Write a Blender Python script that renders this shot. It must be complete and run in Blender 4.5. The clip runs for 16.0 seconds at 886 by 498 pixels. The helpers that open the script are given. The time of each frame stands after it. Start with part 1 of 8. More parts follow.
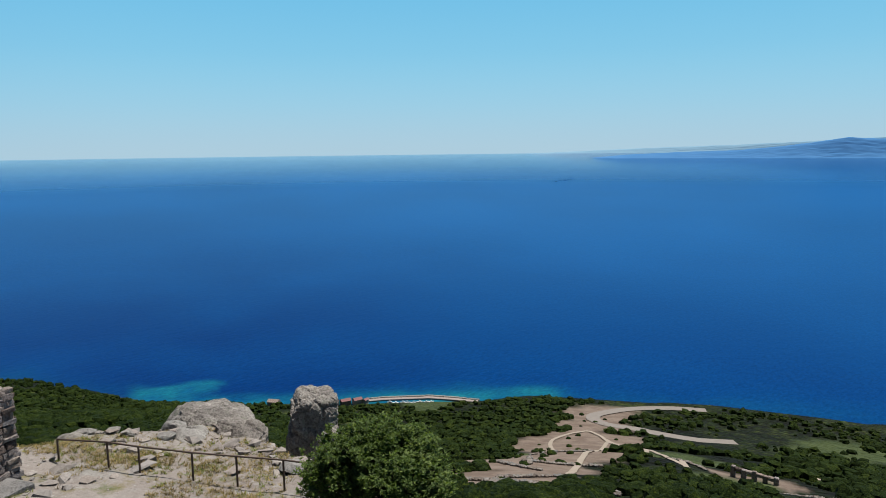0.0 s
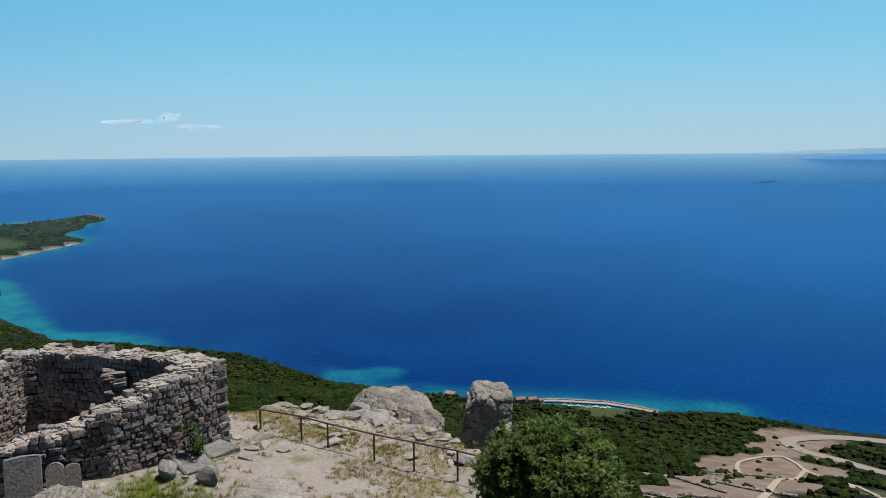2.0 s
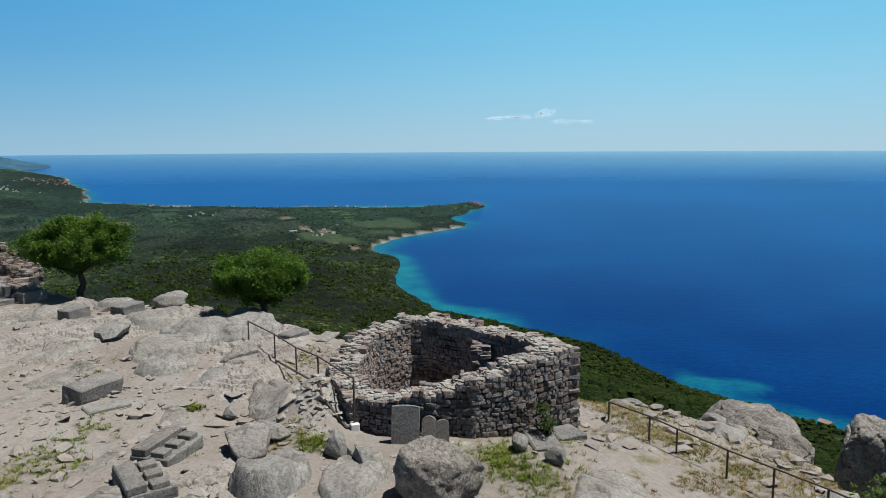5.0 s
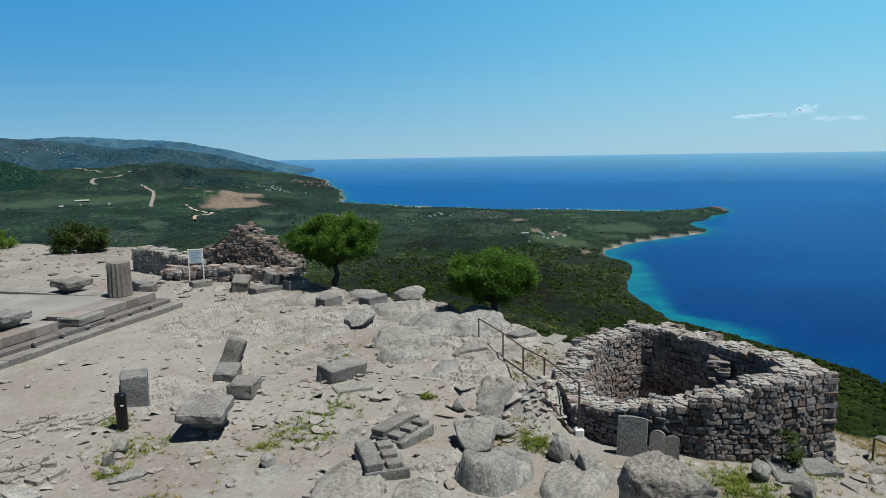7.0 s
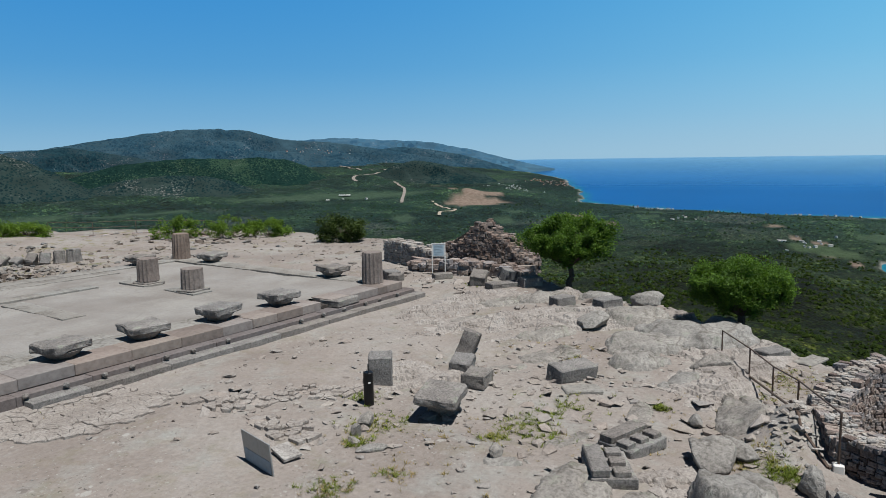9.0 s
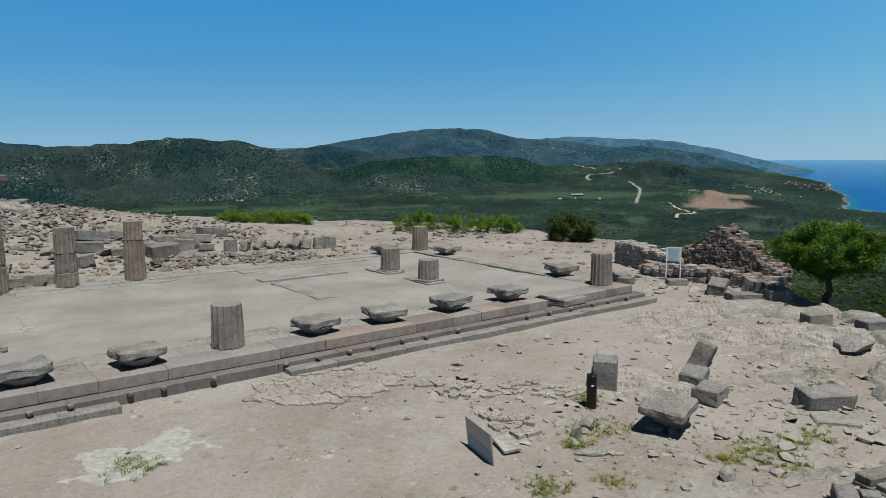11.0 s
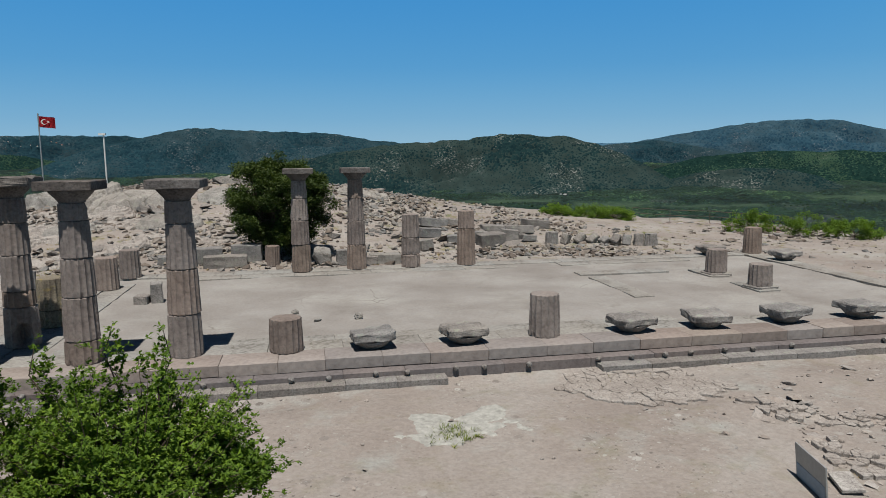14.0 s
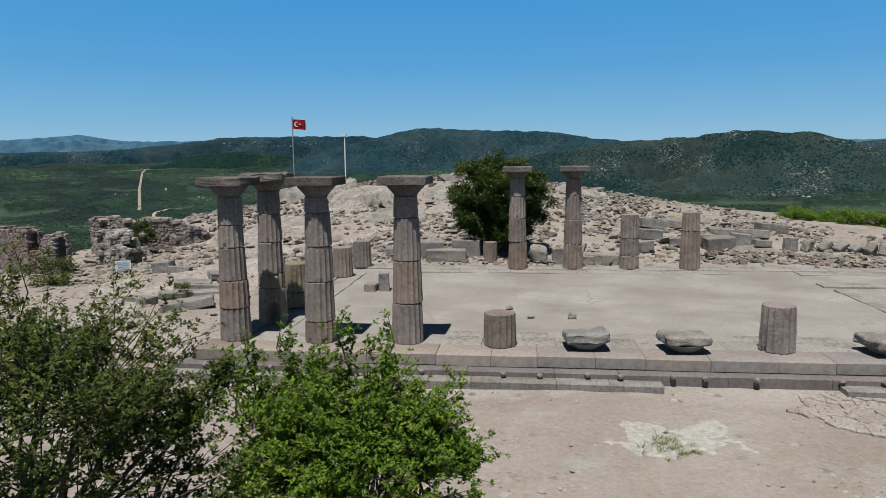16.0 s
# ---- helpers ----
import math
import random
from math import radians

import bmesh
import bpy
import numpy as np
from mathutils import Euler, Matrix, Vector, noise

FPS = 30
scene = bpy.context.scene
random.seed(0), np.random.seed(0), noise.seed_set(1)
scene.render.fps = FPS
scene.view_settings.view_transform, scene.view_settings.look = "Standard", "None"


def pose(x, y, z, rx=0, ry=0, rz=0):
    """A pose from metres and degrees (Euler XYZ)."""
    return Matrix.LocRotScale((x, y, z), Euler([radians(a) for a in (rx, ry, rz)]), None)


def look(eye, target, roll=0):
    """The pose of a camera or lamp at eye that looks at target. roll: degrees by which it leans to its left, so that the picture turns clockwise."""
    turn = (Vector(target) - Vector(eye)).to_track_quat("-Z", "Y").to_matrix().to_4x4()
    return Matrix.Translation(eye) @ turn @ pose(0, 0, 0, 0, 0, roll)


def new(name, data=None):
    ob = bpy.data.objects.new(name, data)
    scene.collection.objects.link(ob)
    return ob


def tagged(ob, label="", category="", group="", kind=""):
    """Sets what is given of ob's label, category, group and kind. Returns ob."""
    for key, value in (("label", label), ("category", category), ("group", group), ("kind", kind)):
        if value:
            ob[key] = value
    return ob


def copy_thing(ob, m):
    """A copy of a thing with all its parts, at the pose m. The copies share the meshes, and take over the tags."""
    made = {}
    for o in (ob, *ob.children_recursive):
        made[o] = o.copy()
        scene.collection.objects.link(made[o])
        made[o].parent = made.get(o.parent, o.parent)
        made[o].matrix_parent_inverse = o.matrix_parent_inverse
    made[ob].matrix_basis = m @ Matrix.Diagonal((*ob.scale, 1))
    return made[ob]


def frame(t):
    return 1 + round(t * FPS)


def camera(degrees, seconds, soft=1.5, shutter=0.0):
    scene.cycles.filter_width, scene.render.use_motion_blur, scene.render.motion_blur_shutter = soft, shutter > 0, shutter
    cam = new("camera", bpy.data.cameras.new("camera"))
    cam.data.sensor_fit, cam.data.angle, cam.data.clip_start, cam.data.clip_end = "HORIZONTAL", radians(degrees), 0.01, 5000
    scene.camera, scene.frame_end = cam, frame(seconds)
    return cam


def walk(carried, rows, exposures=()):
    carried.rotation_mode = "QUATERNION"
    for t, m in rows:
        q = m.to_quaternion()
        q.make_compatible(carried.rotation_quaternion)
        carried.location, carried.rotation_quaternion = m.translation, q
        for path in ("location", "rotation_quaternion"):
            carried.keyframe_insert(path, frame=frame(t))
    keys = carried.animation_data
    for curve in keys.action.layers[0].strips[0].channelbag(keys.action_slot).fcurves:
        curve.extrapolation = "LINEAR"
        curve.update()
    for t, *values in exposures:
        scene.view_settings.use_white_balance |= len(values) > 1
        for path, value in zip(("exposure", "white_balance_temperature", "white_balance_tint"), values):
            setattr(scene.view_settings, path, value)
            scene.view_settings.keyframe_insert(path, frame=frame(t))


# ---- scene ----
cam = camera(64.5, 16.0, 0.9)
EYE = Vector((8.04, -19.11, 5.28))
# seconds, yaw, pitch, roll: the drone hovers and turns to its left
TURNS = [
    (0.0, -137.51, -8.12, 0.66),
    (0.5, -134.79, -8.08, 0.70),
    (1.0, -131.92, -8.08, 0.64),
    (1.5, -127.66, -8.04, 0.54),
    (2.0, -122.69, -8.04, 0.49),
    (2.5, -117.76, -8.03, 0.42),
    (3.0, -113.02, -8.06, 0.43),
    (3.5, -108.23, -8.05, 0.50),
    (4.0, -103.43, -8.03, 0.52),
    (4.2, -101.41, -8.11, 0.31),
    (6.3, -81.38, -7.95, 1.03),
    (6.5, -79.54, -7.90, 0.93),
    (7.0, -74.79, -7.87, 0.93),
    (7.5, -69.97, -7.72, 0.99),
    (8.0, -65.12, -7.65, 0.90),
    (8.5, -60.30, -7.58, 0.86),
    (9.0, -55.54, -7.60, 0.89),
    (9.2, -53.77, -7.58, 0.86),
    (11.3, -34.21, -7.60, 0.48),
    (11.5, -32.62, -7.69, 0.52),
    (12.0, -28.54, -7.65, 0.55),
    (12.5, -24.12, -7.70, 0.53),
    (13.0, -19.67, -7.68, 0.52),
    (13.5, -15.30, -7.69, 0.53),
    (14.0, -10.93, -7.67, 0.53),
    (14.5, -6.56, -7.61, 0.58),
    (15.0, -2.13, -7.57, 0.59),
    (15.5, 2.33, -7.56, 0.60),
    (16.0, 6.71, -7.63, 0.61),
]
walk(cam, [(t, pose(*EYE, 90 + pitch, roll, yaw)) for t, yaw, pitch, roll in TURNS],
     exposures=((0, 0.5, 6500, 10), (4, 0.5, 6450, 10), (6.5, 0.5, 6230, 3), (7.5, 0.5, 6210, 4), (9, 0.47, 6260, 9), (11.5, 0.44, 6440, 6), (14.5, 0.5, 6590, 10), (16, 0.6, 6600, 10)))

# ---- world, sun, exposure ----
SUN_WAY = Vector((-0.062, -0.336, 0.940))
SKY = 0.05
world = bpy.data.worlds.new("world")
scene.world = world
world.use_nodes = True
wn = world.node_tree.nodes
wl = world.node_tree.links
sky = wn.new("ShaderNodeTexSky")
sky.sky_type = "NISHITA"
sky.sun_disc = False
sky.sun_elevation = radians(70)
sky.sun_rotation = radians(190)
sky.altitude = 240
sky.air_density, sky.dust_density, sky.ozone_density = 0.36, 0.0, 2.0
# clear air low over the horizon: paler towards the sun, deeper blue in the north
wdir = wn.new("ShaderNodeTexCoord")
wsep = wn.new("ShaderNodeSeparateXYZ")
wl.new(wdir.outputs["Generated"], wsep.inputs["Vector"])


def air(stops):
    r = wn.new("ShaderNodeValToRGB")
    r.color_ramp.interpolation = "B_SPLINE"
    e = r.color_ramp.elements
    while len(e) < len(stops):
        e.new(0.5)
    for k, (pos, col) in enumerate(stops):
        e[k].position, e[k].color = pos, (*col, 1)
    wl.new(wsep.outputs["Z"], r.inputs["Fac"])
    return r.outputs["Color"]


def fade(value, a, b):
    f = wn.new("ShaderNodeMapRange")
    f.interpolation_type = "SMOOTHSTEP"
    f.inputs["From Min"].default_value, f.inputs["From Max"].default_value = a, b
    wl.new(value, f.inputs["Value"])
    return f.outputs["Result"]


def blend(f, a, b):
    m = wn.new("ShaderNodeMix")
    m.data_type = "RGBA"
    for v, key in ((f, "Factor"), (a, "A"), (b, "B")):
        wl.new(v, m.inputs[key])
    return m.outputs["Result"]


sunny = air([(0.0, (0.44, 0.61, 0.72)), (0.06, (0.34, 0.63, 0.80)), (0.13, (0.235, 0.59, 0.82)), (0.24, (0.14, 0.50, 0.80))])
northern = air([(0.0, (0.31, 0.51, 0.66)), (0.05, (0.19, 0.425, 0.65)), (0.12, (0.088, 0.335, 0.64)), (0.24, (0.043, 0.262, 0.62))])
low_air = blend(fade(wsep.outputs["Y"], -0.45, 0.9), sunny, northern)
lift = wn.new("ShaderNodeVectorMath")
lift.operation = "SCALE"
lift.inputs["Scale"].default_value = 0.70 / SKY
wl.new(low_air, lift.inputs[0])
wl.new(blend(fade(wsep.outputs["Z"], 0.2, 0.36), lift.outputs["Vector"], sky.outputs["Color"]), wn["Background"].inputs["Color"])
wn["Background"].inputs["Strength"].default_value = SKY
sun = new("sun", bpy.data.lights.new("sun", "SUN"))
sun.data.energy, sun.data.angle, sun.data.color = 5.0, radians(0.53), (1.0, 0.95, 0.88)
sun.matrix_world = look(SUN_WAY * 100, (0, 0, 0))

# ---- shape of the land ----
SEA = -230.0


def grid_noise(x, y, seed=0):
    """Smooth value noise on a unit lattice, -1 to 1."""
    xi, yi = np.floor(x), np.floor(y)
    fx, fy = x - xi, y - yi
    fx, fy = fx * fx * (3 - 2 * fx), fy * fy * (3 - 2 * fy)

    def corner(a, b):
        h = np.sin(a * 127.1 + b * 311.7 + seed * 74.7) * 43758.5453
        return (h - np.floor(h)) * 2 - 1
    return ((corner(xi, yi) * (1 - fx) + corner(xi + 1, yi) * fx) * (1 - fy)
            + (corner(xi, yi + 1) * (1 - fx) + corner(xi + 1, yi + 1) * fx) * fy)


def fbm(x, y, size, octaves=4, seed=0):
    total, amp = 0, 1.0
    for k in range(octaves):
        total = total + amp * grid_noise(x / size * 2 ** k + 13.7 * k, y / size * 2 ** k - 7.1 * k, seed + k)
        amp *= 0.5
    return total


def sstep(a, b, v):
    s = np.clip((v - a) / (b - a), 0, 1)
    return s * s * (3 - 2 * s)


# bearing from the hover point (degrees to the left of +y): radius of the plateau's rim
RIM = np.array([(-180, 7), (-160, 8), (-145, 10), (-135, 13), (-128, 15.6), (-123, 16.8), (-118, 18.3), (-114, 17.6), (-105, 17.2), (-100, 18.6), (-96, 20.6), (-90, 23.5),
                (-82, 23.8), (-78, 25.5), (-74, 28), (-70, 30), (-65, 32.5), (-62, 36), (-57, 42), (-51, 50), (-45, 55), (-36, 64), (-23, 68),
                (-10, 72), (0, 75), (15, 80), (25, 70), (32, 56), (40, 46), (60, 38), (90, 28), (120, 18), (150, 10), (180, 7)])
STEEP = np.array([(-180, 1.4), (-135, 1.38), (-125, 1.25), (-118, 1.06), (-112, 1.02), (-105, 0.97), (-99, 1.05), (-95, 1.4), (-90, 2.4),
                  (-80, 3.6), (-60, 4.2), (60, 4.2), (100, 3), (150, 1.6), (180, 1.4)])
COAST = np.array([(-500, -800), (117, -691), (247, -631), (384, -548), (408, -512), (445, -472), (480, -440), (503, -412), (540, -385), (590, -338), (640, -300), (735, -268), (830, -232),
                  (930, -155), (1010, -69), (1150, -30), (1295, -25), (1495, -15), (1560, 30), (1609, 45), (1700, 35), (1818, -3), (2052, -194),
                  (2145, -240), (2200, -215), (2340, -183), (2600, -290), (2864, -376), (2910, -340), (2763, -42), (2807, 13), (2812, 465),
                  (2950, 920), (3214, 1369), (3500, 1480), (4319, 1863), (4712, 2096), (5936, 2690), (9000, 4800), (14167, 8182), (22000, 13500),
                  (22000, 40000), (-40000, 40000), (-40000, -3000), (-2000, -1200)])


# outline of the roofless building at the rim
OUTER = [(22.95, -17.95), (22.35, -19.15), (22.15, -20.6), (22.42, -21.85), (22.98, -23.0), (24.9, -22.55), (26.6, -21.3), (27.75, -20.1), (27.85, -19.1), (26.4, -17.75), (24.6, -17.3)]


def within(x, y, outline):
    """Metres inside a closed outline; negative outside."""
    best = np.full(x.shape, 1e9)
    inside = np.zeros(x.shape, bool)
    for (ax, ay), (bx, by) in zip(outline, np.roll(outline, -1, axis=0)):
        ex, ey = bx - ax, by - ay
        s = np.clip(((x - ax) * ex + (y - ay) * ey) / (ex * ex + ey * ey), 0, 1)
        best = np.minimum(best, np.hypot(x - ax - s * ex, y - ay - s * ey))
        cross = ((ay > y) != (by > y)) & (x < ex * (y - ay) / (ey if ey else 1e-9) + ax)
        inside ^= cross
    return np.where(inside, best, -best)


def inland(x, y):
    """Metres inland of the coast; negative at sea."""
    return within(x, y, COAST)


# far knolls: x, y, height, radius
KNOLLS = [(2480, 560, 16, 200), (1150, 180, 35, 220), (820, 120, 28, 160), (2800, -310, 10, 120), (1900, 300, 8, 240), (3090, 1990, 34, 240),
          (2300, 1300, 14, 330), (2900, 2500, 8, 420), (1700, 2600, 10, 380), (900, 2200, 8, 300)]


def plateau(x, y):
    """Height of the summit ground, temple floor at 0."""
    z = -0.52 - 0.3 * sstep(-9, -18, y) - 0.16 * np.maximum(0, -22.5 - y)
    z = z + 3.9 * np.exp(-((x - 1) / 21) ** 2 - ((y - 41) / 15) ** 2)
    z = z - 0.5 * sstep(-4, -16, x)
    rough = 1 - sstep(-3, -1, y) * sstep(16, 13.5, y) * sstep(-3, -1, x) * sstep(34, 31.5, x) * 0.9
    z = z + 0.75 * np.exp(-((x - 24.1) / 1.35) ** 2 - ((y + 17.15) / 0.8) ** 2)
    house_in = within(x, y, np.array(OUTER))
    z = z + sstep(0.22, 0.5, house_in) * (-1.85 - z)
    z = z - 0.13 * np.exp(-((y + 2.35) / 0.75) ** 2) * sstep(-3, -1, x) * sstep(33, 31, x)
    broken = sstep(18, 24, x) * sstep(-1, -8, y) + sstep(15, 20, y)
    ledge = np.abs(fbm(x, y, 2.6, 3, 15)) * 0.16 * broken
    return z + rough * (0.10 * fbm(x, y, 5.0, 3, 3) + 0.028 * fbm(x, y, 0.9, 3, 9) - ledge)


def rim(az):
    return np.interp(az, RIM[:, 0], RIM[:, 1])


def land(x, y):
    """True height of the ground, and how far it belongs to the bare summit."""
    x, y = np.asarray(x, float), np.asarray(y, float)
    dx, dy = x - EYE[0], y - EYE[1]
    r = np.hypot(dx, dy) + 1e-6
    az = np.degrees(np.arctan2(-dx, dy))
    dc = inland(x, y) + 18 * fbm(x, y, 120, 3, 5) * sstep(500, 900, r)
    u = np.clip(dc, 0, None) / (np.clip(dc, 0, None) + r)
    p = np.interp(az, STEEP[:, 0], STEEP[:, 1])
    far = SEA + 234 * u ** p
    lift = np.clip(dc, 0, 400) / 400
    far = far + lift * 5 * sstep(800, 1800, r) * (1 + fbm(x, y, 500, 4, 21)) + np.clip(dc, 0, 30) * 0.12 * sstep(300, 600, r) - 7 * np.exp(-r / 70)
    far = far + sstep(40, 300, r) * lift * 7 * fbm(x, y, 140, 4, 31)
    for kx, ky, kh, kr in KNOLLS:
        far = far + np.clip(lift * 3, 0, 1) * kh * np.exp(-((x - kx) ** 2 + (y - ky) ** 2) / kr ** 2) * (1 + 0.3 * fbm(x, y, kr * 0.6, 3, 7))
    back = np.clip(dc / 1600, 0, 1) * sstep(-66, -58, az) * sstep(75, 60, az)
    far = far + back * (45 * sstep(2700, 4300, r) + 60 * sstep(4500, 6600, r) + 60 * sstep(6600, 9600, r) + 16 * sstep(1500, 3000, r) * fbm(x, y, 900, 4, 23))
    far = np.where(dc < 0, SEA + np.clip(dc * 0.08, -12, 0) + np.clip((dc + 300) * 0.05, -400, 0) - 0.5, far)
    edge = rim(az) + 1.6 * fbm(x, y, 6, 3, 41)
    top = sstep(edge + 4, edge - 1, r)
    return far * (1 - top) + plateau(x, y) * top, top, dc


def nearer(x, y, z):
    """Draws what lies beyond 1.5 km together, along the line of sight, to keep it within the view's depth."""
    vx, vy, vz = x - EYE[0], y - EYE[1], z - EYE[2]
    r = np.maximum(np.hypot(vx, vy), 1)
    k = np.where(r > 1500, 329.9 / (235.28 / r + 0.0631) / r, 1.0)
    return EYE[0] + vx * k, EYE[1] + vy * k, EYE[2] + vz * k


def ground_z(x, y):
    return float(land(np.array([x]), np.array([y]))[0][0])


# clearings on the slopes and the plain: x, y, radii, turn
BARE_SPOTS = [(122, -158, 22, 24, 0), (140, -200, 24, 26, 0), (160, -245, 26, 28, 0), (182, -295, 26, 32, 0), (205, -345, 30, 34, 0), (228, -400, 34, 36, 0), (262, -455, 28, 34, 0), (300, -522, 24, 34, 0), (226, -372, 34, 48, 20), (165, -262, 40, 30, -30), (106, -150, 40, 13, -53), (280, -510, 20, 44, 10), (250, -468, 34, 10, 0), (3150, 1900, 200, 100, 20), (2830, 1740, 130, 170, -30), (2180, 810, 40, 26, 0), (3500, 2300, 90, 40, 30), (3900, 2700, 110, 40, 40), (1876, 189, 34, 16, -30), (1951, 240, 34, 14, -30), (1723, 147, 44, 10, -25), (1600, 92, 30, 12, -20), (2203, 340, 60, 16, -30), (93, -288, 16, 10, 0), (40, -200, 26, 18, 0),
              (-3300, 5800, 260, 90, 10), (2420, 1050, 60, 40, 0)]
LAWN_SPOTS = [(92, -263, 14, 22, 0), (93, -383, 20, 26, 10), (102, -548, 22, 26, 0), (70, -402, 14, 34, 10), (112, -537, 34, 60, 0), (60, -400, 36, 60, 20), (135, -330, 26, 30, 0), (436, -464, 34, 24, -45), (2800, 2480, 420, 160, -40), (2500, 2600, 300, 120, -40), (1600, 2500, 200, 90, -20), (1250, 2750, 160, 120, 10),
              (2060, -30, 90, 50, -30), (2125, 25, 110, 80, -30), (1905, 30, 60, 36, -40), (2412, 760, 50, 26, 60), (2130, 1180, 90, 36, 40), (1960, 1500, 110, 36, 40), (2330, 1240, 60, 30, 0), (1780, 160, 120, 60, 40), (-2150, 3550, 120, 60, 0), (-2000, 2500, 180, 60, 20), (900, 3000, 260, 60, 0), (190, -300, 24, 14, 0), (2650, 820, 120, 40, 60)]


def oval(x, y, cx, cy, rx, ry, turn):
    c, s = math.cos(math.radians(turn)), math.sin(math.radians(turn))
    d = np.hypot(((x - cx) * c + (y - cy) * s) / rx, (-(x - cx) * s + (y - cy) * c) / ry)
    return sstep(1.15, 0.85, d + 0.22 * fbm(x, y, min(rx, ry) * 0.7, 3, 55))


ROADS = [([(170, -488), (189, -474), (214, -467), (233, -469), (253, -468), (276, -482), (289, -508), (288, -540), (278, -566), (258, -586), (235, -600)], 11.0, "gravel_road", "pale gravel road bending above the sea"),
         ([(215, -335), (222, -342), (238, -365), (247, -386), (249, -424), (233, -415), (218, -398), (190, -372), (142, -318), (113, -271)], 2.4, "footpath", "pale footpath winding over the terraces"),
         ([(216, -396), (180, -320), (140, -238), (107, -176)], 2.4, "footpath", "pale footpath winding over the terraces"),
         ([(221, -402), (173, -355), (150, -315), (126, -284), (115, -274)], 2.4, "footpath", "pale footpath winding over the terraces"),
         ([(20, -330), (60, -345), (95, -330)], 4.0, "footpath", "pale footpath on the slope"),
         ([(2600, 2000), (2763, 2120), (3284, 2510), (4000, 3150)], 16.0, "gravel_road", "pale country road across the plain"),
         ([(2050, 1400), (2160, 1472), (2300, 1500), (2745, 1925)], 12.0, "dirt_track", "pale dirt track across the plain"),
         ([(3700, 3250), (4100, 3600), (4900, 3930), (5180, 4490), (6160, 5790)], 24.0, "gravel_road", "pale country road climbing the far hills"),
         ([(-1190, 2120), (-1400, 2540), (-1380, 2700)], 10.0, "dirt_track", "pale dirt track across the plain"),
         ([(-1480, 2540), (-1800, 3100), (-2250, 3890), (-3000, 5250), (-3300, 5900)], 13.0, "gravel_road", "straight pale road to the far village")]


def clear(x, y):
    """1 where no bushes grow: clearings and roads."""
    c = np.zeros_like(x)
    for q in BARE_SPOTS[:25] + LAWN_SPOTS[7:]:
        c = np.maximum(c, oval(x, y, *q))
    for pts, w, _, _ in ROADS:
        for (ax, ay), (bx, by) in zip(pts, pts[1:]):
            ex, ey = bx - ax, by - ay
            s = np.clip(((x - ax) * ex + (y - ay) * ey) / (ex * ex + ey * ey), 0, 1)
            c = np.maximum(c, (np.hypot(x - ax - s * ex, y - ay - s * ey) < w * 0.5 + 8).astype(float))
    return c

# ---- materials ----
def mat(name, rough=0.85, spec=0.3, metal=0.0):
    m = bpy.data.materials.new(name)
    m.use_nodes = True
    b = m.node_tree.nodes["Principled BSDF"]
    b.inputs["Roughness"].default_value = rough
    b.inputs["Specular IOR Level"].default_value = spec
    b.inputs["Metallic"].default_value = metal
    return m, m.node_tree.nodes, m.node_tree.links, b


def tex_noise(n, l, scale, detail=5, rough=0.55, coords=None, kind="Object"):
    if coords is None:
        coords = n.new("ShaderNodeTexCoord").outputs[kind]
    t = n.new("ShaderNodeTexNoise")
    t.inputs["Scale"].default_value = scale
    t.inputs["Detail"].default_value = detail
    t.inputs["Roughness"].default_value = rough
    l.new(coords, t.inputs["Vector"])
    return t.outputs["Fac"]


def ramp(n, l, fac, stops):
    r = n.new("ShaderNodeValToRGB")
    e = r.color_ramp.elements
    while len(e) < len(stops):
        e.new(0.5)
    for k, (pos, col) in enumerate(stops):
        e[k].position = pos
        e[k].color = (*col, 1) if len(col) == 3 else col
    l.new(fac, r.inputs["Fac"])
    return r.outputs["Color"]


def step_ramp(n, l, fac, a, b):
    return ramp(n, l, fac, [(a, (0, 0, 0)), (b, (1, 1, 1))])


def mix(n, l, fac, a, b, kind="MIX"):
    m = n.new("ShaderNodeMix")
    m.data_type, m.blend_type = "RGBA", kind
    for val, s in ((fac, m.inputs["Factor"]), (a, m.inputs["A"]), (b, m.inputs["B"])):
        if isinstance(val, (int, float)):
            s.default_value = val
        elif isinstance(val, tuple):
            s.default_value = (*val, 1)
        else:
            l.new(val, s)
    return m.outputs["Result"]


def bump(n, l, b, height, dist, strength=0.6, prev=None):
    k = n.new("ShaderNodeBump")
    k.inputs["Distance"].default_value = dist
    k.inputs["Strength"].default_value = strength
    l.new(height, k.inputs["Height"])
    if prev is not None:
        l.new(prev, k.inputs["Normal"])
    l.new(k.outputs["Normal"], b.inputs["Normal"])
    return k.outputs["Normal"]


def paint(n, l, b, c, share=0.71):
    """Sets the base colour: the tint darkened by one even factor, to deepen shadows."""
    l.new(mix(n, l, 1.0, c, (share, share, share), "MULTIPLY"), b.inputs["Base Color"])


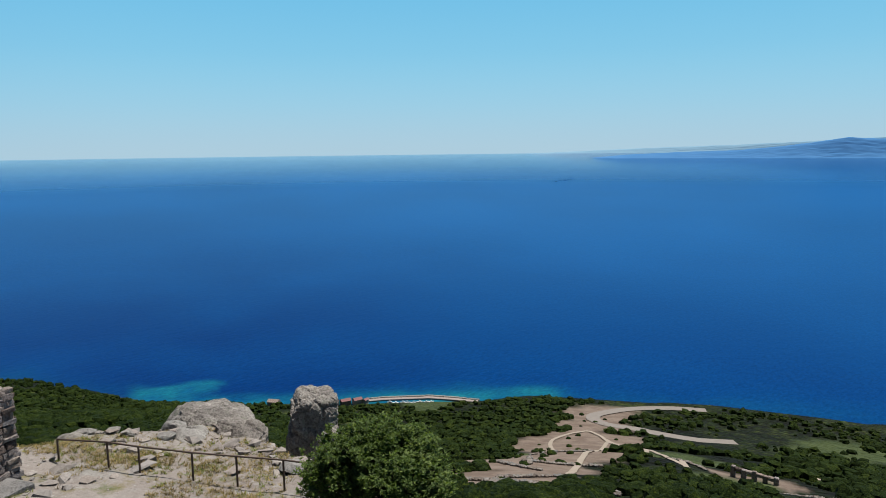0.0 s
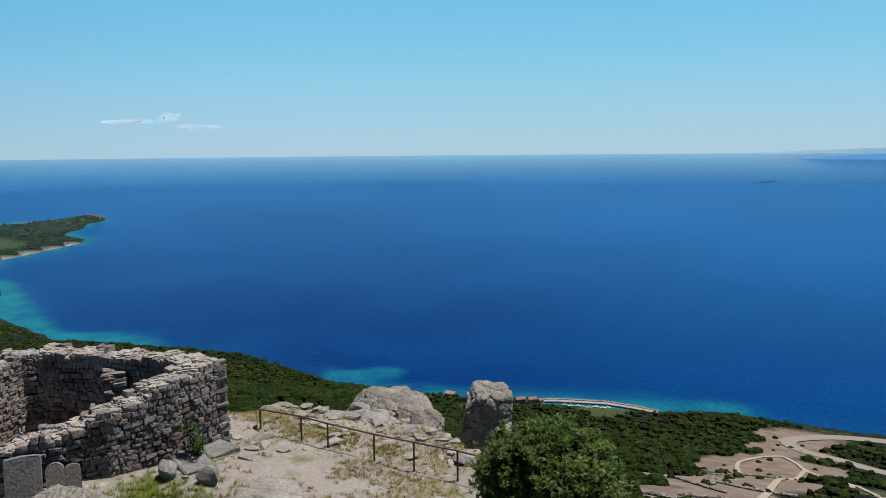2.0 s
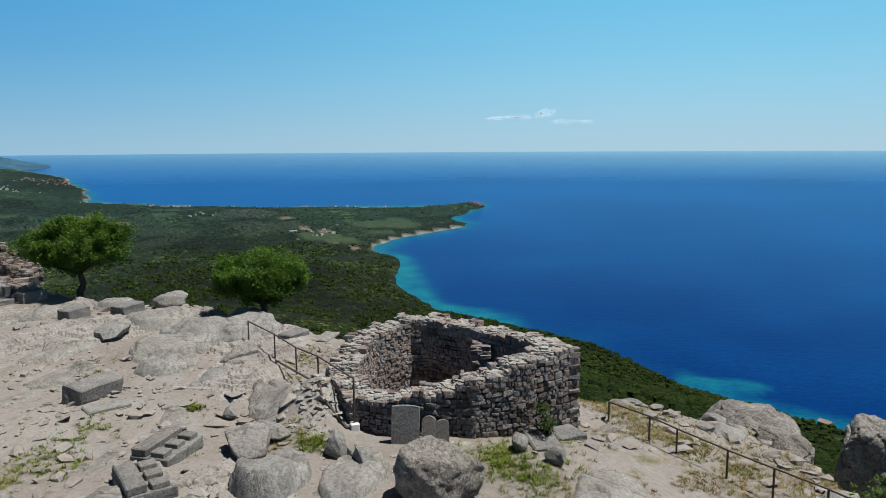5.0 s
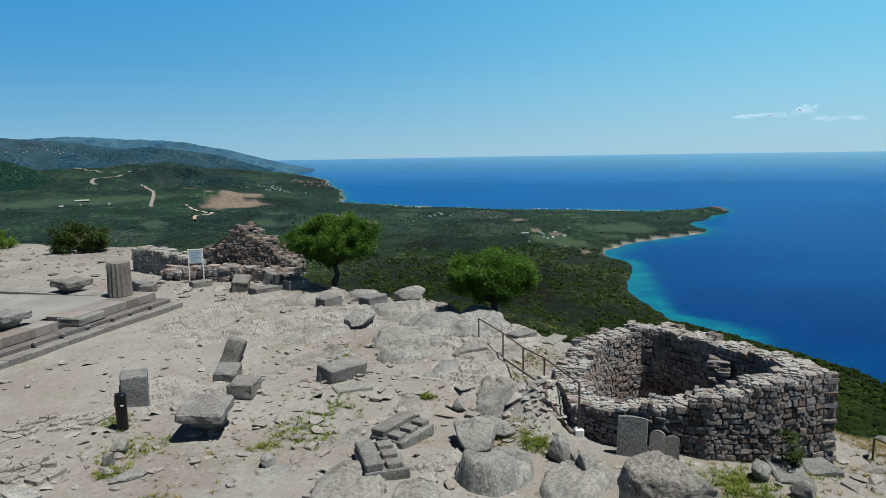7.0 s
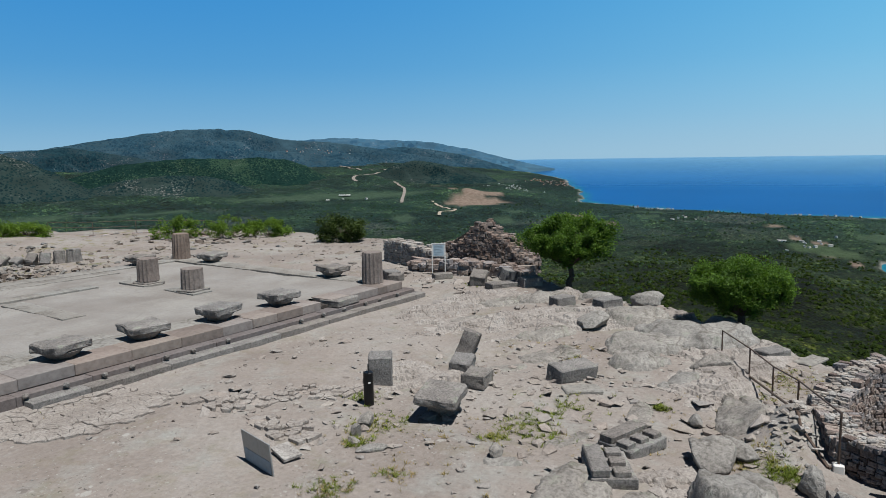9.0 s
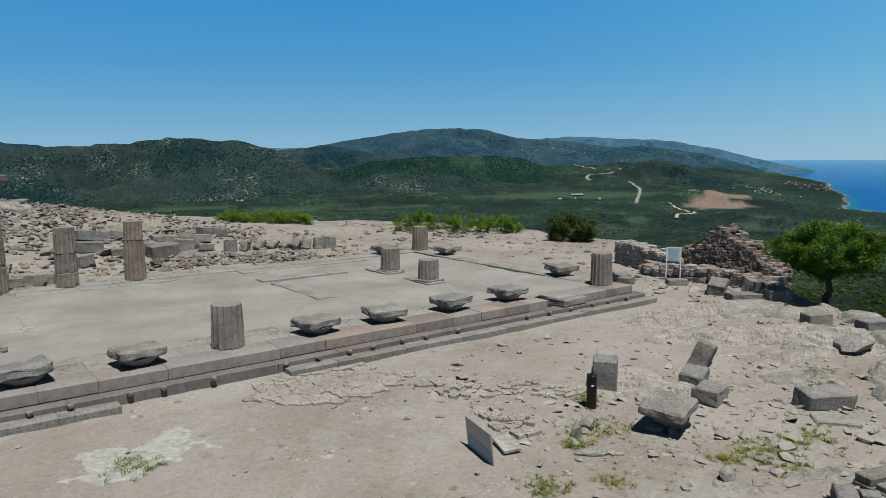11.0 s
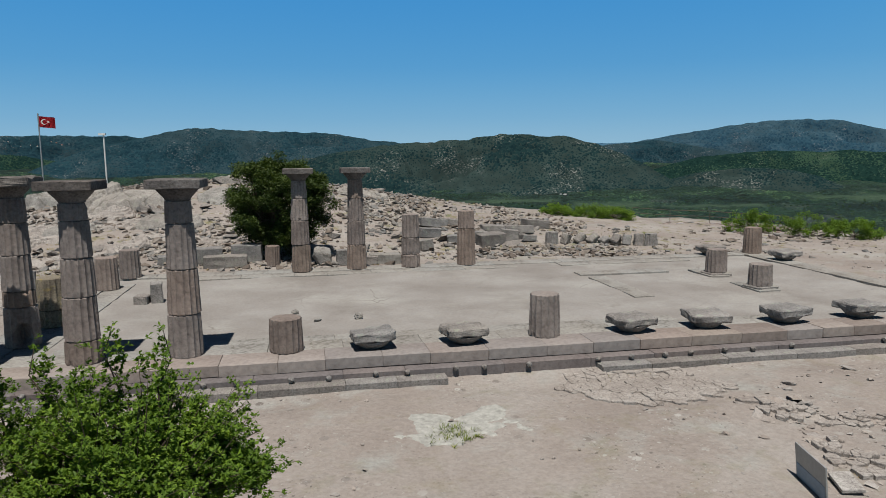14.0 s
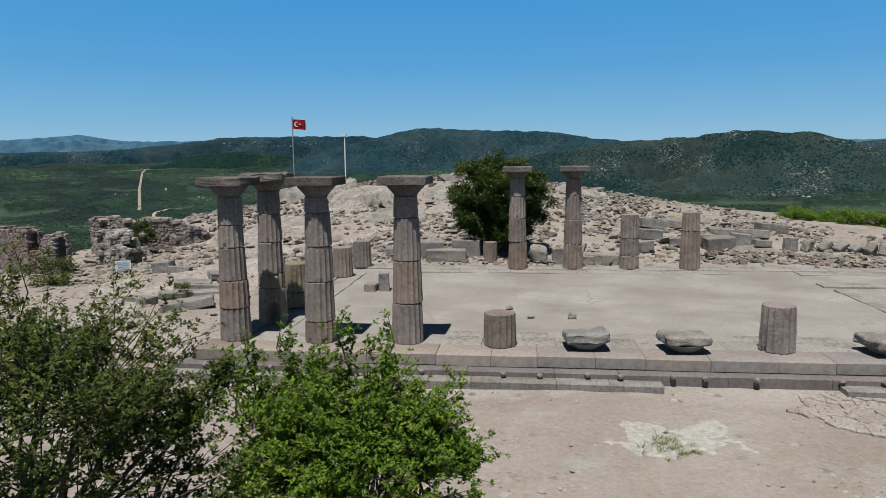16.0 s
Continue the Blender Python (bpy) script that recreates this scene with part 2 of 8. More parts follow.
def stone_mat(name, cols, grain=6.0, lichen=None, vary=0.25, pits=0.02, per_island=False, cracks=0, speckle=0.85, tints=None):
    """Weathered stone: three tones, pale dust patches, lichen and fine pits."""
    m, n, l, b = mat(name, 0.9, 0.25)
    co = n.new("ShaderNodeTexCoord").outputs["Object"]
    big = tex_noise(n, l, grain * 0.25, 4, 0.6, co)
    fine = tex_noise(n, l, grain * 4, 6, 0.7, co)
    c = ramp(n, l, big, [(0.3, cols[0]), (0.5, cols[1]), (0.72, cols[2])])
    c = mix(n, l, speckle, c, ramp(n, l, fine, [(0.30, (0.30, 0.29, 0.28)), (0.52, (0.92, 0.92, 0.92)), (0.7, (1.2, 1.2, 1.2))]), "MULTIPLY")
    if lichen:
        spot = step_ramp(n, l, tex_noise(n, l, grain * 0.7, 6, 0.65, co), 0.56, 0.68)
        c = mix(n, l, spot, c, lichen)
        crust = step_ramp(n, l, tex_noise(n, l, grain * 1.6, 8, 0.75, co), 0.53, 0.60)
        c = mix(n, l, mix(n, l, 1.0, crust, (0.42, 0.42, 0.42), "MULTIPLY"), c, tuple(0.45 * q for q in cols[0]))
    if cracks:
        warp = mix(n, l, 0.35, co, n.new("ShaderNodeTexNoise").outputs["Color"])
        vor = n.new("ShaderNodeTexVoronoi")
        vor.feature = "DISTANCE_TO_EDGE"
        vor.inputs["Scale"].default_value = cracks
        l.new(warp, vor.inputs["Vector"])
        c = mix(n, l, 1.0, c, ramp(n, l, vor.outputs["Distance"], [(0.0, (0.62, 0.60, 0.58)), (0.02, (1.0, 1.0, 1.0))]), "MULTIPLY")
    rnd = n.new("ShaderNodeNewGeometry").outputs["Random Per Island"] if per_island else n.new("ShaderNodeObjectInfo").outputs["Random"]
    c = mix(n, l, 1.0, c, ramp(n, l, rnd, tints or [(0.0, (1 - vary, 1 - vary * 1.08, 1 - vary * 1.12)), (0.3, (1 - vary * 0.2, 1 - vary * 0.33, 1 - vary * 0.42)), (0.55, (1 - vary * 0.6, 1 - vary * 0.5, 1 - vary * 0.4)), (0.8, (1.0, 1.0, 1.0)), (1.0, (1 - vary * 0.3, 1 - vary * 0.38, 1 - vary * 0.5))]), "MULTIPLY")
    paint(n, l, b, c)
    nrm = bump(n, l, b, fine, pits, 0.8)
    bump(n, l, b, big, pits * 3, 0.5, nrm)
    return m


ANDESITE = stone_mat("grey_andesite", ((0.179, 0.170, 0.164), (0.268, 0.254, 0.244), (0.340, 0.326, 0.313)), 5, (0.304, 0.320, 0.274))
COLUMN = stone_mat("column_stone", ((0.190, 0.168, 0.158), (0.272, 0.245, 0.231), (0.345, 0.316, 0.298)), 3, None, 0.52, 0.03, False, 0, 0.5,
                   [(0.0, (0.80, 0.70, 0.62)), (0.2, (1.0, 0.88, 0.80)), (0.4, (0.82, 0.80, 0.80)), (0.6, (0.98, 0.95, 0.93)), (0.8, (0.72, 0.68, 0.67)), (1.0, (0.90, 0.76, 0.65))])
LICHENED = stone_mat("lichened_column_stone", ((0.165, 0.138, 0.110), (0.245, 0.212, 0.160), (0.315, 0.280, 0.200)), 4, (0.30, 0.235, 0.085), 0.2, 0.03)
CAPSTONE = stone_mat("dark_capital_stone", ((0.080, 0.072, 0.068), (0.140, 0.127, 0.120), (0.225, 0.208, 0.195)), 4, None, 0.3, 0.03)
PINKBLOCK = stone_mat("pink_step_stone", ((0.222, 0.190, 0.175), (0.290, 0.255, 0.238), (0.352, 0.318, 0.298)), 1.6, None, 0.36, 0.015, False, 0, 0.4)
STEPSTONE = stone_mat("mauve_step_stone", ((0.130, 0.112, 0.112), (0.176, 0.155, 0.154), (0.225, 0.204, 0.200)), 2, None, 0.26, 0.015, False, 0, 0.5)
PALE = stone_mat("pale_paving", ((0.235, 0.226, 0.210), (0.290, 0.282, 0.264), (0.345, 0.340, 0.322)), 2, None, 0.16, 0.012, False, 0.9, 0.5)
BOULDER = stone_mat("bedrock_grey", ((0.230, 0.218, 0.204), (0.325, 0.311, 0.291), (0.420, 0.405, 0.380)), 3.6, (0.300, 0.306, 0.266), 0.15, 0.045, False, 0.55, 0.72)
LEDGE = stone_mat("dusty_bedrock_ledge", ((0.268, 0.238, 0.218), (0.352, 0.322, 0.298), (0.430, 0.404, 0.378)), 4.0, None, 0.05, 0.04, False, 1.1, 0.7)
RUBBLE = stone_mat("rubble_stone", ((0.182, 0.163, 0.147), (0.272, 0.250, 0.229), (0.370, 0.352, 0.324)), 6, None, 0.6, 0.02, True)
WALLSTONE = stone_mat("dry_wall_stone", ((0.250, 0.212, 0.203), (0.385, 0.338, 0.324), (0.530, 0.485, 0.462)), 6, None, 0.62, 0.04)
CLIFF = stone_mat("cliff_rock", ((0.205, 0.182, 0.166), (0.380, 0.352, 0.322), (0.540, 0.510, 0.474)), 4.0, (0.275, 0.285, 0.225), 0.1, 0.10, False, 1.3, 0.95)
COPING = stone_mat("pale_coping_rubble", ((0.300, 0.275, 0.256), (0.430, 0.405, 0.380), (0.550, 0.530, 0.500)), 6, None, 0.40, 0.02, True)
WALLFACE = stone_mat("rubble_wall_face", ((0.250, 0.212, 0.203), (0.385, 0.338, 0.324), (0.530, 0.485, 0.462)), 6, None, 0.62, 0.04, True)
BROWNWALL = stone_mat("brown_mortared_rubble", ((0.215, 0.165, 0.143), (0.320, 0.258, 0.228), (0.440, 0.372, 0.332)), 6, None, 0.5, 0.03, True)
# near-black earth mortar: the joints' shade is put into this colour
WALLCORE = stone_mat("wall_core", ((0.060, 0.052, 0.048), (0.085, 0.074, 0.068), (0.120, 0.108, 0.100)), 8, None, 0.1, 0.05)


def ground_mat():
    m, n, l, b = mat("summit_and_slopes", 0.95, 0.15)
    co = n.new("ShaderNodeTexCoord").outputs["Object"]

    def attr(key):
        a = n.new("ShaderNodeAttribute")
        a.attribute_name = key
        return a.outputs["Fac"]
    # bare dusty earth with gravel
    earth = ramp(n, l, tex_noise(n, l, 0.22, 5, 0.6, co), [(0.32, (0.252, 0.219, 0.199)), (0.5, (0.302, 0.270, 0.248)), (0.68, (0.346, 0.324, 0.304))])
    pale = step_ramp(n, l, tex_noise(n, l, 0.6, 6, 0.65, co), 0.54, 0.7)
    earth = mix(n, l, pale, earth, (0.330, 0.330, 0.312))
    grit = tex_noise(n, l, 9, 6, 0.75, co)
    earth = mix(n, l, 0.55, earth, ramp(n, l, grit, [(0.28, (0.5, 0.48, 0.46)), (0.62, (1.0, 1.0, 1.0))]), "MULTIPLY")
    stony = step_ramp(n, l, tex_noise(n, l, 0.35, 5, 0.65, co), 0.44, 0.58)
    for size, cover in ((3.2, 0.30), (8.0, 0.30), (19.0, 0.34)):
        vor = n.new("ShaderNodeTexVoronoi")
        vor.inputs["Scale"].default_value = size
        l.new(mix(n, l, 0.12, co, grit), vor.inputs["Vector"])
        tone = n.new("ShaderNodeSeparateColor")
        l.new(vor.outputs["Color"], tone.inputs["Color"])
        shown = mix(n, l, 1.0, ramp(n, l, vor.outputs["Distance"], [(cover - 0.06, (1, 1, 1)), (cover, (0, 0, 0))]), step_ramp(n, l, tone.outputs["Green"], 0.55, 0.60), "MULTIPLY")
        shown = mix(n, l, 1.0, shown, stony, "MULTIPLY")
        earth = mix(n, l, shown, earth, ramp(n, l, tone.outputs["Red"], [(0.1, (0.150, 0.132, 0.122)), (0.5, (0.260, 0.240, 0.224)), (0.9, (0.370, 0.360, 0.338))]))
    dry = step_ramp(n, l, tex_noise(n, l, 0.9, 6, 0.7, co), 0.54, 0.66)
    earth = mix(n, l, mix(n, l, 1.0, dry, attr("weeds"), "MULTIPLY"), earth, mix(n, l, step_ramp(n, l, tex_noise(n, l, 1.7, 5, 0.7, co), 0.45, 0.6), (0.195, 0.168, 0.092), (0.105, 0.125, 0.045)))
    # scrub, fields and earth on the slopes and in the valley
    green = ramp(n, l, tex_noise(n, l, 0.05, 7, 0.7, co), [(0.36, (0.005, 0.011, 0.003)), (0.5, (0.011, 0.021, 0.006)), (0.62, (0.040, 0.053, 0.016))])
    wide = ramp(n, l, tex_noise(n, l, 0.004, 6, 0.6, co), [(0.40, (0.34, 0.40, 0.44)), (0.52, (0.95, 0.95, 0.95)), (0.62, (2.1, 1.9, 1.4))])
    green = mix(n, l, 1.0, green, wide, "MULTIPLY")
    plots = n.new("ShaderNodeTexVoronoi")
    plots.inputs["Scale"].default_value = 0.011
    l.new(mix(n, l, 6.0 / 100, co, n.new("ShaderNodeTexNoise").outputs["Color"]), plots.inputs["Vector"])
    crop = n.new("ShaderNodeSeparateColor")
    l.new(plots.outputs["Color"], crop.inputs["Color"])
    tilled = mix(n, l, 1.0, step_ramp(n, l, crop.outputs["Green"], 0.55, 0.58), step_ramp(n, l, tex_noise(n, l, 0.003, 4, 0.6, co), 0.46, 0.52), "MULTIPLY")
    green = mix(n, l, mix(n, l, 1.0, tilled, attr("plain"), "MULTIPLY"), green, ramp(n, l, crop.outputs["Red"], [(0.2, (0.010, 0.022, 0.005)), (0.5, (0.018, 0.033, 0.008)), (0.75, (0.028, 0.038, 0.011)), (0.95, (0.044, 0.044, 0.017))]))
    soil = step_ramp(n, l, tex_noise(n, l, 0.012, 7, 0.75, co), 0.61, 0.67)
    green = mix(n, l, mix(n, l, 1.0, soil, attr("plain"), "MULTIPLY"), green, (0.050, 0.048, 0.019))
    dots = step_ramp(n, l, tex_noise(n, l, 0.09, 3, 0.6, co), 0.50, 0.58)
    green = mix(n, l, mix(n, l, 1.0, dots, attr("plain"), "MULTIPLY"), green, (0.012, 0.024, 0.010))
    # haze painted in: the green turns bluer and lighter with distance
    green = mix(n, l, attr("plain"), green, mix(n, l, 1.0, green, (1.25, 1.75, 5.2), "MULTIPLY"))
    bushes = n.new("ShaderNodeTexVoronoi")
    bushes.inputs["Scale"].default_value = 0.24
    l.new(mix(n, l, 0.02, co, n.new("ShaderNodeTexNoise").outputs["Color"]), bushes.inputs["Vector"])
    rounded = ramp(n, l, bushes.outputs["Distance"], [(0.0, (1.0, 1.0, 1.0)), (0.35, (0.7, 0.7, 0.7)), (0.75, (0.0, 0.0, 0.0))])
    kind = n.new("ShaderNodeSeparateColor")
    l.new(bushes.outputs["Color"], kind.inputs["Color"])
    # bush shading painted in: lighter tops, darkened gaps between them
    shaded_bushes = mix(n, l, 1.0, ramp(n, l, rounded, [(0.0, (0.30, 0.32, 0.30)), (0.7, (1.1, 1.1, 1.0))]), ramp(n, l, kind.outputs["Red"], [(0.0, (0.45, 0.5, 0.5)), (0.7, (1.1, 1.1, 1.0)), (1.0, (1.8, 1.7, 1.3))]), "MULTIPLY")
    shaded_bushes = mix(n, l, 1.0, shaded_bushes, ramp(n, l, tex_noise(n, l, 1.3, 5, 0.75, co), [(0.35, (0.45, 0.45, 0.45)), (0.62, (1.4, 1.4, 1.3))]), "MULTIPLY")
    green = mix(n, l, 1.0, green, shaded_bushes, "MULTIPLY")
    bare = mix(n, l, step_ramp(n, l, tex_noise(n, l, 0.08, 6, 0.7, co), 0.4, 0.6), (0.150, 0.112, 0.088), (0.222, 0.176, 0.144))
    green = mix(n, l, attr("bare"), green, bare)
    grass = mix(n, l, step_ramp(n, l, tex_noise(n, l, 0.06, 6, 0.7, co), 0.42, 0.6), (0.044, 0.064, 0.022), (0.066, 0.090, 0.032))
    # grass on the far plain gets painted haze too
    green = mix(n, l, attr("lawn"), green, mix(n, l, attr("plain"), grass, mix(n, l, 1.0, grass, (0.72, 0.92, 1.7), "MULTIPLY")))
    green = mix(n, l, attr("beach"), green, (0.33, 0.32, 0.295))
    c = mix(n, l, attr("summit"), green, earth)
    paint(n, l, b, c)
    nrm = bump(n, l, b, grit, 0.03, 0.7)
    open_ground = n.new("ShaderNodeMath")
    open_ground.operation = "MAXIMUM"
    l.new(attr("summit"), open_ground.inputs[0])
    l.new(attr("bare"), open_ground.inputs[1])
    nrm = bump(n, l, b, tex_noise(n, l, 0.25, 6, 0.7, co), 0.6, 0.35, nrm)
    bump(n, l, b, mix(n, l, open_ground.outputs["Value"], rounded, (0.0, 0.0, 0.0)), 2.2, 0.8, nrm)
    return m


def sea_mat():
    m, n, l, b = mat("sea_water", 0.28, 0.007)
    co = n.new("ShaderNodeTexCoord").outputs["Object"]
    a = n.new("ShaderNodeAttribute")
    a.attribute_name = "shallow"
    deep = ramp(n, l, tex_noise(n, l, 0.0016, 4, 0.5, co), [(0.35, (0.002, 0.074, 0.258)), (0.65, (0.003, 0.092, 0.312))])
    # far water's haze and sky light painted in: colour darkens nearer the eye
    near = n.new("ShaderNodeAttribute")
    near.attribute_name = "sea_darkening"
    sea_darkening = mix(n, l, 1.0, near.outputs["Fac"], ramp(n, l, tex_noise(n, l, 0.004, 4, 0.6, co), [(0.3, (0.75, 0.75, 0.75)), (0.6, (1.0, 1.0, 1.0))]), "MULTIPLY")
    deep = mix(n, l, sea_darkening, deep, (0.001, 0.026, 0.135))
    fade = mix(n, l, step_ramp(n, l, tex_noise(n, l, 0.02, 5, 0.65, co), 0.35, 0.62), (0.003, 0.080, 0.19), (0.010, 0.165, 0.215))
    c = mix(n, l, a.outputs["Fac"], deep, fade)
    stretch = n.new("ShaderNodeMapping")
    stretch.inputs["Scale"].default_value = (1.0, 0.45, 1.0)
    stretch.inputs["Rotation"].default_value = (0, 0, radians(35))
    l.new(co, stretch.inputs["Vector"])
    w = n.new("ShaderNodeAttribute")
    w.attribute_name = "swell"
    # ripples: wave light and shade painted as streaks in the colour
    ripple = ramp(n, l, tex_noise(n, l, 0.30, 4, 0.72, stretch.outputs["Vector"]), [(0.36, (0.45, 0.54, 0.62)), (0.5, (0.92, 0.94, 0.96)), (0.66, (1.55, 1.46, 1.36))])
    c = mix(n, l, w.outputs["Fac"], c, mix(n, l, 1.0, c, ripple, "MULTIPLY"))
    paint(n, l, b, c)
    up = n.new("ShaderNodeCombineXYZ")
    up.inputs["Z"].default_value = 1.0
    # the calm far water mirrors the low sky
    grazing = n.new("ShaderNodeLayerWeight")
    l.new(up.outputs["Vector"], grazing.inputs["Normal"])
    l.new(ramp(n, l, grazing.outputs["Facing"], [(0.0, (0.007, 0.007, 0.007)), (0.95, (0.012, 0.012, 0.012)), (0.972, (0.06, 0.06, 0.06)), (0.984, (0.22, 0.22, 0.22)), (0.993, (0.75, 0.75, 0.75))]), b.inputs["Specular IOR Level"])
    l.new(ramp(n, l, grazing.outputs["Facing"], [(0.0, (0.28, 0.28, 0.28)), (0.955, (0.28, 0.28, 0.28)), (0.984, (0.11, 0.11, 0.11)), (0.993, (0.05, 0.05, 0.05))]), b.inputs["Roughness"])
    bump(n, l, b, mix(n, l, 1.0, tex_noise(n, l, 0.12, 4, 0.6, stretch.outputs["Vector"]), w.outputs["Fac"], "MULTIPLY"), 1.6, 0.35, up.outputs["Vector"])
    return m


def leaf_mat(name, dark, mid, light, scale=1.2, island=True, through_=0.0):
    """Foliage; through_ is the share of light that thin leaves let through."""
    m, n, l, b = mat(name, 0.62 if through_ else 0.75, 0.2 if through_ else 0.04)
    co = n.new("ShaderNodeTexCoord").outputs["Object"]
    c = ramp(n, l, tex_noise(n, l, scale, 5, 0.7, co), [(0.32, dark), (0.5, mid), (0.7, light)])
    if island:
        rnd = n.new("ShaderNodeNewGeometry").outputs["Random Per Island"]
        c = mix(n, l, 1.0, c, ramp(n, l, rnd, [(0.0, (0.55, 0.6, 0.5)), (0.6, (1.0, 1.0, 1.0)), (1.0, (1.5, 1.35, 1.1))]), "MULTIPLY")
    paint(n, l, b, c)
    if through_:
        glow = n.new("ShaderNodeBsdfTranslucent")
        l.new(mix(n, l, 1.0, c, (1.1, 1.15, 0.6), "MULTIPLY"), glow.inputs["Color"])
        both = n.new("ShaderNodeMixShader")
        both.inputs["Fac"].default_value = through_
        l.new(b.outputs["BSDF"], both.inputs[1])
        l.new(glow.outputs["BSDF"], both.inputs[2])
        l.new(both.outputs["Shader"], n["Material Output"].inputs["Surface"])
    return m, n, l, b


SCRUB, sn, sl, sb = leaf_mat("maquis_scrub", (0.003, 0.007, 0.002), (0.014, 0.028, 0.005), (0.070, 0.098, 0.017), 1.9)
bump(sn, sl, sb, tex_noise(sn, sl, 2.2, 5, 0.8), 0.5, 1.0)
# far trees carry painted haze: paler and bluer than the near scrub
HAZETREE = leaf_mat("hazed_plain_trees", (0.014, 0.030, 0.017), (0.030, 0.056, 0.030), (0.060, 0.092, 0.046), 0.02)[0]
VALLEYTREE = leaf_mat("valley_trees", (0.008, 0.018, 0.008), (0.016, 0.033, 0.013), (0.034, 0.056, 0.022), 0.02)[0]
DARKLEAF = leaf_mat("fig_leaves", (0.066, 0.105, 0.026), (0.105, 0.165, 0.044), (0.190, 0.260, 0.095), 0.8, True, 0.35)[0]
BRIGHTLEAF = leaf_mat("fresh_green_leaves", (0.062, 0.120, 0.014), (0.115, 0.205, 0.024), (0.190, 0.295, 0.046), 0.8, True, 0.35)[0]
TREELEAF = leaf_mat("oak_crown_leaves", (0.044, 0.096, 0.012), (0.076, 0.156, 0.020), (0.120, 0.220, 0.036), 0.8, True, 0.35)[0]
OLIVELEAF = leaf_mat("oak_leaves", (0.044, 0.064, 0.018), (0.084, 0.118, 0.032), (0.150, 0.190, 0.060), 0.8, True, 0.35)[0]
BUSHLEAF = leaf_mat("juniper_leaves", (0.026, 0.048, 0.011), (0.048, 0.080, 0.018), (0.088, 0.128, 0.032), 0.8, True, 0.25)[0]
WEED = leaf_mat("grass_tufts", (0.080, 0.120, 0.020), (0.140, 0.180, 0.034), (0.230, 0.220, 0.070), 0.5)[0]
STRAW = leaf_mat("dry_grass", (0.17, 0.13, 0.065), (0.25, 0.20, 0.095), (0.33, 0.27, 0.14), 0.5)[0]


def plain_mat(name, col, rough=0.6, metal=0.0, spec=0.4, wear=0.25, scale=8):
    m, n, l, b = mat(name, rough, spec, metal)
    f = tex_noise(n, l, scale, 6, 0.7)
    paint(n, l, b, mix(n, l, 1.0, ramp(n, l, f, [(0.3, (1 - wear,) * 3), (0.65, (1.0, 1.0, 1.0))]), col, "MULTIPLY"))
    return m


BARK = plain_mat("bark", (0.11, 0.085, 0.065), 0.9, 0, 0.2, 0.5, 12)
RUST = plain_mat("brown_painted_iron", (0.13, 0.09, 0.07), 0.6, 0.2, 0.4, 0.5, 14)
BLACK = plain_mat("black_metal", (0.012, 0.012, 0.013), 0.45, 0.3)
WHITE = plain_mat("white_paint", (0.78, 0.78, 0.76), 0.5, 0, 0.4, 0.12)
GREYPANEL = plain_mat("weathered_aluminium", (0.42, 0.43, 0.43), 0.5, 0.5, 0.4, 0.2)
BLUEGREY = plain_mat("sign_print", (0.30, 0.38, 0.46), 0.6)
REDCLOTH = plain_mat("red_cloth", (0.60, 0.015, 0.03), 0.8)
ROADMAT = plain_mat("gravel_road", (0.273, 0.247, 0.224), 0.95, 0, 0.1, 0.2, 0.3)
TRACKMAT = plain_mat("pale_footpath", (0.377, 0.325, 0.267), 0.95, 0, 0.1, 0.15, 0.3)
ROOFRED = plain_mat("clay_roof", (0.42, 0.10, 0.06), 0.85)
HOUSEWALL = plain_mat("rendered_wall", (0.62, 0.57, 0.50), 0.9)
EARTHSTONE = stone_mat("dusty_embedded_stone", ((0.290, 0.258, 0.236), (0.352, 0.320, 0.296), (0.405, 0.380, 0.356)), 4, None, 0.26, 0.02, True, 0, 0.45)
GROUND, WATER = ground_mat(), sea_mat()


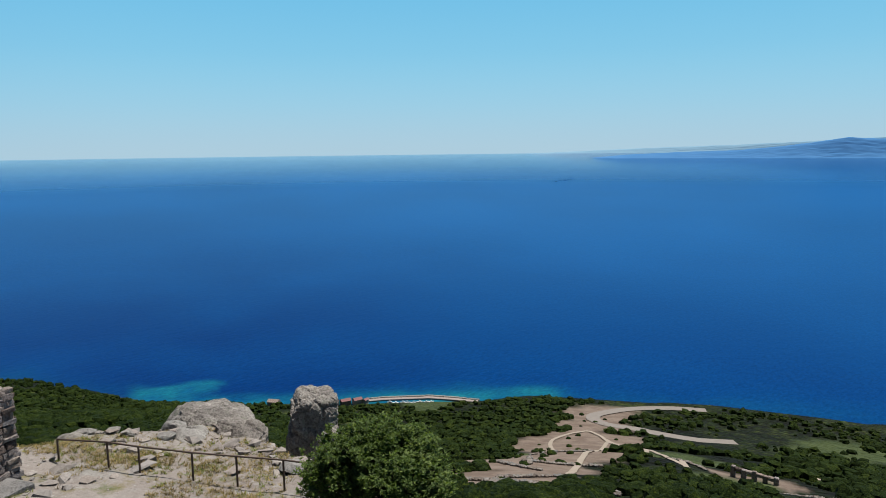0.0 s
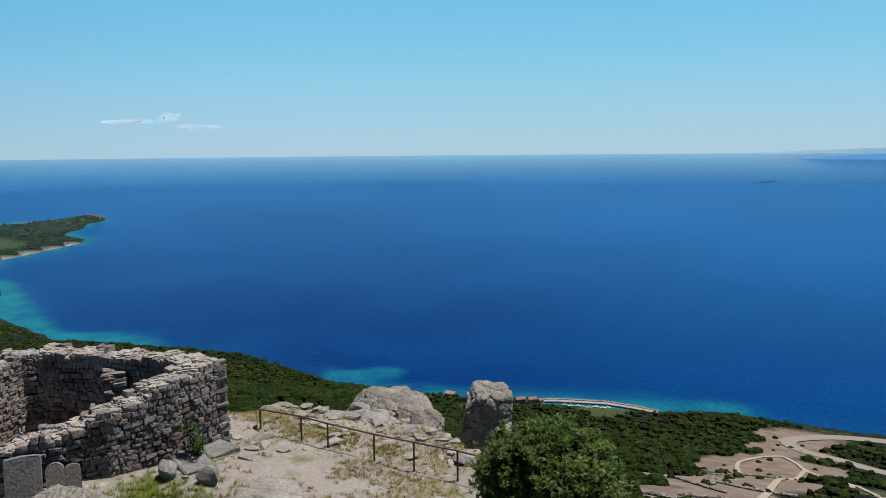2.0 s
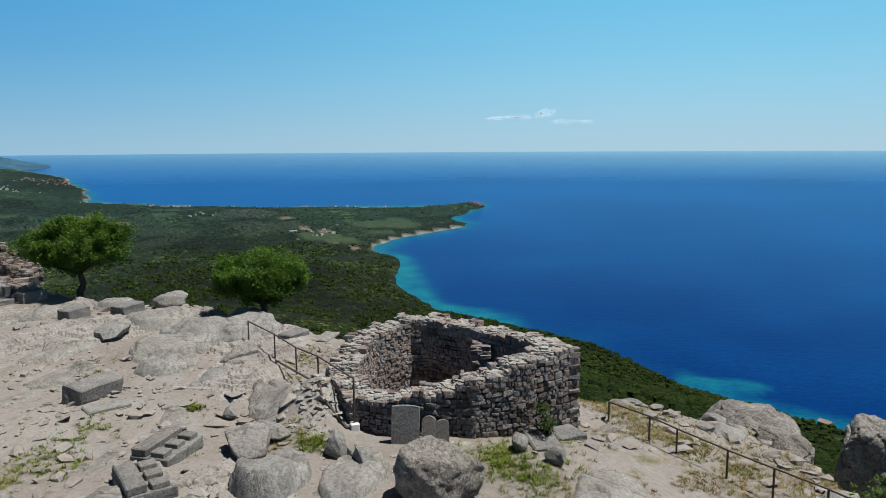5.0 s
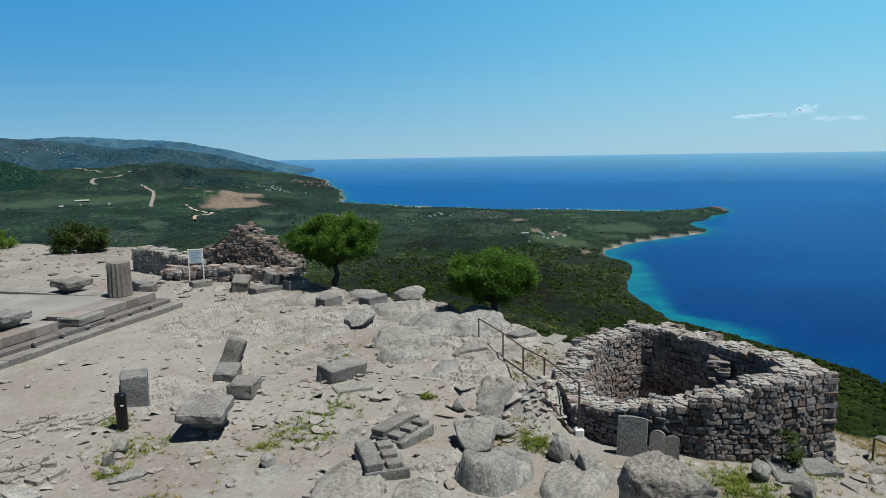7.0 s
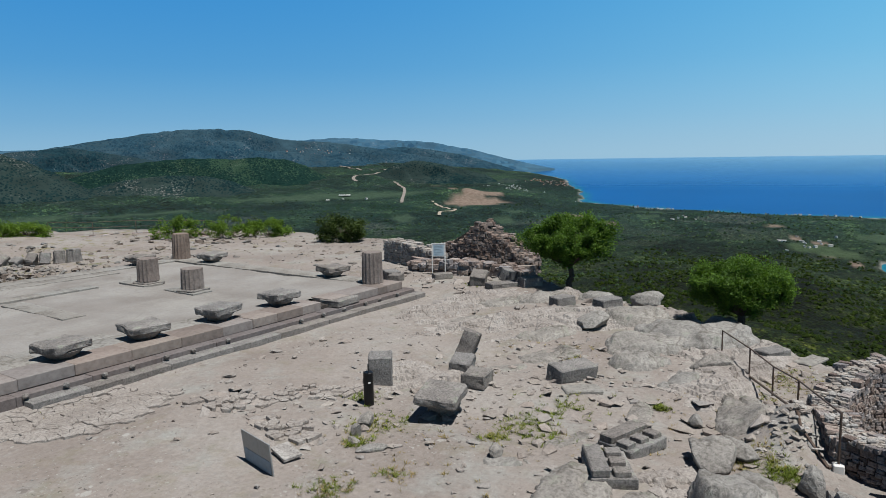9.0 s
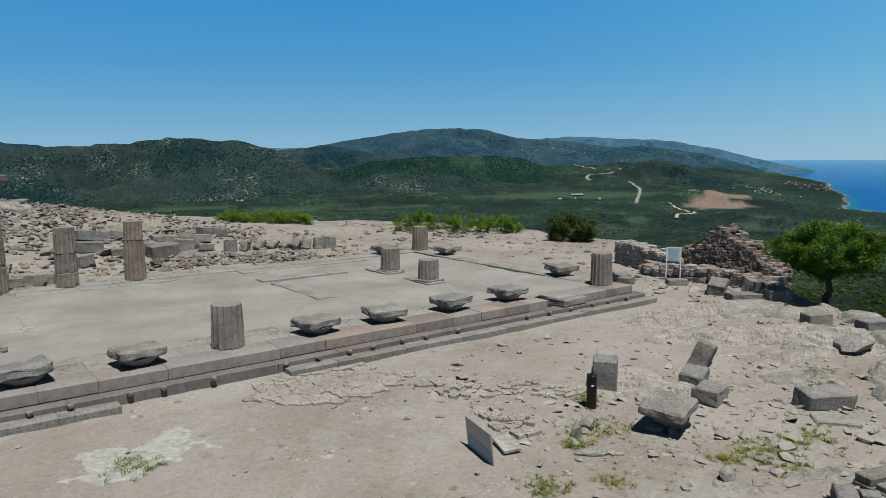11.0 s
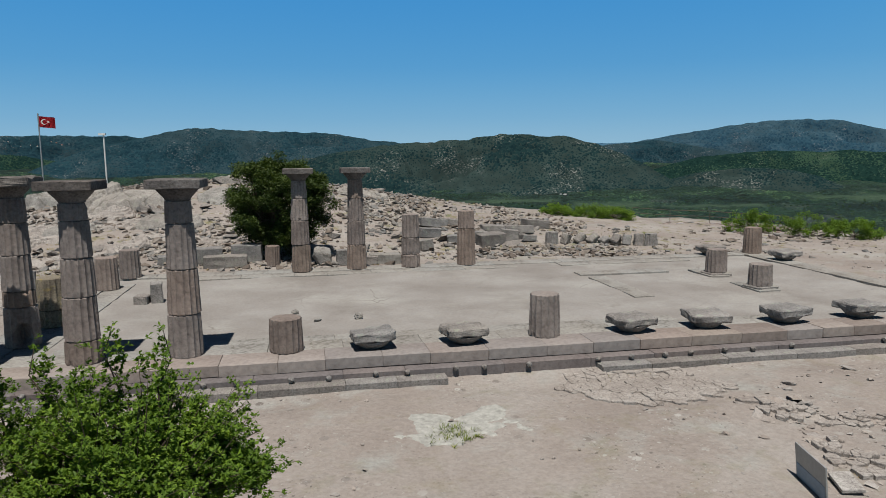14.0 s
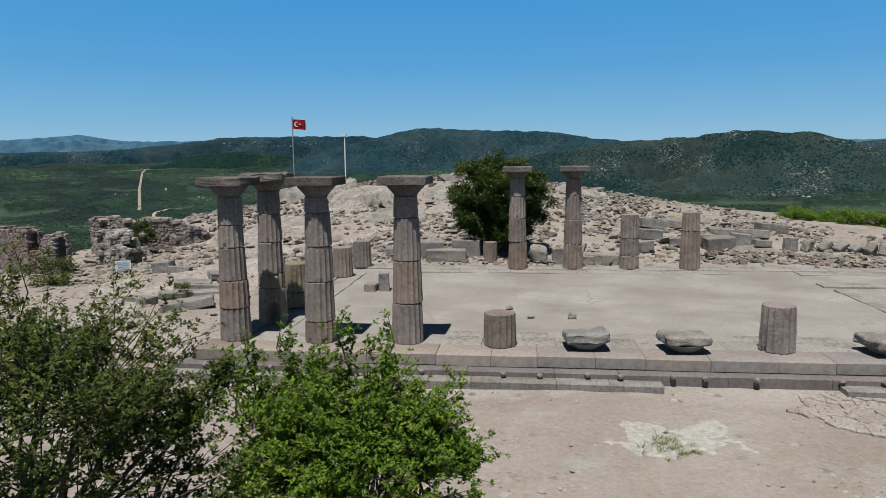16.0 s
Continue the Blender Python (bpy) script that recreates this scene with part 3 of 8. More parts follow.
def hill_mat(name, wood, open_, stone, scale=0.075, rocky=0.60, cover=0.50, relief=14, worn=0.72):
    """A far slope: bare ground dotted with round trees, closed woods and scattered pale rock."""
    m, n, l, b = mat(name, 1.0, 0.0)
    co = n.new("ShaderNodeTexCoord").outputs["Object"]
    wide = tex_noise(n, l, 0.0036, 6, 0.62, co)
    # worn: factor that darkens random patches of the open ground
    c = mix(n, l, step_ramp(n, l, tex_noise(n, l, 0.011, 6, 0.7, co), 0.40, 0.62), tuple(worn * q for q in open_), open_)
    # pale limestone breaking through in groups
    group = step_ramp(n, l, tex_noise(n, l, 0.0065, 5, 0.6, co), 0.50, 0.62)
    flat = n.new("ShaderNodeMapping")
    flat.inputs["Scale"].default_value = (1.0, 1.0, 2.2)
    l.new(co, flat.inputs["Vector"])
    rocks = step_ramp(n, l, tex_noise(n, l, scale * 0.9, 4, 0.65, flat.outputs["Vector"]), rocky - 0.03, rocky + 0.03)
    c = mix(n, l, mix(n, l, 1.0, rocks, group, "MULTIPLY"), c, stone)
    # round trees and thickets
    trees = n.new("ShaderNodeTexVoronoi")
    trees.inputs["Scale"].default_value = scale
    l.new(mix(n, l, 0.02, co, n.new("ShaderNodeTexNoise").outputs["Color"]), trees.inputs["Vector"])
    reach = n.new("ShaderNodeMath")
    reach.operation = "MULTIPLY_ADD"
    l.new(wide, reach.inputs[0])
    reach.inputs[1].default_value, reach.inputs[2].default_value = 2.6, cover - 1.3
    gap = n.new("ShaderNodeMath")
    gap.operation = "SUBTRACT"
    l.new(reach.outputs["Value"], gap.inputs[0])
    l.new(trees.outputs["Distance"], gap.inputs[1])
    tone = n.new("ShaderNodeSeparateColor")
    l.new(trees.outputs["Color"], tone.inputs["Color"])
    leaf = mix(n, l, 1.0, wood, ramp(n, l, tone.outputs["Red"], [(0.0, (0.65, 0.7, 0.75)), (1.0, (1.35, 1.3, 1.2))]), "MULTIPLY")
    c = mix(n, l, step_ramp(n, l, gap.outputs["Value"], 0.0, 0.09), c, leaf)
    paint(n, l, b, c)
    bump(n, l, b, tex_noise(n, l, 0.012, 7, 0.65, co), relief, 0.6)
    return m

# ---- the ground, one sheet from the summit to the horizon ----
def sheet(name, X, Y, Z, wrap, material, attrs=(), smooth=True):
    """A mesh from a grid of places, rings by spokes."""
    rings, spokes = X.shape
    co = np.stack([X, Y, Z], -1).reshape(-1, 3)
    i = np.arange(rings - 1)[:, None] * spokes
    j = np.arange(spokes if wrap else spokes - 1)[None, :]
    k = (j + 1) % spokes
    quads = np.stack([i + j, i + spokes + j, i + spokes + k, i + k], -1).reshape(-1, 4)
    me = bpy.data.meshes.new(name)
    me.from_pydata(co, [], quads.tolist())
    for key, values in attrs:
        a = me.attributes.new(key, "FLOAT", "POINT")
        a.data.foreach_set("value", np.ascontiguousarray(values.reshape(-1), dtype=np.float32))
    me.shade_smooth() if smooth else None
    me.materials.append(material)
    return new(name, me)


azimuths = np.radians(np.concatenate([np.arange(-184, 46, 0.36), np.arange(46, 176, 2.5)]))
radii = np.concatenate([np.concatenate([[0.0], np.arange(0.4, 62, 0.3)]), np.geomspace(62.4, 1500, 120), np.geomspace(1515, 14000, 70)])
RR, AA = np.meshgrid(radii, azimuths, indexing="ij")
GX, GY = EYE[0] - RR * np.sin(AA), EYE[1] + RR * np.cos(AA)
GZ, TOP, DC = land(GX, GY)
LX, LY, LZ = nearer(GX, GY, GZ)


BARE = np.zeros_like(GX)
for q in BARE_SPOTS:
    BARE = np.maximum(BARE, oval(GX, GY, *q))
LAWN = np.zeros_like(GX)
for q in LAWN_SPOTS:
    LAWN = np.maximum(LAWN, oval(GX, GY, *q))
weeds = sstep(-18, -23, GY) * 0.8 + 0.25 + 0.75 * sstep(14, 20, GY) + 0.5 * sstep(-2, -6, GX)
# the plain mask grows with distance; it carries painted haze as well as crops
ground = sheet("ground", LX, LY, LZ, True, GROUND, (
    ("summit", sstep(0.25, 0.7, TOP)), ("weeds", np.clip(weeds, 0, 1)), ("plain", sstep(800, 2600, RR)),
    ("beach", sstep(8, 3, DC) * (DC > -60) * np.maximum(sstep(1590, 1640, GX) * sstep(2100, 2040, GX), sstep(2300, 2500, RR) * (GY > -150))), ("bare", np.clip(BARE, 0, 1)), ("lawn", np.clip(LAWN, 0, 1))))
tagged(ground, "dusty bare summit falling to green scrub slopes and plain", "ground", kind="structure")

sea_az = np.radians(np.concatenate([np.arange(-184, -56, 0.6), np.arange(-56, 176, 6)]))
sea_r = np.concatenate([np.geomspace(420, 1500, 110), np.geomspace(1520, 30000, 60)])
SR, SA = np.meshgrid(sea_r, sea_az, indexing="ij")
SX, SY = EYE[0] - SR * np.sin(SA), EYE[1] + SR * np.cos(SA)
off = -inland(SX, SY)
shallow = 0.78 * sstep(56, 8, off + 26 * fbm(SX, SY, 90, 3, 61)) * (1 - 0.55 * sstep(1000, 700, SR)) + 0.55 * sstep(42, 12, off)
shoal = sstep(1.1, 0.55, np.hypot(((SX - 662) * 0.2 + (SY + 338) * 0.98) / 46, ((SX - 662) * 0.98 - (SY + 338) * 0.2) / 24) + 0.35 * fbm(SX, SY, 40, 3, 66))
sea_bear = np.degrees(SA)
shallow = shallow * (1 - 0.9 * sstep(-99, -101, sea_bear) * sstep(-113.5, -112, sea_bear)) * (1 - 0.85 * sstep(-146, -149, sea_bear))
shallow = np.clip(shallow + 0.85 * shoal, 0, 1)
WX, WY, WZ = nearer(SX, SY, np.full_like(SX, SEA))
# painted darkening reaches further out and deeper in the east, off the sun's side
off_sun_side = sstep(-152, -112, sea_bear)
sea_darkening = sstep(0.22 - 0.11 * off_sun_side, 0.62 - 0.08 * off_sun_side, 900 / (900 + SR)) * (0.78 + 0.22 * off_sun_side)
sea = sheet("water", WX, WY, WZ, True, WATER, (("shallow", shallow), ("sea_darkening", sea_darkening), ("swell", 900 / (900 + SR) * sstep(9000, 2500, SR))))
tagged(sea, "calm deep blue sea with turquoise shallows along the shore", "sea", kind="structure")


def range_of_hills(name, label, r_crest, depth, crest, material, seed, foot=-215.0, rough=0.5):
    """A mountain range: crest is a list of bearing and elevation angle, both in degrees."""
    crest = np.array(sorted(crest))
    az = np.arange(crest[0, 0], crest[-1, 0], 0.14)
    s = np.linspace(-1, 0.3, 64)
    S, A = np.meshgrid(s, az, indexing="ij")
    el = np.interp(A, crest[:, 0], crest[:, 1])
    r = r_crest + S * depth
    x, y = EYE[0] - r * np.sin(np.radians(A)), EYE[1] + r * np.cos(np.radians(A))
    peak = EYE[2] + r_crest * np.tan(np.radians(el)) * (1 + 0 * A)
    ridge = fbm(x, y, depth * 0.36, 6, seed) - 0.55 * np.abs(fbm(x, y, depth * 0.22, 5, seed + 2)) + 0.1
    shape = (np.exp(-(np.abs(S) * 1.9) ** 1.6) - 0.0614) / 0.9386
    z = foot - 30 * (1 - shape) + (peak - foot) * shape * (1 + rough * np.minimum(ridge, 0.12) * sstep(0.0, 0.35, np.abs(S))) + 0.02 * (peak - foot) * fbm(x, y, depth * 0.05, 3, seed + 4)
    X, Y, Z = nearer(x, y, z)
    ob = sheet(name, X, Y, Z, False, material)
    return tagged(ob, label, "mountain range", kind="structure")


# air haze painted into the colours: farther ranges are bluer and paler
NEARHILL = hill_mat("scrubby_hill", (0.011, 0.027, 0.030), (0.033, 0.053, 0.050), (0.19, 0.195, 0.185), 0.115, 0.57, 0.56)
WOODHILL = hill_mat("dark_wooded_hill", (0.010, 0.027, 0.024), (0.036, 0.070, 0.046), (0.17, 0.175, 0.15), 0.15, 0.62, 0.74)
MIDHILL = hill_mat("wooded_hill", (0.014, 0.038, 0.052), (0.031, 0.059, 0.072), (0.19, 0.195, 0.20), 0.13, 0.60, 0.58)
HAZEHILL = hill_mat("hazed_green_mountain", (0.022, 0.056, 0.086), (0.042, 0.084, 0.112), (0.16, 0.165, 0.185), 0.11, 0.60, 0.56, 20)
FARHILL = hill_mat("hazed_far_mountain", (0.044, 0.112, 0.185), (0.062, 0.138, 0.210), (0.12, 0.18, 0.235), 0.03, 0.62, 0.5)


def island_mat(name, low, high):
    """A mountain so far off that soft blue haze is painted in as its colour."""
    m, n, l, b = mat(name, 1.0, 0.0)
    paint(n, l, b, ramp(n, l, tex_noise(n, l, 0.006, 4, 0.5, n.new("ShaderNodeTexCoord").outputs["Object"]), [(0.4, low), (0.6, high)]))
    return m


STRAIT = island_mat("hazed_island_mountain", (0.085, 0.25, 0.52), (0.095, 0.265, 0.54))
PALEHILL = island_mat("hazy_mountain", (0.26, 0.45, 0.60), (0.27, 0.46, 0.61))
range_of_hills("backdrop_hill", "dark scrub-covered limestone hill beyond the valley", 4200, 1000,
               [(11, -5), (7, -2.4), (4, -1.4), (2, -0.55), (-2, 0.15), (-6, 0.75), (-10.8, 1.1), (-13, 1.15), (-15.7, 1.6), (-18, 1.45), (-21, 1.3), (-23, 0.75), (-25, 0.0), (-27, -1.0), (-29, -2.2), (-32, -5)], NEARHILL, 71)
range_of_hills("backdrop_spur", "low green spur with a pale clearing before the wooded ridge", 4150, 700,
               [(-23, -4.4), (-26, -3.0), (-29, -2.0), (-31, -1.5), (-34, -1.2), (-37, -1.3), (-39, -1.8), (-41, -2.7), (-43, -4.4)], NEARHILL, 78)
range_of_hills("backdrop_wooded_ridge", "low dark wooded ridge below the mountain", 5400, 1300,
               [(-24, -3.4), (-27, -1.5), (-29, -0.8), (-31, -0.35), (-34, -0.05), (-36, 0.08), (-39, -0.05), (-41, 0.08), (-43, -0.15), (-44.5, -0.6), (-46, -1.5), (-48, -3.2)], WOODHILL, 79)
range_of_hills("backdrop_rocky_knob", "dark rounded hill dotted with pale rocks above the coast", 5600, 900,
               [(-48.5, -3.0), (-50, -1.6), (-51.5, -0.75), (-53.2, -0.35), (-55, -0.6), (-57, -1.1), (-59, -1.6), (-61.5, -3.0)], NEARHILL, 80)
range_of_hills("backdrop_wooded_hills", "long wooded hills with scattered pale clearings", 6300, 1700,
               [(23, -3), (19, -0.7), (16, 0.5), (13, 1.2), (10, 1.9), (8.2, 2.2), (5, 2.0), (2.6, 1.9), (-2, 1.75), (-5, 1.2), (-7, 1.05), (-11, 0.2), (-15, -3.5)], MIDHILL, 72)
range_of_hills("backdrop_dark_spur", "dark wooded spur below the hillside village", 7400, 1100,
               [(32, -2), (29, -0.6), (26, 0.15), (23.5, 0.42), (20, 0.2), (17, -0.4), (14, -1.6)], WOODHILL, 82)
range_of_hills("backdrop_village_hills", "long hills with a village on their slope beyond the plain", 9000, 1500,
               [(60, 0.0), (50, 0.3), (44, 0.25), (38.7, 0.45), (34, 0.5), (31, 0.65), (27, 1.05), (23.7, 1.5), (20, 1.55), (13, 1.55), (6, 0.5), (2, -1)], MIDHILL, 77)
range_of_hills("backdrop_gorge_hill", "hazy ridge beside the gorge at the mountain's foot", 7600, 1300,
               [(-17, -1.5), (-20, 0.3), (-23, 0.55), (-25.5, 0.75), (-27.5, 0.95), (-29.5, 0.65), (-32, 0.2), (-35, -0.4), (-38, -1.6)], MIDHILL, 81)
range_of_hills("backdrop_mountain", "broad flat-topped mountain, blue-green with painted haze", 9300, 2600,
               [(-17, -2.6), (-22, 0.2), (-25, 0.6), (-27, 1.0), (-30, 1.45), (-33, 1.9), (-35.7, 2.25), (-37, 2.3), (-40.3, 2.1), (-43, 1.4), (-47, 1.1), (-51, 0.5), (-56, -0.4), (-60, -1.7), (-62, -2.6)], HAZEHILL, 73)
range_of_hills("backdrop_coast_ridge", "ridge running down to the far shore, blue with painted haze", 9800, 1500,
               [(-46, -1.6), (-49, 0.4), (-52, 0.75), (-54, 0.55), (-56, 0.25), (-58, -0.2), (-60, -0.8), (-62.5, -1.6)], HAZEHILL, 83)
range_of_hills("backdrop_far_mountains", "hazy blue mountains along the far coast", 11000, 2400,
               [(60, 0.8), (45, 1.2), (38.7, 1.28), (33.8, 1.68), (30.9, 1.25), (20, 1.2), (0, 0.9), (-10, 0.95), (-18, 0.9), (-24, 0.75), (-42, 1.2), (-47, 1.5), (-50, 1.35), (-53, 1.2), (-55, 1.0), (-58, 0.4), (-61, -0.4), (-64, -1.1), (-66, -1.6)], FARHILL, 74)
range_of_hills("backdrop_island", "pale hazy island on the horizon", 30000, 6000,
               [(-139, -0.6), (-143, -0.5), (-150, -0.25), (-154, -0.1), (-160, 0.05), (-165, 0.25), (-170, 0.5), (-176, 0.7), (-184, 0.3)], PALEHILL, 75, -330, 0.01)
range_of_hills("backdrop_island_nearer", "mountainous island across the strait, blue with painted haze", 16000, 3000,
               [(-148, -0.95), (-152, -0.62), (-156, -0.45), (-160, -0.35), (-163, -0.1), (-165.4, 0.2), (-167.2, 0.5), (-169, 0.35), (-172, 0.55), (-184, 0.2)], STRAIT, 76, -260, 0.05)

# ---- building helpers ----
def part(name, bm, material, parent=None, label="", smooth=False):
    """Links a bmesh as one mesh object, under a thing or a part."""
    me = bpy.data.meshes.new(name)
    bm.to_mesh(me)
    bm.free()
    if smooth:
        me.shade_smooth()
    me.materials.append(material)
    ob = new(name, me)
    if parent is not None:
        ob.parent = parent
    return tagged(ob, label)


def share(name, me, parent, m):
    ob = new(name, me)
    ob.parent = parent
    ob.matrix_basis = m
    return ob


def thing(name, m, label, category, group="", kind=""):
    ob = new(name)
    ob.empty_display_size = 0.2
    ob.matrix_basis = m
    return tagged(ob, label, category, group, kind)


def rough_up(bm, amount, size, seed):
    off = Vector((seed * 3.17, seed * 1.71, seed * 0.53))
    for v in bm.verts:
        v.co += noise.noise_vector(v.co / size + off) * amount


def block_bm(sx, sy, sz, bevel=0.03, worn=0.02, seed=0, cuts=1, z0=0.0):
    """A worn stone block that stands on z0."""
    bm = bmesh.new()
    bmesh.ops.create_cube(bm, size=1)
    for v in bm.verts:
        v.co = Vector((v.co.x * sx, v.co.y * sy, (v.co.z + 0.5) * sz + z0))
    if cuts:
        bmesh.ops.subdivide_edges(bm, edges=bm.edges[:], cuts=cuts, use_grid_fill=True)
    sharp = [e for e in bm.edges if len(e.link_faces) == 2 and e.calc_face_angle(0) > 0.5]
    bmesh.ops.bevel(bm, geom=sharp, offset=bevel, segments=1, affect="EDGES", clamp_overlap=True)
    rough_up(bm, worn, 0.35, seed)
    rough_up(bm, worn * 0.6, 0.12, seed + 5)
    return bm


def boulder_bm(sx, sy, sz, seed=0, level=3, sharp=0.25, sink=0.15, cuts=None):
    """A weathered rock, its foot sunk a little below z = 0; sx, sy, sz are its full sizes."""
    bm = bmesh.new()
    bmesh.ops.create_icosphere(bm, subdivisions=level, radius=1)
    off = Vector((seed * 5.3 + 1, seed * 2.9, seed * 1.7))
    for v in bm.verts:
        d = v.co.normalized()
        cube = d / max(abs(d.x), abs(d.y), abs(d.z))
        v.co = d.lerp(cube, 0.25 + sharp * 0.5)
        v.co *= 1 + 0.17 * noise.noise(d * 0.9 + off) + 0.11 * noise.noise(d * 2.3 + off) + sharp * 0.10 * noise.cell(d * 2.3 + off) + 0.05 * noise.noise(d * 5.5 + off)
        v.co += noise.noise_vector(d * 6 + off) * 0.035
    cut = random.Random(seed * 7 + 1)
    for k in range(int(9 + sharp * 14) if cuts is None else cuts):
        n_ = Vector([cut.gauss(0, 1) for _ in range(3)]).normalized()
        lim = cut.uniform(0.60, 0.92) + (0.06 - 0.15 * sharp)
        for v in bm.verts:
            t_ = v.co.dot(n_) - lim
            if t_ > 0:
                v.co -= n_ * (t_ * 0.9)
    for v in bm.verts:
        v.co += noise.noise_vector(v.co * 3.5 + off) * 0.03 + noise.noise_vector(v.co * 9 + off) * 0.015
    if level > 3:
        for v in bm.verts:
            d = v.co.normalized()
            crack = abs(noise.noise(v.co * 1.25 + off * 1.3))
            seam = abs(noise.noise(Vector((v.co.x * 0.8, v.co.y * 0.8, v.co.z * 3.2)) + off))
            v.co -= d * (0.055 * max(0.0, 1 - crack / 0.05) + 0.035 * max(0.0, 1 - seam / 0.06))
            v.co += d * 0.05 * noise.ridged_multi_fractal(v.co * 1.6 + off, 0.9, 2.1, 4, 1.0, 2.0) * 0.35
    lo, hi = min(v.co.z for v in bm.verts), max(v.co.z for v in bm.verts)
    wx, wy = max(abs(v.co.x) for v in bm.verts), max(abs(v.co.y) for v in bm.verts)
    for v in bm.verts:
        v.co = Vector((v.co.x / wx * sx / 2, v.co.y / wy * sy / 2, (v.co.z - lo) / (hi - lo) * sz * (1 + sink) - sink * sz))
    return bm


def split_rock_bm(sx, sy, sz, seed, planes=(), cuts=9, rough=0.05, cell=0.55, level=5):
    """A weathered rock with flat broken faces, rounded arrises and joints, standing on z = 0."""
    rnd = random.Random(seed)
    half = Vector((sx / 2, sy / 2, sz / 2))
    off = Vector((seed * 3.1, seed * 1.7, seed * 0.9))

    def support(n_):
        return abs(n_.x) * half.x + abs(n_.y) * half.y + abs(n_.z) * half.z
    sides = []
    for ax in ((1, 0, 0), (-1, 0, 0), (0, 1, 0), (0, -1, 0), (0, 0, 1), (0, 0, -1)):
        n_ = (Vector(ax) + Vector((rnd.uniform(-1, 1), rnd.uniform(-1, 1), rnd.uniform(-1, 1))) * 0.14).normalized()
        sides.append((n_, support(n_) * 0.94))
    for k in range(cuts):
        n_ = Vector((rnd.gauss(0, 1), rnd.gauss(0, 1), rnd.gauss(0.1, 0.7))).normalized()
        sides.append((n_, support(n_) * rnd.uniform(0.70, 0.88)))
    for n_, f in planes:
        n_ = Vector(n_).normalized()
        sides.append((n_, support(n_) * f))
    bm = bmesh.new()
    bmesh.ops.create_icosphere(bm, subdivisions=level, radius=1)
    for v in bm.verts:
        d = Vector((v.co.x * half.x, v.co.y * half.y, v.co.z * half.z))
        r = sum(max(0.0, d.dot(n_) / h) ** 34 for n_, h in sides) ** (-1 / 34)
        p = d * r
        way = p.normalized()
        q = p + off + noise.noise_vector(p * 1.1 + off) * 0.25
        near, centres = noise.voronoi(Vector((q.x / cell, q.y / cell, q.z / cell * 1.35)))
        step = noise.cell(centres[0] * 7.1) * 0.5
        joint = max(0.0, 1 - (near[1] - near[0]) / 0.12)
        push = step * rough * 1.3 - joint * rough * 1.1 + noise.noise(p * 2.2 + off) * rough * 0.6 + noise.noise(p * 6.5 + off) * rough * 0.3 + noise.noise(p * 17 + off) * rough * 0.2
        v.co = p + way * push + Vector((0, 0, half.z))
    return bm


def rod_bm(a, b, r, sides=8, bm=None):
    a, b = Vector(a), Vector(b)
    bm = bm or bmesh.new()
    m = Matrix.Translation((a + b) / 2) @ (b - a).to_track_quat("Z", "Y").to_matrix().to_4x4()
    bmesh.ops.create_cone(bm, cap_ends=True, segments=sides, radius1=r, radius2=r, depth=(b - a).length, matrix=m)
    return bm


def box_bm(sx, sy, sz, m=None, bm=None):
    bm = bm or bmesh.new()
    bmesh.ops.create_cube(bm, size=1, matrix=(m or Matrix()) @ Matrix.Diagonal((sx, sy, sz, 1)))
    return bm


def ring_bm(profile, sides, flutes=0, depth=0.0, worn=0.0, seed=0, chip=0.0):
    """A turned body from (radius, z) rows, with Doric flutes if asked; closed at both ends."""
    bm = bmesh.new()
    rings = []
    for k, (r, z) in enumerate(profile):
        row = []
        for i in range(sides):
            a = 2 * math.pi * i / sides
            rr = r
            if flutes:
                rr *= 1 - depth * math.sin(math.pi * ((i * flutes / sides) % 1.0))
            d = Vector((math.cos(a), math.sin(a), 0))
            w = noise.noise(Vector((d.x * 2 + seed, d.y * 2, z * 2))) + 0.6 * noise.noise(Vector((d.x * 5, d.y * 5 + seed, z * 6)))
            rr += worn * w
            cut = max(0.0, noise.noise(Vector((d.x * 1.8 + seed * 3, d.y * 1.8, 9 + k * 4))) - 0.25)
            if k in (0, 1, len(profile) - 1, len(profile) - 2):
                rr -= chip * cut * 1.5
            row.append(bm.verts.new(d * rr + Vector((0, 0, z))))
        rings.append(row)
    for a, b in zip(rings, rings[1:]):
        for i in range(sides):
            j = (i + 1) % sides
            bm.faces.new((a[i], a[j], b[j], b[i]))
    bm.faces.new(rings[0][::-1])
    bm.faces.new(rings[-1])
    return bm


def loose(name, bm, material, m, label, category, group="", smooth=False):
    ob = part(name, bm, material, None, label, smooth)
    ob.matrix_basis = m
    return tagged(ob, "", category, group)

# ---- the temple platform ----
# south edge, north edge, west edge, east edge of the top step
SOUTH, NORTH, WEST, EAST = -1.1, 14.2, -1.15, 31.1
platform = thing("temple_platform", Matrix(), "ruined stepped stone temple platform with earth floor", "temple platform", kind="structure")
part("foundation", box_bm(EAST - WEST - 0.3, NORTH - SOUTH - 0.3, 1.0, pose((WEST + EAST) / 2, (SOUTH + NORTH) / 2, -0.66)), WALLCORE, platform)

floor_x = np.linspace(WEST + 0.9, EAST - 0.9, 120)
floor_y = np.linspace(SOUTH + 0.9, NORTH - 0.9, 62)
FX, FY = np.meshgrid(floor_x, floor_y, indexing="ij")
FZ = -0.035 + 0.03 * fbm(FX, FY, 3.0, 4, 81) + 0.02 * fbm(FX, FY, 0.6, 2, 83)


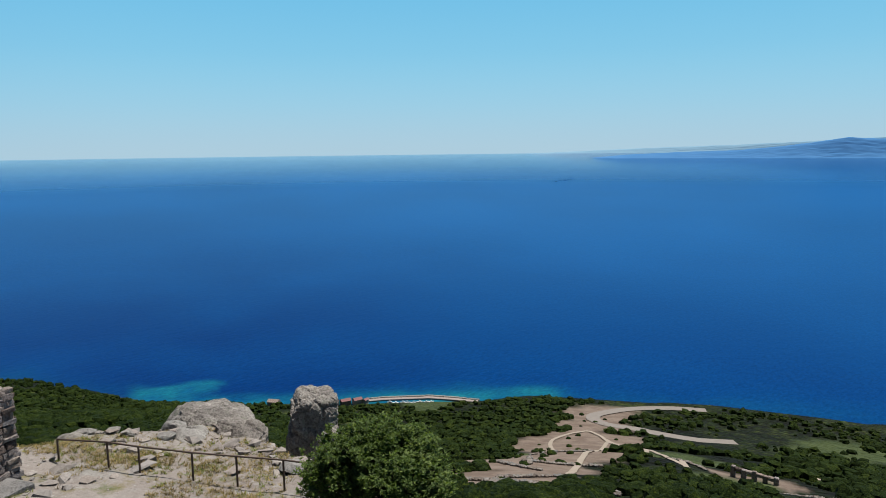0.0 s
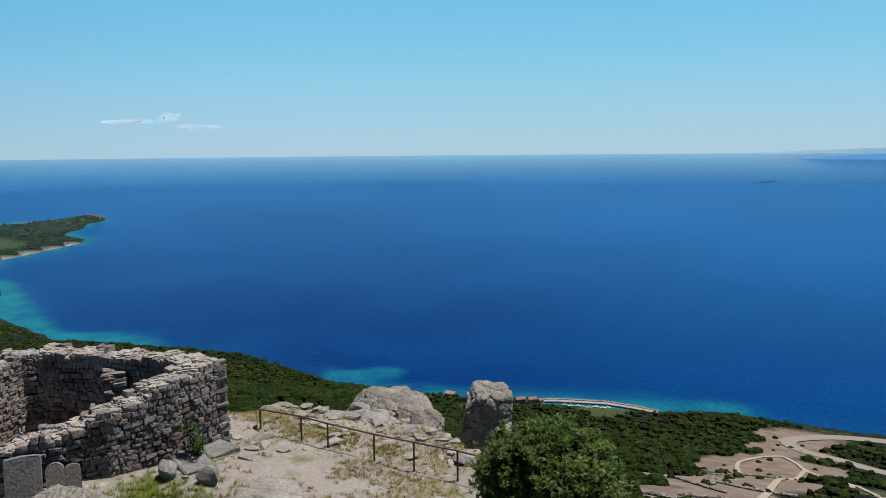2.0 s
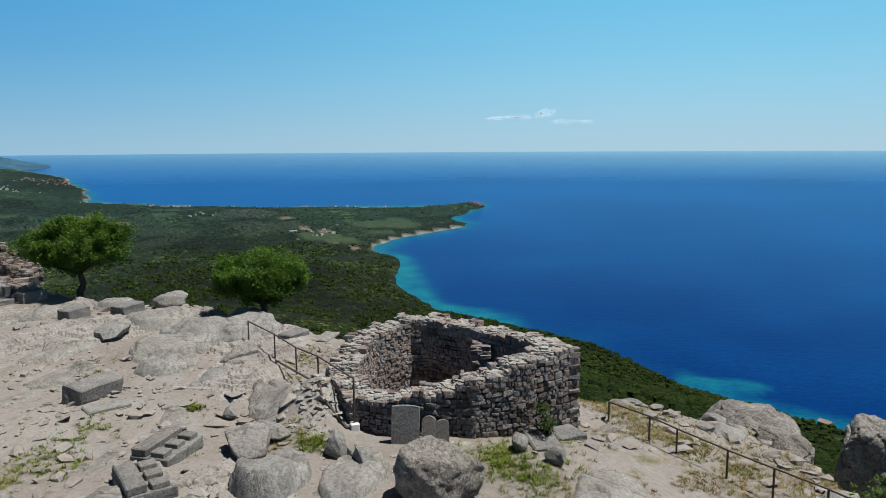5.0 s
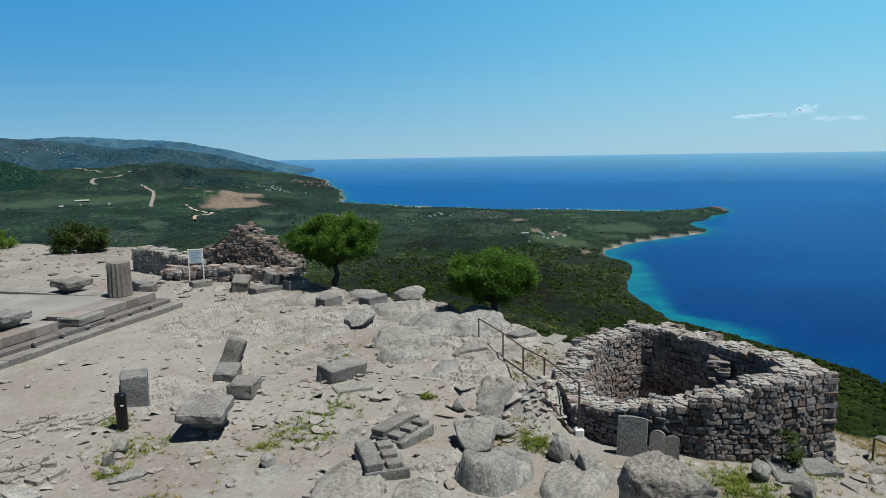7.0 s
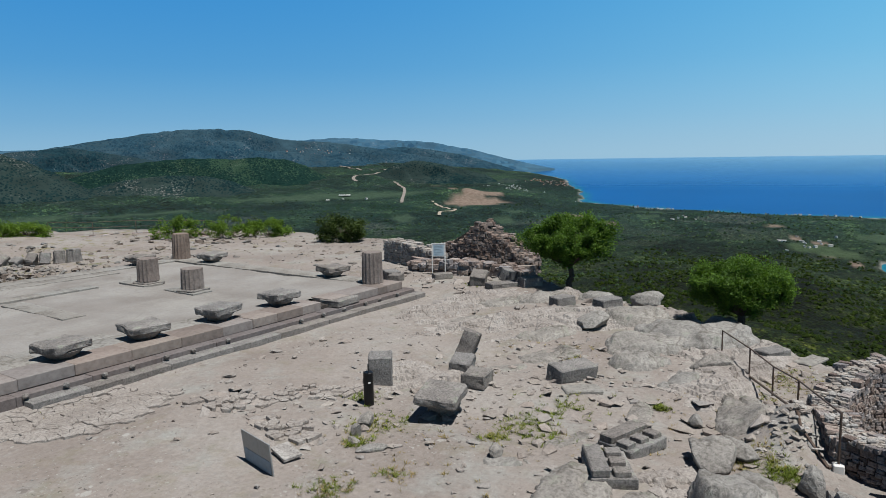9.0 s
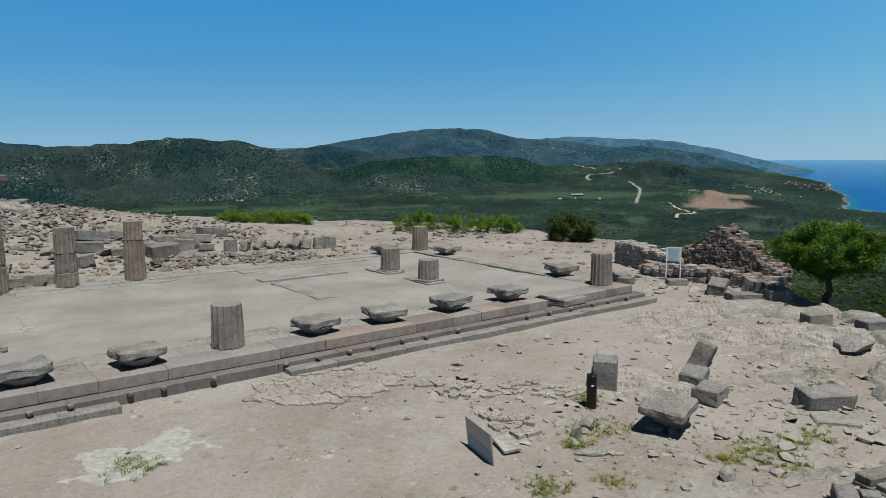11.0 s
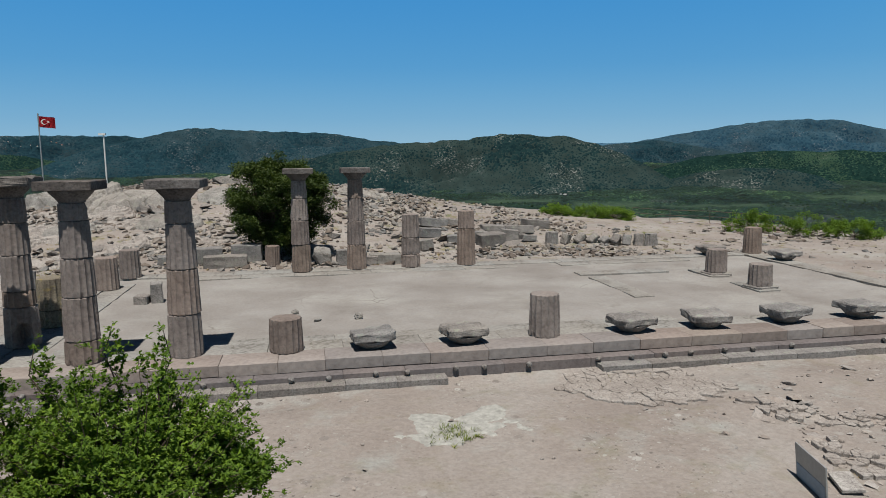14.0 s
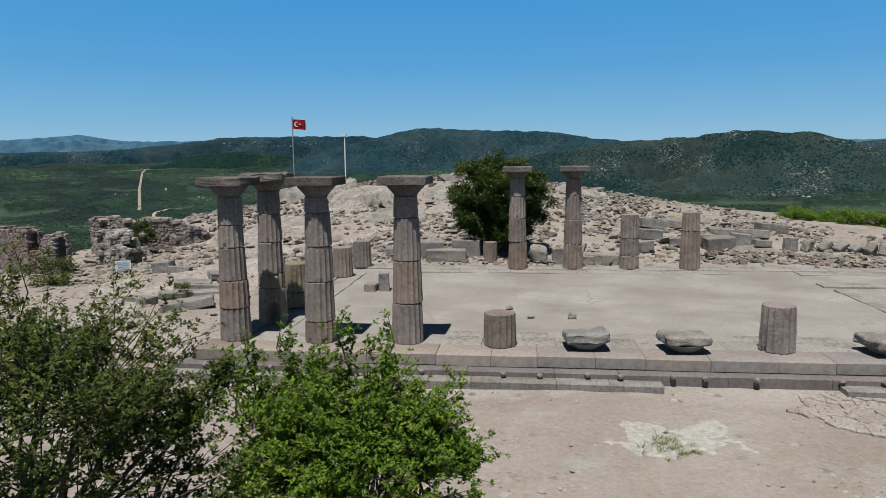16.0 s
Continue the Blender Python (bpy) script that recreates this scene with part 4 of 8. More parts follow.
def floor_mat():
    m, n, l, b = mat("packed_temple_earth", 0.95, 0.15)
    co = n.new("ShaderNodeTexCoord").outputs["Object"]
    c = ramp(n, l, tex_noise(n, l, 0.3, 6, 0.6, co), [(0.34, (0.230, 0.214, 0.200)), (0.5, (0.270, 0.256, 0.243)), (0.66, (0.315, 0.306, 0.294))])
    g = tex_noise(n, l, 12, 6, 0.75, co)
    c = mix(n, l, 0.5, c, ramp(n, l, g, [(0.3, (0.6, 0.58, 0.56)), (0.6, (1, 1, 1))]), "MULTIPLY")
    slab = step_ramp(n, l, tex_noise(n, l, 0.22, 8, 0.66, co), 0.50, 0.66)
    c = mix(n, l, slab, c, mix(n, l, 0.5, (0.318, 0.312, 0.292), ramp(n, l, g, [(0.3, (0.24, 0.23, 0.215)), (0.6, (0.35, 0.345, 0.33))])))
    vor = n.new("ShaderNodeTexVoronoi")
    vor.feature = "DISTANCE_TO_EDGE"
    vor.inputs["Scale"].default_value = 0.7
    l.new(mix(n, l, 0.3, co, n.new("ShaderNodeTexNoise").outputs["Color"]), vor.inputs["Vector"])
    line = mix(n, l, 1.0, ramp(n, l, vor.outputs["Distance"], [(0.0, (1, 1, 1)), (0.014, (0, 0, 0))]), slab, "MULTIPLY")
    c = mix(n, l, line, c, (0.15, 0.135, 0.12))
    paint(n, l, b, c)
    nrm = bump(n, l, b, g, 0.02, 0.6)
    bump(n, l, b, slab, 0.02, 0.5, nrm)
    return m


earth_floor = sheet("earth_floor", FX, FY, FZ, False, floor_mat())
earth_floor.parent = platform


def course(name, material, x0, x1, y, z, depth, height, along="x", lengths=(0.9, 1.5), seed=0, gap=0.006, skip=()):
    """A run of squared blocks, each its own part; y is the run's outer face."""
    rnd = random.Random(seed)
    p = x0
    made = []
    while p < x1 - 0.2:
        w = min(rnd.uniform(*lengths), x1 - p)
        if x1 - p - w < 0.4:
            w = x1 - p
        mid = p + w / 2
        if not any(a < mid < b for a, b in skip):
            bm = block_bm(w - gap, depth, height, 0.012, 0.006, seed + p, 0, -height)
            ob = part(name, bm, material, platform)
            dz, rz = rnd.uniform(-0.008, 0.008), rnd.uniform(-0.3, 0.3)
            shift = rnd.uniform(-0.008, 0.008)
            if along == "x":
                ob.matrix_basis = pose(mid, y + depth / 2 + shift, z + dz, 0, 0, rz)
            else:
                ob.matrix_basis = pose(y - depth / 2 + shift, mid, z + dz, 0, 0, 90 + rz)
            made.append(ob)
        p += w
    return made


course("stylobate_block", PINKBLOCK, WEST, EAST - 1.0, SOUTH, 0.02, 1.05, 0.30, lengths=(1.0, 1.7), seed=3, skip=((24.9, 27.2),))
course("stylobate_block", PINKBLOCK, 24.9, 26.3, SOUTH + 0.06, 0.015, 1.0, 0.3, seed=4, lengths=(1.4, 1.4))
course("stylobate_block", PINKBLOCK, EAST - 1.0, EAST, SOUTH, 0.03, 1.1, 0.30, seed=9, lengths=(1.0, 1.0))
course("step_block", STEPSTONE, WEST - 0.35, EAST + 0.35, SOUTH - 0.38, -0.29, 0.75, 0.28, lengths=(1.6, 3.0), seed=5)
course("base_block", ANDESITE, WEST - 0.7, EAST + 0.5, SOUTH - 0.84, -0.43, 0.6, 0.4, lengths=(1.2, 2.4), seed=6, skip=((9.5, 10.6), (12, 15.5)))
course("stylobate_block", PALE, SOUTH + 1.1, NORTH, EAST, 0.02, 1.0, 0.3, "y", (1.1, 1.8), 11)
course("step_block", STEPSTONE, SOUTH - 0.3, NORTH, EAST + 0.35, -0.29, 0.7, 0.3, "y", (1.4, 2.4), 12)
course("stylobate_block", PALE, WEST + 1.0, EAST - 1.0, NORTH - 1.0, 0.02, 1.0, 0.3, "x", (1.2, 2.2), 13, skip=((22.6, 23.6),))
course("stylobate_block", PALE, SOUTH + 1.1, NORTH, WEST + 1.0, 0.02, 1.0, 0.3, "y", (1.2, 2.0), 14)
# inner paving rows behind the columns and the cella's worn sills
course("paving_slab", PALE, WEST + 1.0, 22.5, SOUTH + 1.06, 0.012, 0.95, 0.2, "x", (1.2, 2.4), 15)
course("paving_slab", PALE, 1.0, 19.5, SOUTH + 2.06, 0.0, 0.6, 0.2, "x", (1.4, 2.6), 16, skip=((3.2, 4.4), (9.8, 11.5)))
course("paving_slab", PALE, 3.0, 26.5, NORTH - 1.9, 0.005, 0.85, 0.2, "x", (1.4, 2.6), 17, skip=((6.4, 7.3), (17.5, 20)))
course("paving_slab", PALE, SOUTH + 2.0, NORTH - 2.2, WEST + 1.95, 0.005, 0.9, 0.2, "y", (1.4, 2.4), 18)
course("paving_slab", PALE, 4.6, 9.0, 20.6, 0.0, 0.8, 0.2, "y", (1.4, 2.2), 19)
course("cella_sill", PALE, 19.6, 23.8, 9.4, 0.03, 0.8, 0.2, "x", (1.2, 2.0), 20)
course("cella_sill", PALE, 4.4, 9.6, 25.7, 0.03, 0.9, 0.2, "y", (1.2, 2.0), 22, skip=((6.4, 7.2),))

boss = boulder_bm(0.16, 0.17, 0.16, 3, 2, 0.1, 0)
boss_me = bpy.data.meshes.new("lifting_boss")
boss.to_mesh(boss_me)
boss.free()
boss_me.materials.append(ANDESITE)
rb = random.Random(8)
bx = -0.6
while bx < EAST:
    if rb.random() < 0.9:
        share("lifting_boss", boss_me, platform, pose(bx, SOUTH - 0.42, -0.40 + rb.uniform(-0.02, 0.02), rb.uniform(0, 50), 0, rb.uniform(0, 180)))
    bx += rb.uniform(0.75, 1.35)


# ---- columns ----
def drum(parent, z0, h, r0, r1, seed, worn=0.006, chip=0.06, material=None, turn=0.0, shift=(0, 0), hollow=None):
    """One fluted drum; hollow: bearing in degrees of a recess pushed in near its foot."""
    steps = max(4, int(h / (0.07 if hollow else 0.14)))
    prof = [(r0 + (r1 - r0) * k / steps, h * k / steps) for k in range(steps + 1)]
    prof = [(prof[0][0] - 0.036, 0.0), (prof[0][0], 0.022)] + prof[1:-1] + [(prof[-1][0], h - 0.024), (prof[-1][0] - 0.038, h - 0.002)]
    bm = ring_bm(prof, 96, 16, 0.085, worn, seed, chip)
    if hollow is not None:
        for v in bm.verts:
            off = (math.degrees(math.atan2(v.co.y, v.co.x)) - hollow + 180) % 360 - 180
            d = math.hypot(off / 34, (v.co.z - 0.36) / 0.38)
            if d < 1:
                v.co.x, v.co.y = (q * (1 - 0.72 * float(sstep(1.0, 0.7, d))) for q in (v.co.x, v.co.y))
    ob = part("drum", bm, material or COLUMN, parent)
    ob.matrix_basis = pose(shift[0], shift[1], z0, 0, 0, turn)
    return ob


def capital(parent, z0, r, seed, wide=1.34, broken=0.0, material=None):
    ech = ring_bm([(r * 0.97, 0), (r * 1.02, 0.05), (r * 1.06, 0.07), (r * 1.30, 0.16), (r * 1.55, 0.25), (r * 1.62, 0.30), (r * 1.58, 0.315)], 48, 0, 0, 0.008, seed, 0.05)
    part("echinus", ech, material or CAPSTONE, parent).matrix_basis = pose(0, 0, z0)
    ab = block_bm(wide, wide, 0.24, 0.02, 0.015 + broken, seed, 3)
    part("abacus", ab, material or CAPSTONE, parent).matrix_basis = pose(0, 0, z0 + 0.31, 0, 0, random.Random(seed).uniform(-2, 2) - seed * 13 % 40)


def column(x, y, joints, seed, top=0, label="", z=0.02, r0=0.46, full=4.35, broken=0.0, rough=0.006, hollow=None, material=None):
    """joints: heights of the drum joints above the floor, the last one the shaft's top; top: with its capital."""
    ob = thing("column", pose(x, y, z, 0, 0, seed * 13 % 40), label, "column", "columns of the temple")
    low = 0.0
    for k, h in enumerate(joints):
        ra, rb_ = (r0 - 0.135 * v / full for v in (low, h))
        r = random.Random(seed + k)
        wide = r.uniform(-1.2, 1.6) * rough
        drum(ob, low, h - low - 0.004, ra + wide, rb_ + wide, seed + k * 7, rough + 0.004 * (not top), 0.07 + 3 * rough, material, (seed * 31 + k * 9) % 7 - 3,
             (r.uniform(-1, 1) * (0.008 + 0.7 * rough), r.uniform(-1, 1) * 0.7 * rough), hollow - math.degrees(ob.matrix_basis.to_euler().z) - ((seed * 31) % 7 - 3) if hollow is not None and k == 0 else None)
        low = h
    if top:
        capital(ob, low, r0 - 0.135 * low / full, seed, broken=broken)
    return ob


tall = "tall weathered Doric column of fluted drums with its capital"
stub = "broken fluted column stump standing on the temple floor"
column(-0.38, 0.1, (0.95, 1.75, 2.7, 3.35, 4.15), 1, 1, tall + ", chipped abacus", broken=0.03)
column(-0.02, 2.2, (1.15, 1.6, 2.6, 3.5, 4.2), 2, 1, tall + ", recess near its foot", broken=0.05, hollow=-69)
column(2.2, 0.05, (0.62, 1.75, 2.75, 3.7, 4.15), 3, 1, tall)
column(4.72, 0.15, (1.15, 2.35, 3.55, 4.15), 4, 1, tall)
column(7.33, 0.0, (0.93,), 5, 0, stub)
column(14.7, 0.02, (1.25,), 6, 0, stub)
column(30.3, -0.15, (1.32,), 7, 0, stub)
column(7.65, 13.4, (1.25, 2.35, 3.35, 4.15), 8, 1, tall, rough=0.018)
column(10.2, 13.6, (1.15, 2.25, 3.3, 4.15), 9, 1, tall, rough=0.018)
column(12.75, 13.6, (0.6, 1.4, 2.5), 10, 0, "broken column stump of three drums", rough=0.02)
column(15.45, 13.6, (1.75, 2.6), 11, 0, "broken column stump of two drums", rough=0.012)
column(0.0, 4.6, (0.55, 1.55), 12, 0, "lichen-yellowed column stump", material=LICHENED)
column(0.0, 10.8, (1.3,), 13, 0, stub)
column(0.25, 13.5, (1.25,), 14, 0, stub)
column(30.8, 13.6, (1.36,), 15, 0, stub)
column(25.4, 8.3, (1.0,), 16, 0, stub + " on a square base", z=0.12)
column(25.3, 5.1, (0.86,), 17, 0, stub + " on a square base", z=0.1)
for x, y, s in ((25.4, 8.3, 1), (25.3, 5.1, 2)):
    loose("base_slab", block_bm(0.98, 0.92, 0.15, 0.04, 0.035, s, 3), ANDESITE, pose(x, y, -0.04, 0, 0, 4 * s), "square stone slab under a column stump", "stone slab")


def fallen_capital(x, y, turn, seed, wide=1.4, z=0.02, tip=0.0):
    ob = thing("fallen_capital", pose(x, y, z, tip, 0, turn), "weathered Doric capital set down on the temple floor", "capital", "capitals on the platform")
    ech = ring_bm([(0.28, 0), (0.32, 0.02), (0.40, 0.08), (0.49, 0.16), (0.53, 0.23)], 40, 0, 0, 0.025, seed, 0.12)
    part("echinus", ech, ANDESITE, ob)
    ab = block_bm(wide * 0.84, wide * 0.76, 0.25, 0.095, 0.05, seed + 3, 5)
    part("abacus", ab, ANDESITE, ob).matrix_basis = pose(0, 0, 0.22, random.Random(seed).uniform(-3, 3), random.Random(seed + 1).uniform(-3, 3), 0)
    return ob


for x, y, turn, seed in ((9.67, -0.15, 4, 31), (12.25, -0.2, 8, 32), (17.38, -0.1, 12, 33), (19.8, -0.1, -6, 34), (22.55, -0.05, 10, 35),
                         (25.25, 0.0, 3, 36), (30.7, 2.5, -8, 37), (30.85, 11.1, 5, 38), (28.4, 13.6, 9, 39)):
    fallen_capital(x, y, turn, seed)

# ---- many small pieces in one mesh ----
def shape_of(bm):
    bmesh.ops.triangulate(bm, faces=bm.faces[:])
    bm.verts.ensure_lookup_table()
    bm.verts.index_update()
    v = np.array([tuple(q.co) for q in bm.verts])
    f = np.array([[q.index for q in face.verts] for face in bm.faces])
    bm.free()
    return v, f


def merged(name, shapes, pick, mats, material, label, category, smooth=False, parent=None):
    """One mesh of many copies: pick holds each copy's shape, mats its 4x4 matrix (numpy)."""
    vs, fs, base = [], [], 0
    for k, (v, f) in enumerate(shapes):
        mk = mats[pick == k]
        if not len(mk):
            continue
        w = np.einsum("nij,vj->nvi", mk[:, :3, :3], v) + mk[:, None, :3, 3]
        idx = f[None] + (base + np.arange(len(mk)) * len(v))[:, None, None]
        vs.append(w.reshape(-1, 3))
        fs.append(idx.reshape(-1, 3))
        base += len(mk) * len(v)
    me = bpy.data.meshes.new(name)
    vs, fs = np.concatenate(vs), np.concatenate(fs)
    me.vertices.add(len(vs))
    me.vertices.foreach_set("co", vs.astype(np.float32).ravel())
    me.loops.add(fs.size)
    me.loops.foreach_set("vertex_index", fs.astype(np.int32).ravel())
    me.polygons.add(len(fs))
    me.polygons.foreach_set("loop_start", np.arange(0, fs.size, 3, dtype=np.int32))
    me.update(calc_edges=True)
    me.shade_smooth() if smooth else me.shade_flat()
    me.materials.append(material)
    ob = new(name, me)
    if parent is not None:
        ob.parent = parent
        return tagged(ob, label)
    return tagged(ob, label, category, kind="stuff")


def placements(x, y, z, yaw, sx, sy, sz, tip=None, roll=None):
    """4x4 matrices from arrays: scale, then lean, then turn, then place."""
    n = len(x)
    tip = np.zeros(n) if tip is None else tip
    roll = np.zeros(n) if roll is None else roll
    c, s, ct, st, cr, sr = np.cos(yaw), np.sin(yaw), np.cos(tip), np.sin(tip), np.cos(roll), np.sin(roll)
    m = np.zeros((n, 4, 4))
    o, e = np.zeros(n), np.ones(n)
    rz = np.array([[c, -s, o], [s, c, o], [o, o, e]]).transpose(2, 0, 1)
    rx = np.array([[e, o, o], [o, ct, -st], [o, st, ct]]).transpose(2, 0, 1)
    ry = np.array([[cr, o, sr], [o, e, o], [-sr, o, cr]]).transpose(2, 0, 1)
    m[:, :3, :3] = rz @ rx @ ry * np.stack([sx, sy, sz], -1)[:, None, :]
    m[:, :3, 3] = np.stack([x, y, z], -1)
    m[:, 3, 3] = 1
    return m


def stone_shape(seed):
    """A roughly squared stone in a unit box with worn arrises, 44 triangles."""
    bm = bmesh.new()
    bmesh.ops.create_cube(bm, size=1)
    jig = random.Random(seed)
    for v in bm.verts:
        v.co += Vector((jig.uniform(-0.09, 0.09), jig.uniform(-0.05, 0.05), jig.uniform(-0.10, 0.10)))
    bmesh.ops.bevel(bm, geom=bm.edges[:], offset=0.075, segments=1, affect="EDGES")
    rough_up(bm, 0.10, 0.5, seed)
    return shape_of(bm)


STONES = [stone_shape(s * 3.3) for s in range(8)]
STONE_MESHES = []
for k, (v, f) in enumerate(STONES):
    me = bpy.data.meshes.new("stone")
    me.from_pydata(v.tolist(), [], f.tolist())
    me.materials.append(WALLSTONE)
    STONE_MESHES.append(me)


def masonry(path, height, base, rnd, size=(0.30, 0.17), depth=0.26):
    """Places of the stones of one face of a wall. path: points (x, y); the wall's body lies to the left of the way along it.
    height, base: functions of the metres run. Gives rows of x, y, z, yaw, length, depth, height."""
    rows, run = [], 0.0
    pts = list(path)
    for (ax, ay), (bx, by) in zip(pts, pts[1:]):
        seg = math.hypot(bx - ax, by - ay)
        yaw = math.atan2(by - ay, bx - ax)
        ux, uy = math.cos(yaw), math.sin(yaw)
        tall = max(height(run + q * seg / 4) for q in range(5))
        z = -0.1
        while z < tall:
            h = size[1] * rnd.choice((0.7, 0.85, 1.0, 1.0, 1.2, 1.45))
            s = rnd.uniform(-0.2, 0)
            while s < seg:
                w = size[0] * rnd.choice((0.5, 0.7, 0.9, 1.1, 1.3, 1.6)) * rnd.uniform(0.85, 1.15)
                mid = min(max(s + w / 2, 0.02), seg - 0.02)
                if z + h * 0.35 < height(run + mid):
                    q = rnd.uniform(-0.012, 0.012)
                    rows.append((ax + ux * mid - uy * (depth * 0.30 + q), ay + uy * mid + ux * (depth * 0.30 + q),
                                 base(run + mid) + z + h / 2 + 0.018 * math.sin((run + mid) * 3.1 + z * 4) + rnd.uniform(-0.012, 0.012), yaw + rnd.uniform(-0.08, 0.08),
                                 w * rnd.uniform(0.86, 0.97), depth * rnd.uniform(0.9, 1.12), h * rnd.uniform(0.84, 1.0)))
                s += w
            z += h
        run += seg
    return rows


def as_parts(rows, parent, rnd, name="stone"):
    for x, y, z, yaw, w, d, h in rows:
        share(name, STONE_MESHES[rnd.randrange(8)], parent,
              Matrix.LocRotScale((x, y, z), Euler((rnd.uniform(-0.08, 0.08), rnd.uniform(-0.08, 0.08), yaw)), (w, d, h)))


def as_stuff(rows, name, parent, label, rnd, material=None):
    a = np.array(rows)
    n = len(a)
    r = np.random.default_rng(rnd.randrange(9999))
    m = placements(a[:, 0], a[:, 1], a[:, 2], a[:, 3], a[:, 4], a[:, 5], a[:, 6], r.uniform(-0.08, 0.08, n), r.uniform(-0.09, 0.09, n))
    return tagged(merged(name, STONES, r.integers(0, 8, n), m, material or WALLFACE, label, "", parent=parent), kind="stuff")

# ---- the roofless stone building at the rim ----
building = thing("stone_building", Matrix(), "roofless ruined rubble stone building at the cliff edge", "ruined building")


def inset(points, d):
    out = []
    n = len(points)
    for k in range(n):
        a, b, c = (Vector(points[(k + q) % n]) for q in (-1, 0, 1))
        e1, e2 = (b - a).normalized(), (c - b).normalized()
        n1, n2 = Vector((-e1.y, e1.x)), Vector((-e2.y, e2.x))
        m = (n1 + n2).normalized()
        out.append(tuple(b + m * d / max(0.4, m.dot(n1))))
    return out


run_at = [0.0]
for a, b in zip(OUTER, OUTER[1:] + OUTER[:1]):
    run_at.append(run_at[-1] + math.hypot(b[0] - a[0], b[1] - a[1]))
TOPS = [0.70, 0.94, 1.30, 1.66, 1.80, 1.56, 1.44, 1.46, 1.44, 1.30, 0.92, 0.70]
BUILD_Z = -0.98


def wall_top(s):
    return float(np.interp(s, run_at, TOPS)) + 0.045 * math.sin(s * 5.3) + 0.03 * math.sin(s * 11.9 + 1)


INNER = inset(OUTER, 0.66)
core = bmesh.new()
ci, cj = inset(OUTER, 0.16), inset(OUTER, 0.50)
fine_o, fine_i, tops = [], [], []
for k in range(len(OUTER)):
    k2 = (k + 1) % len(OUTER)
    for q in range(6):
        w = q / 6
        fine_o.append([ci[k][d] * (1 - w) + ci[k2][d] * w for d in (0, 1)])
        fine_i.append([cj[k][d] * (1 - w) + cj[k2][d] * w for d in (0, 1)])
        tops.append(wall_top(run_at[k] * (1 - w) + run_at[k + 1] * w) - 0.12)
rows4 = []
for o, i, h in zip(fine_o, fine_i, tops):
    rows4.append([core.verts.new((*o, BUILD_Z - 1.3)), core.verts.new((*o, BUILD_Z + h)), core.verts.new((*i, BUILD_Z + h)), core.verts.new((*i, BUILD_Z - 1.3))])
for a, b in zip(rows4, rows4[1:] + rows4[:1]):
    for q in range(3):
        core.faces.new((a[q], b[q], b[q + 1], a[q + 1]))
bmesh.ops.recalc_face_normals(core, faces=core.faces[:])
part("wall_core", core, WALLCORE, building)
rw = random.Random(41)
west = masonry(OUTER[:5], wall_top, lambda s: BUILD_Z, rw, (0.165, 0.105), 0.2)
as_parts([q for q in west if q[1] < -19.6][:300], building, rw)
west_rest = [q for q in west if q[1] < -19.6][300:] + [q for q in west if q[1] >= -19.6]
outer_rest = masonry(OUTER[4:] + OUTER[:1], lambda s: wall_top(s + run_at[4]), lambda s: BUILD_Z, rw, (0.19, 0.115))
inner_path = (INNER + INNER[:1])[::-1]
inner_len = sum(math.hypot(b[0] - a[0], b[1] - a[1]) for a, b in zip(inner_path, inner_path[1:]))
inner_rows = masonry(inner_path, lambda s: wall_top(run_at[-1] * (1 - s / inner_len)) + 0.95, lambda s: BUILD_Z - 0.95, rw, (0.165, 0.10), 0.2)
as_stuff(west_rest + outer_rest + inner_rows, "rubble_facing", building, "rough purple-grey rubble stones", rw)
cap_rows = []
for k in range(len(OUTER)):
    k2 = (k + 1) % len(OUTER)
    seg = run_at[k + 1] - run_at[k]
    for q in range(int(seg * 190)):
        w, d = rw.random(), rw.uniform(0.05, 0.95)
        x = (OUTER[k][0] * (1 - w) + OUTER[k2][0] * w) * (1 - d) + (INNER[k][0] * (1 - w) + INNER[k2][0] * w) * d
        y = (OUTER[k][1] * (1 - w) + OUTER[k2][1] * w) * (1 - d) + (INNER[k][1] * (1 - w) + INNER[k2][1] * w) * d
        sz = rw.uniform(0.05, 0.145)
        cap_rows.append((x, y, BUILD_Z + wall_top(run_at[k] + w * seg) - 0.03 + rw.uniform(-0.05, 0.04), rw.uniform(0, 3), sz * 1.25, sz, sz * 0.6))
as_stuff(cap_rows, "coping_rubble", building, "pale loose stones on the wall tops", rw, COPING)
pier = []
pr, pt, pc = Vector((0.993, -0.12)), Vector((0.12, 0.993)), Vector((25.55, -21.15))
corner = [tuple(pc + pr * u + pt * v) for u, v in ((0.5, 0.19), (-0.28, 0.19), (-0.28, -0.19), (0.5, -0.19))]
for a, b in zip(corner, corner[1:]):
    pier += masonry([a, b], lambda s: 2.15, lambda s: BUILD_Z - 0.95, rw, (0.17, 0.1), 0.26)
as_stuff(pier, "inner_pier", building, "stub of an inner cross wall", rw)


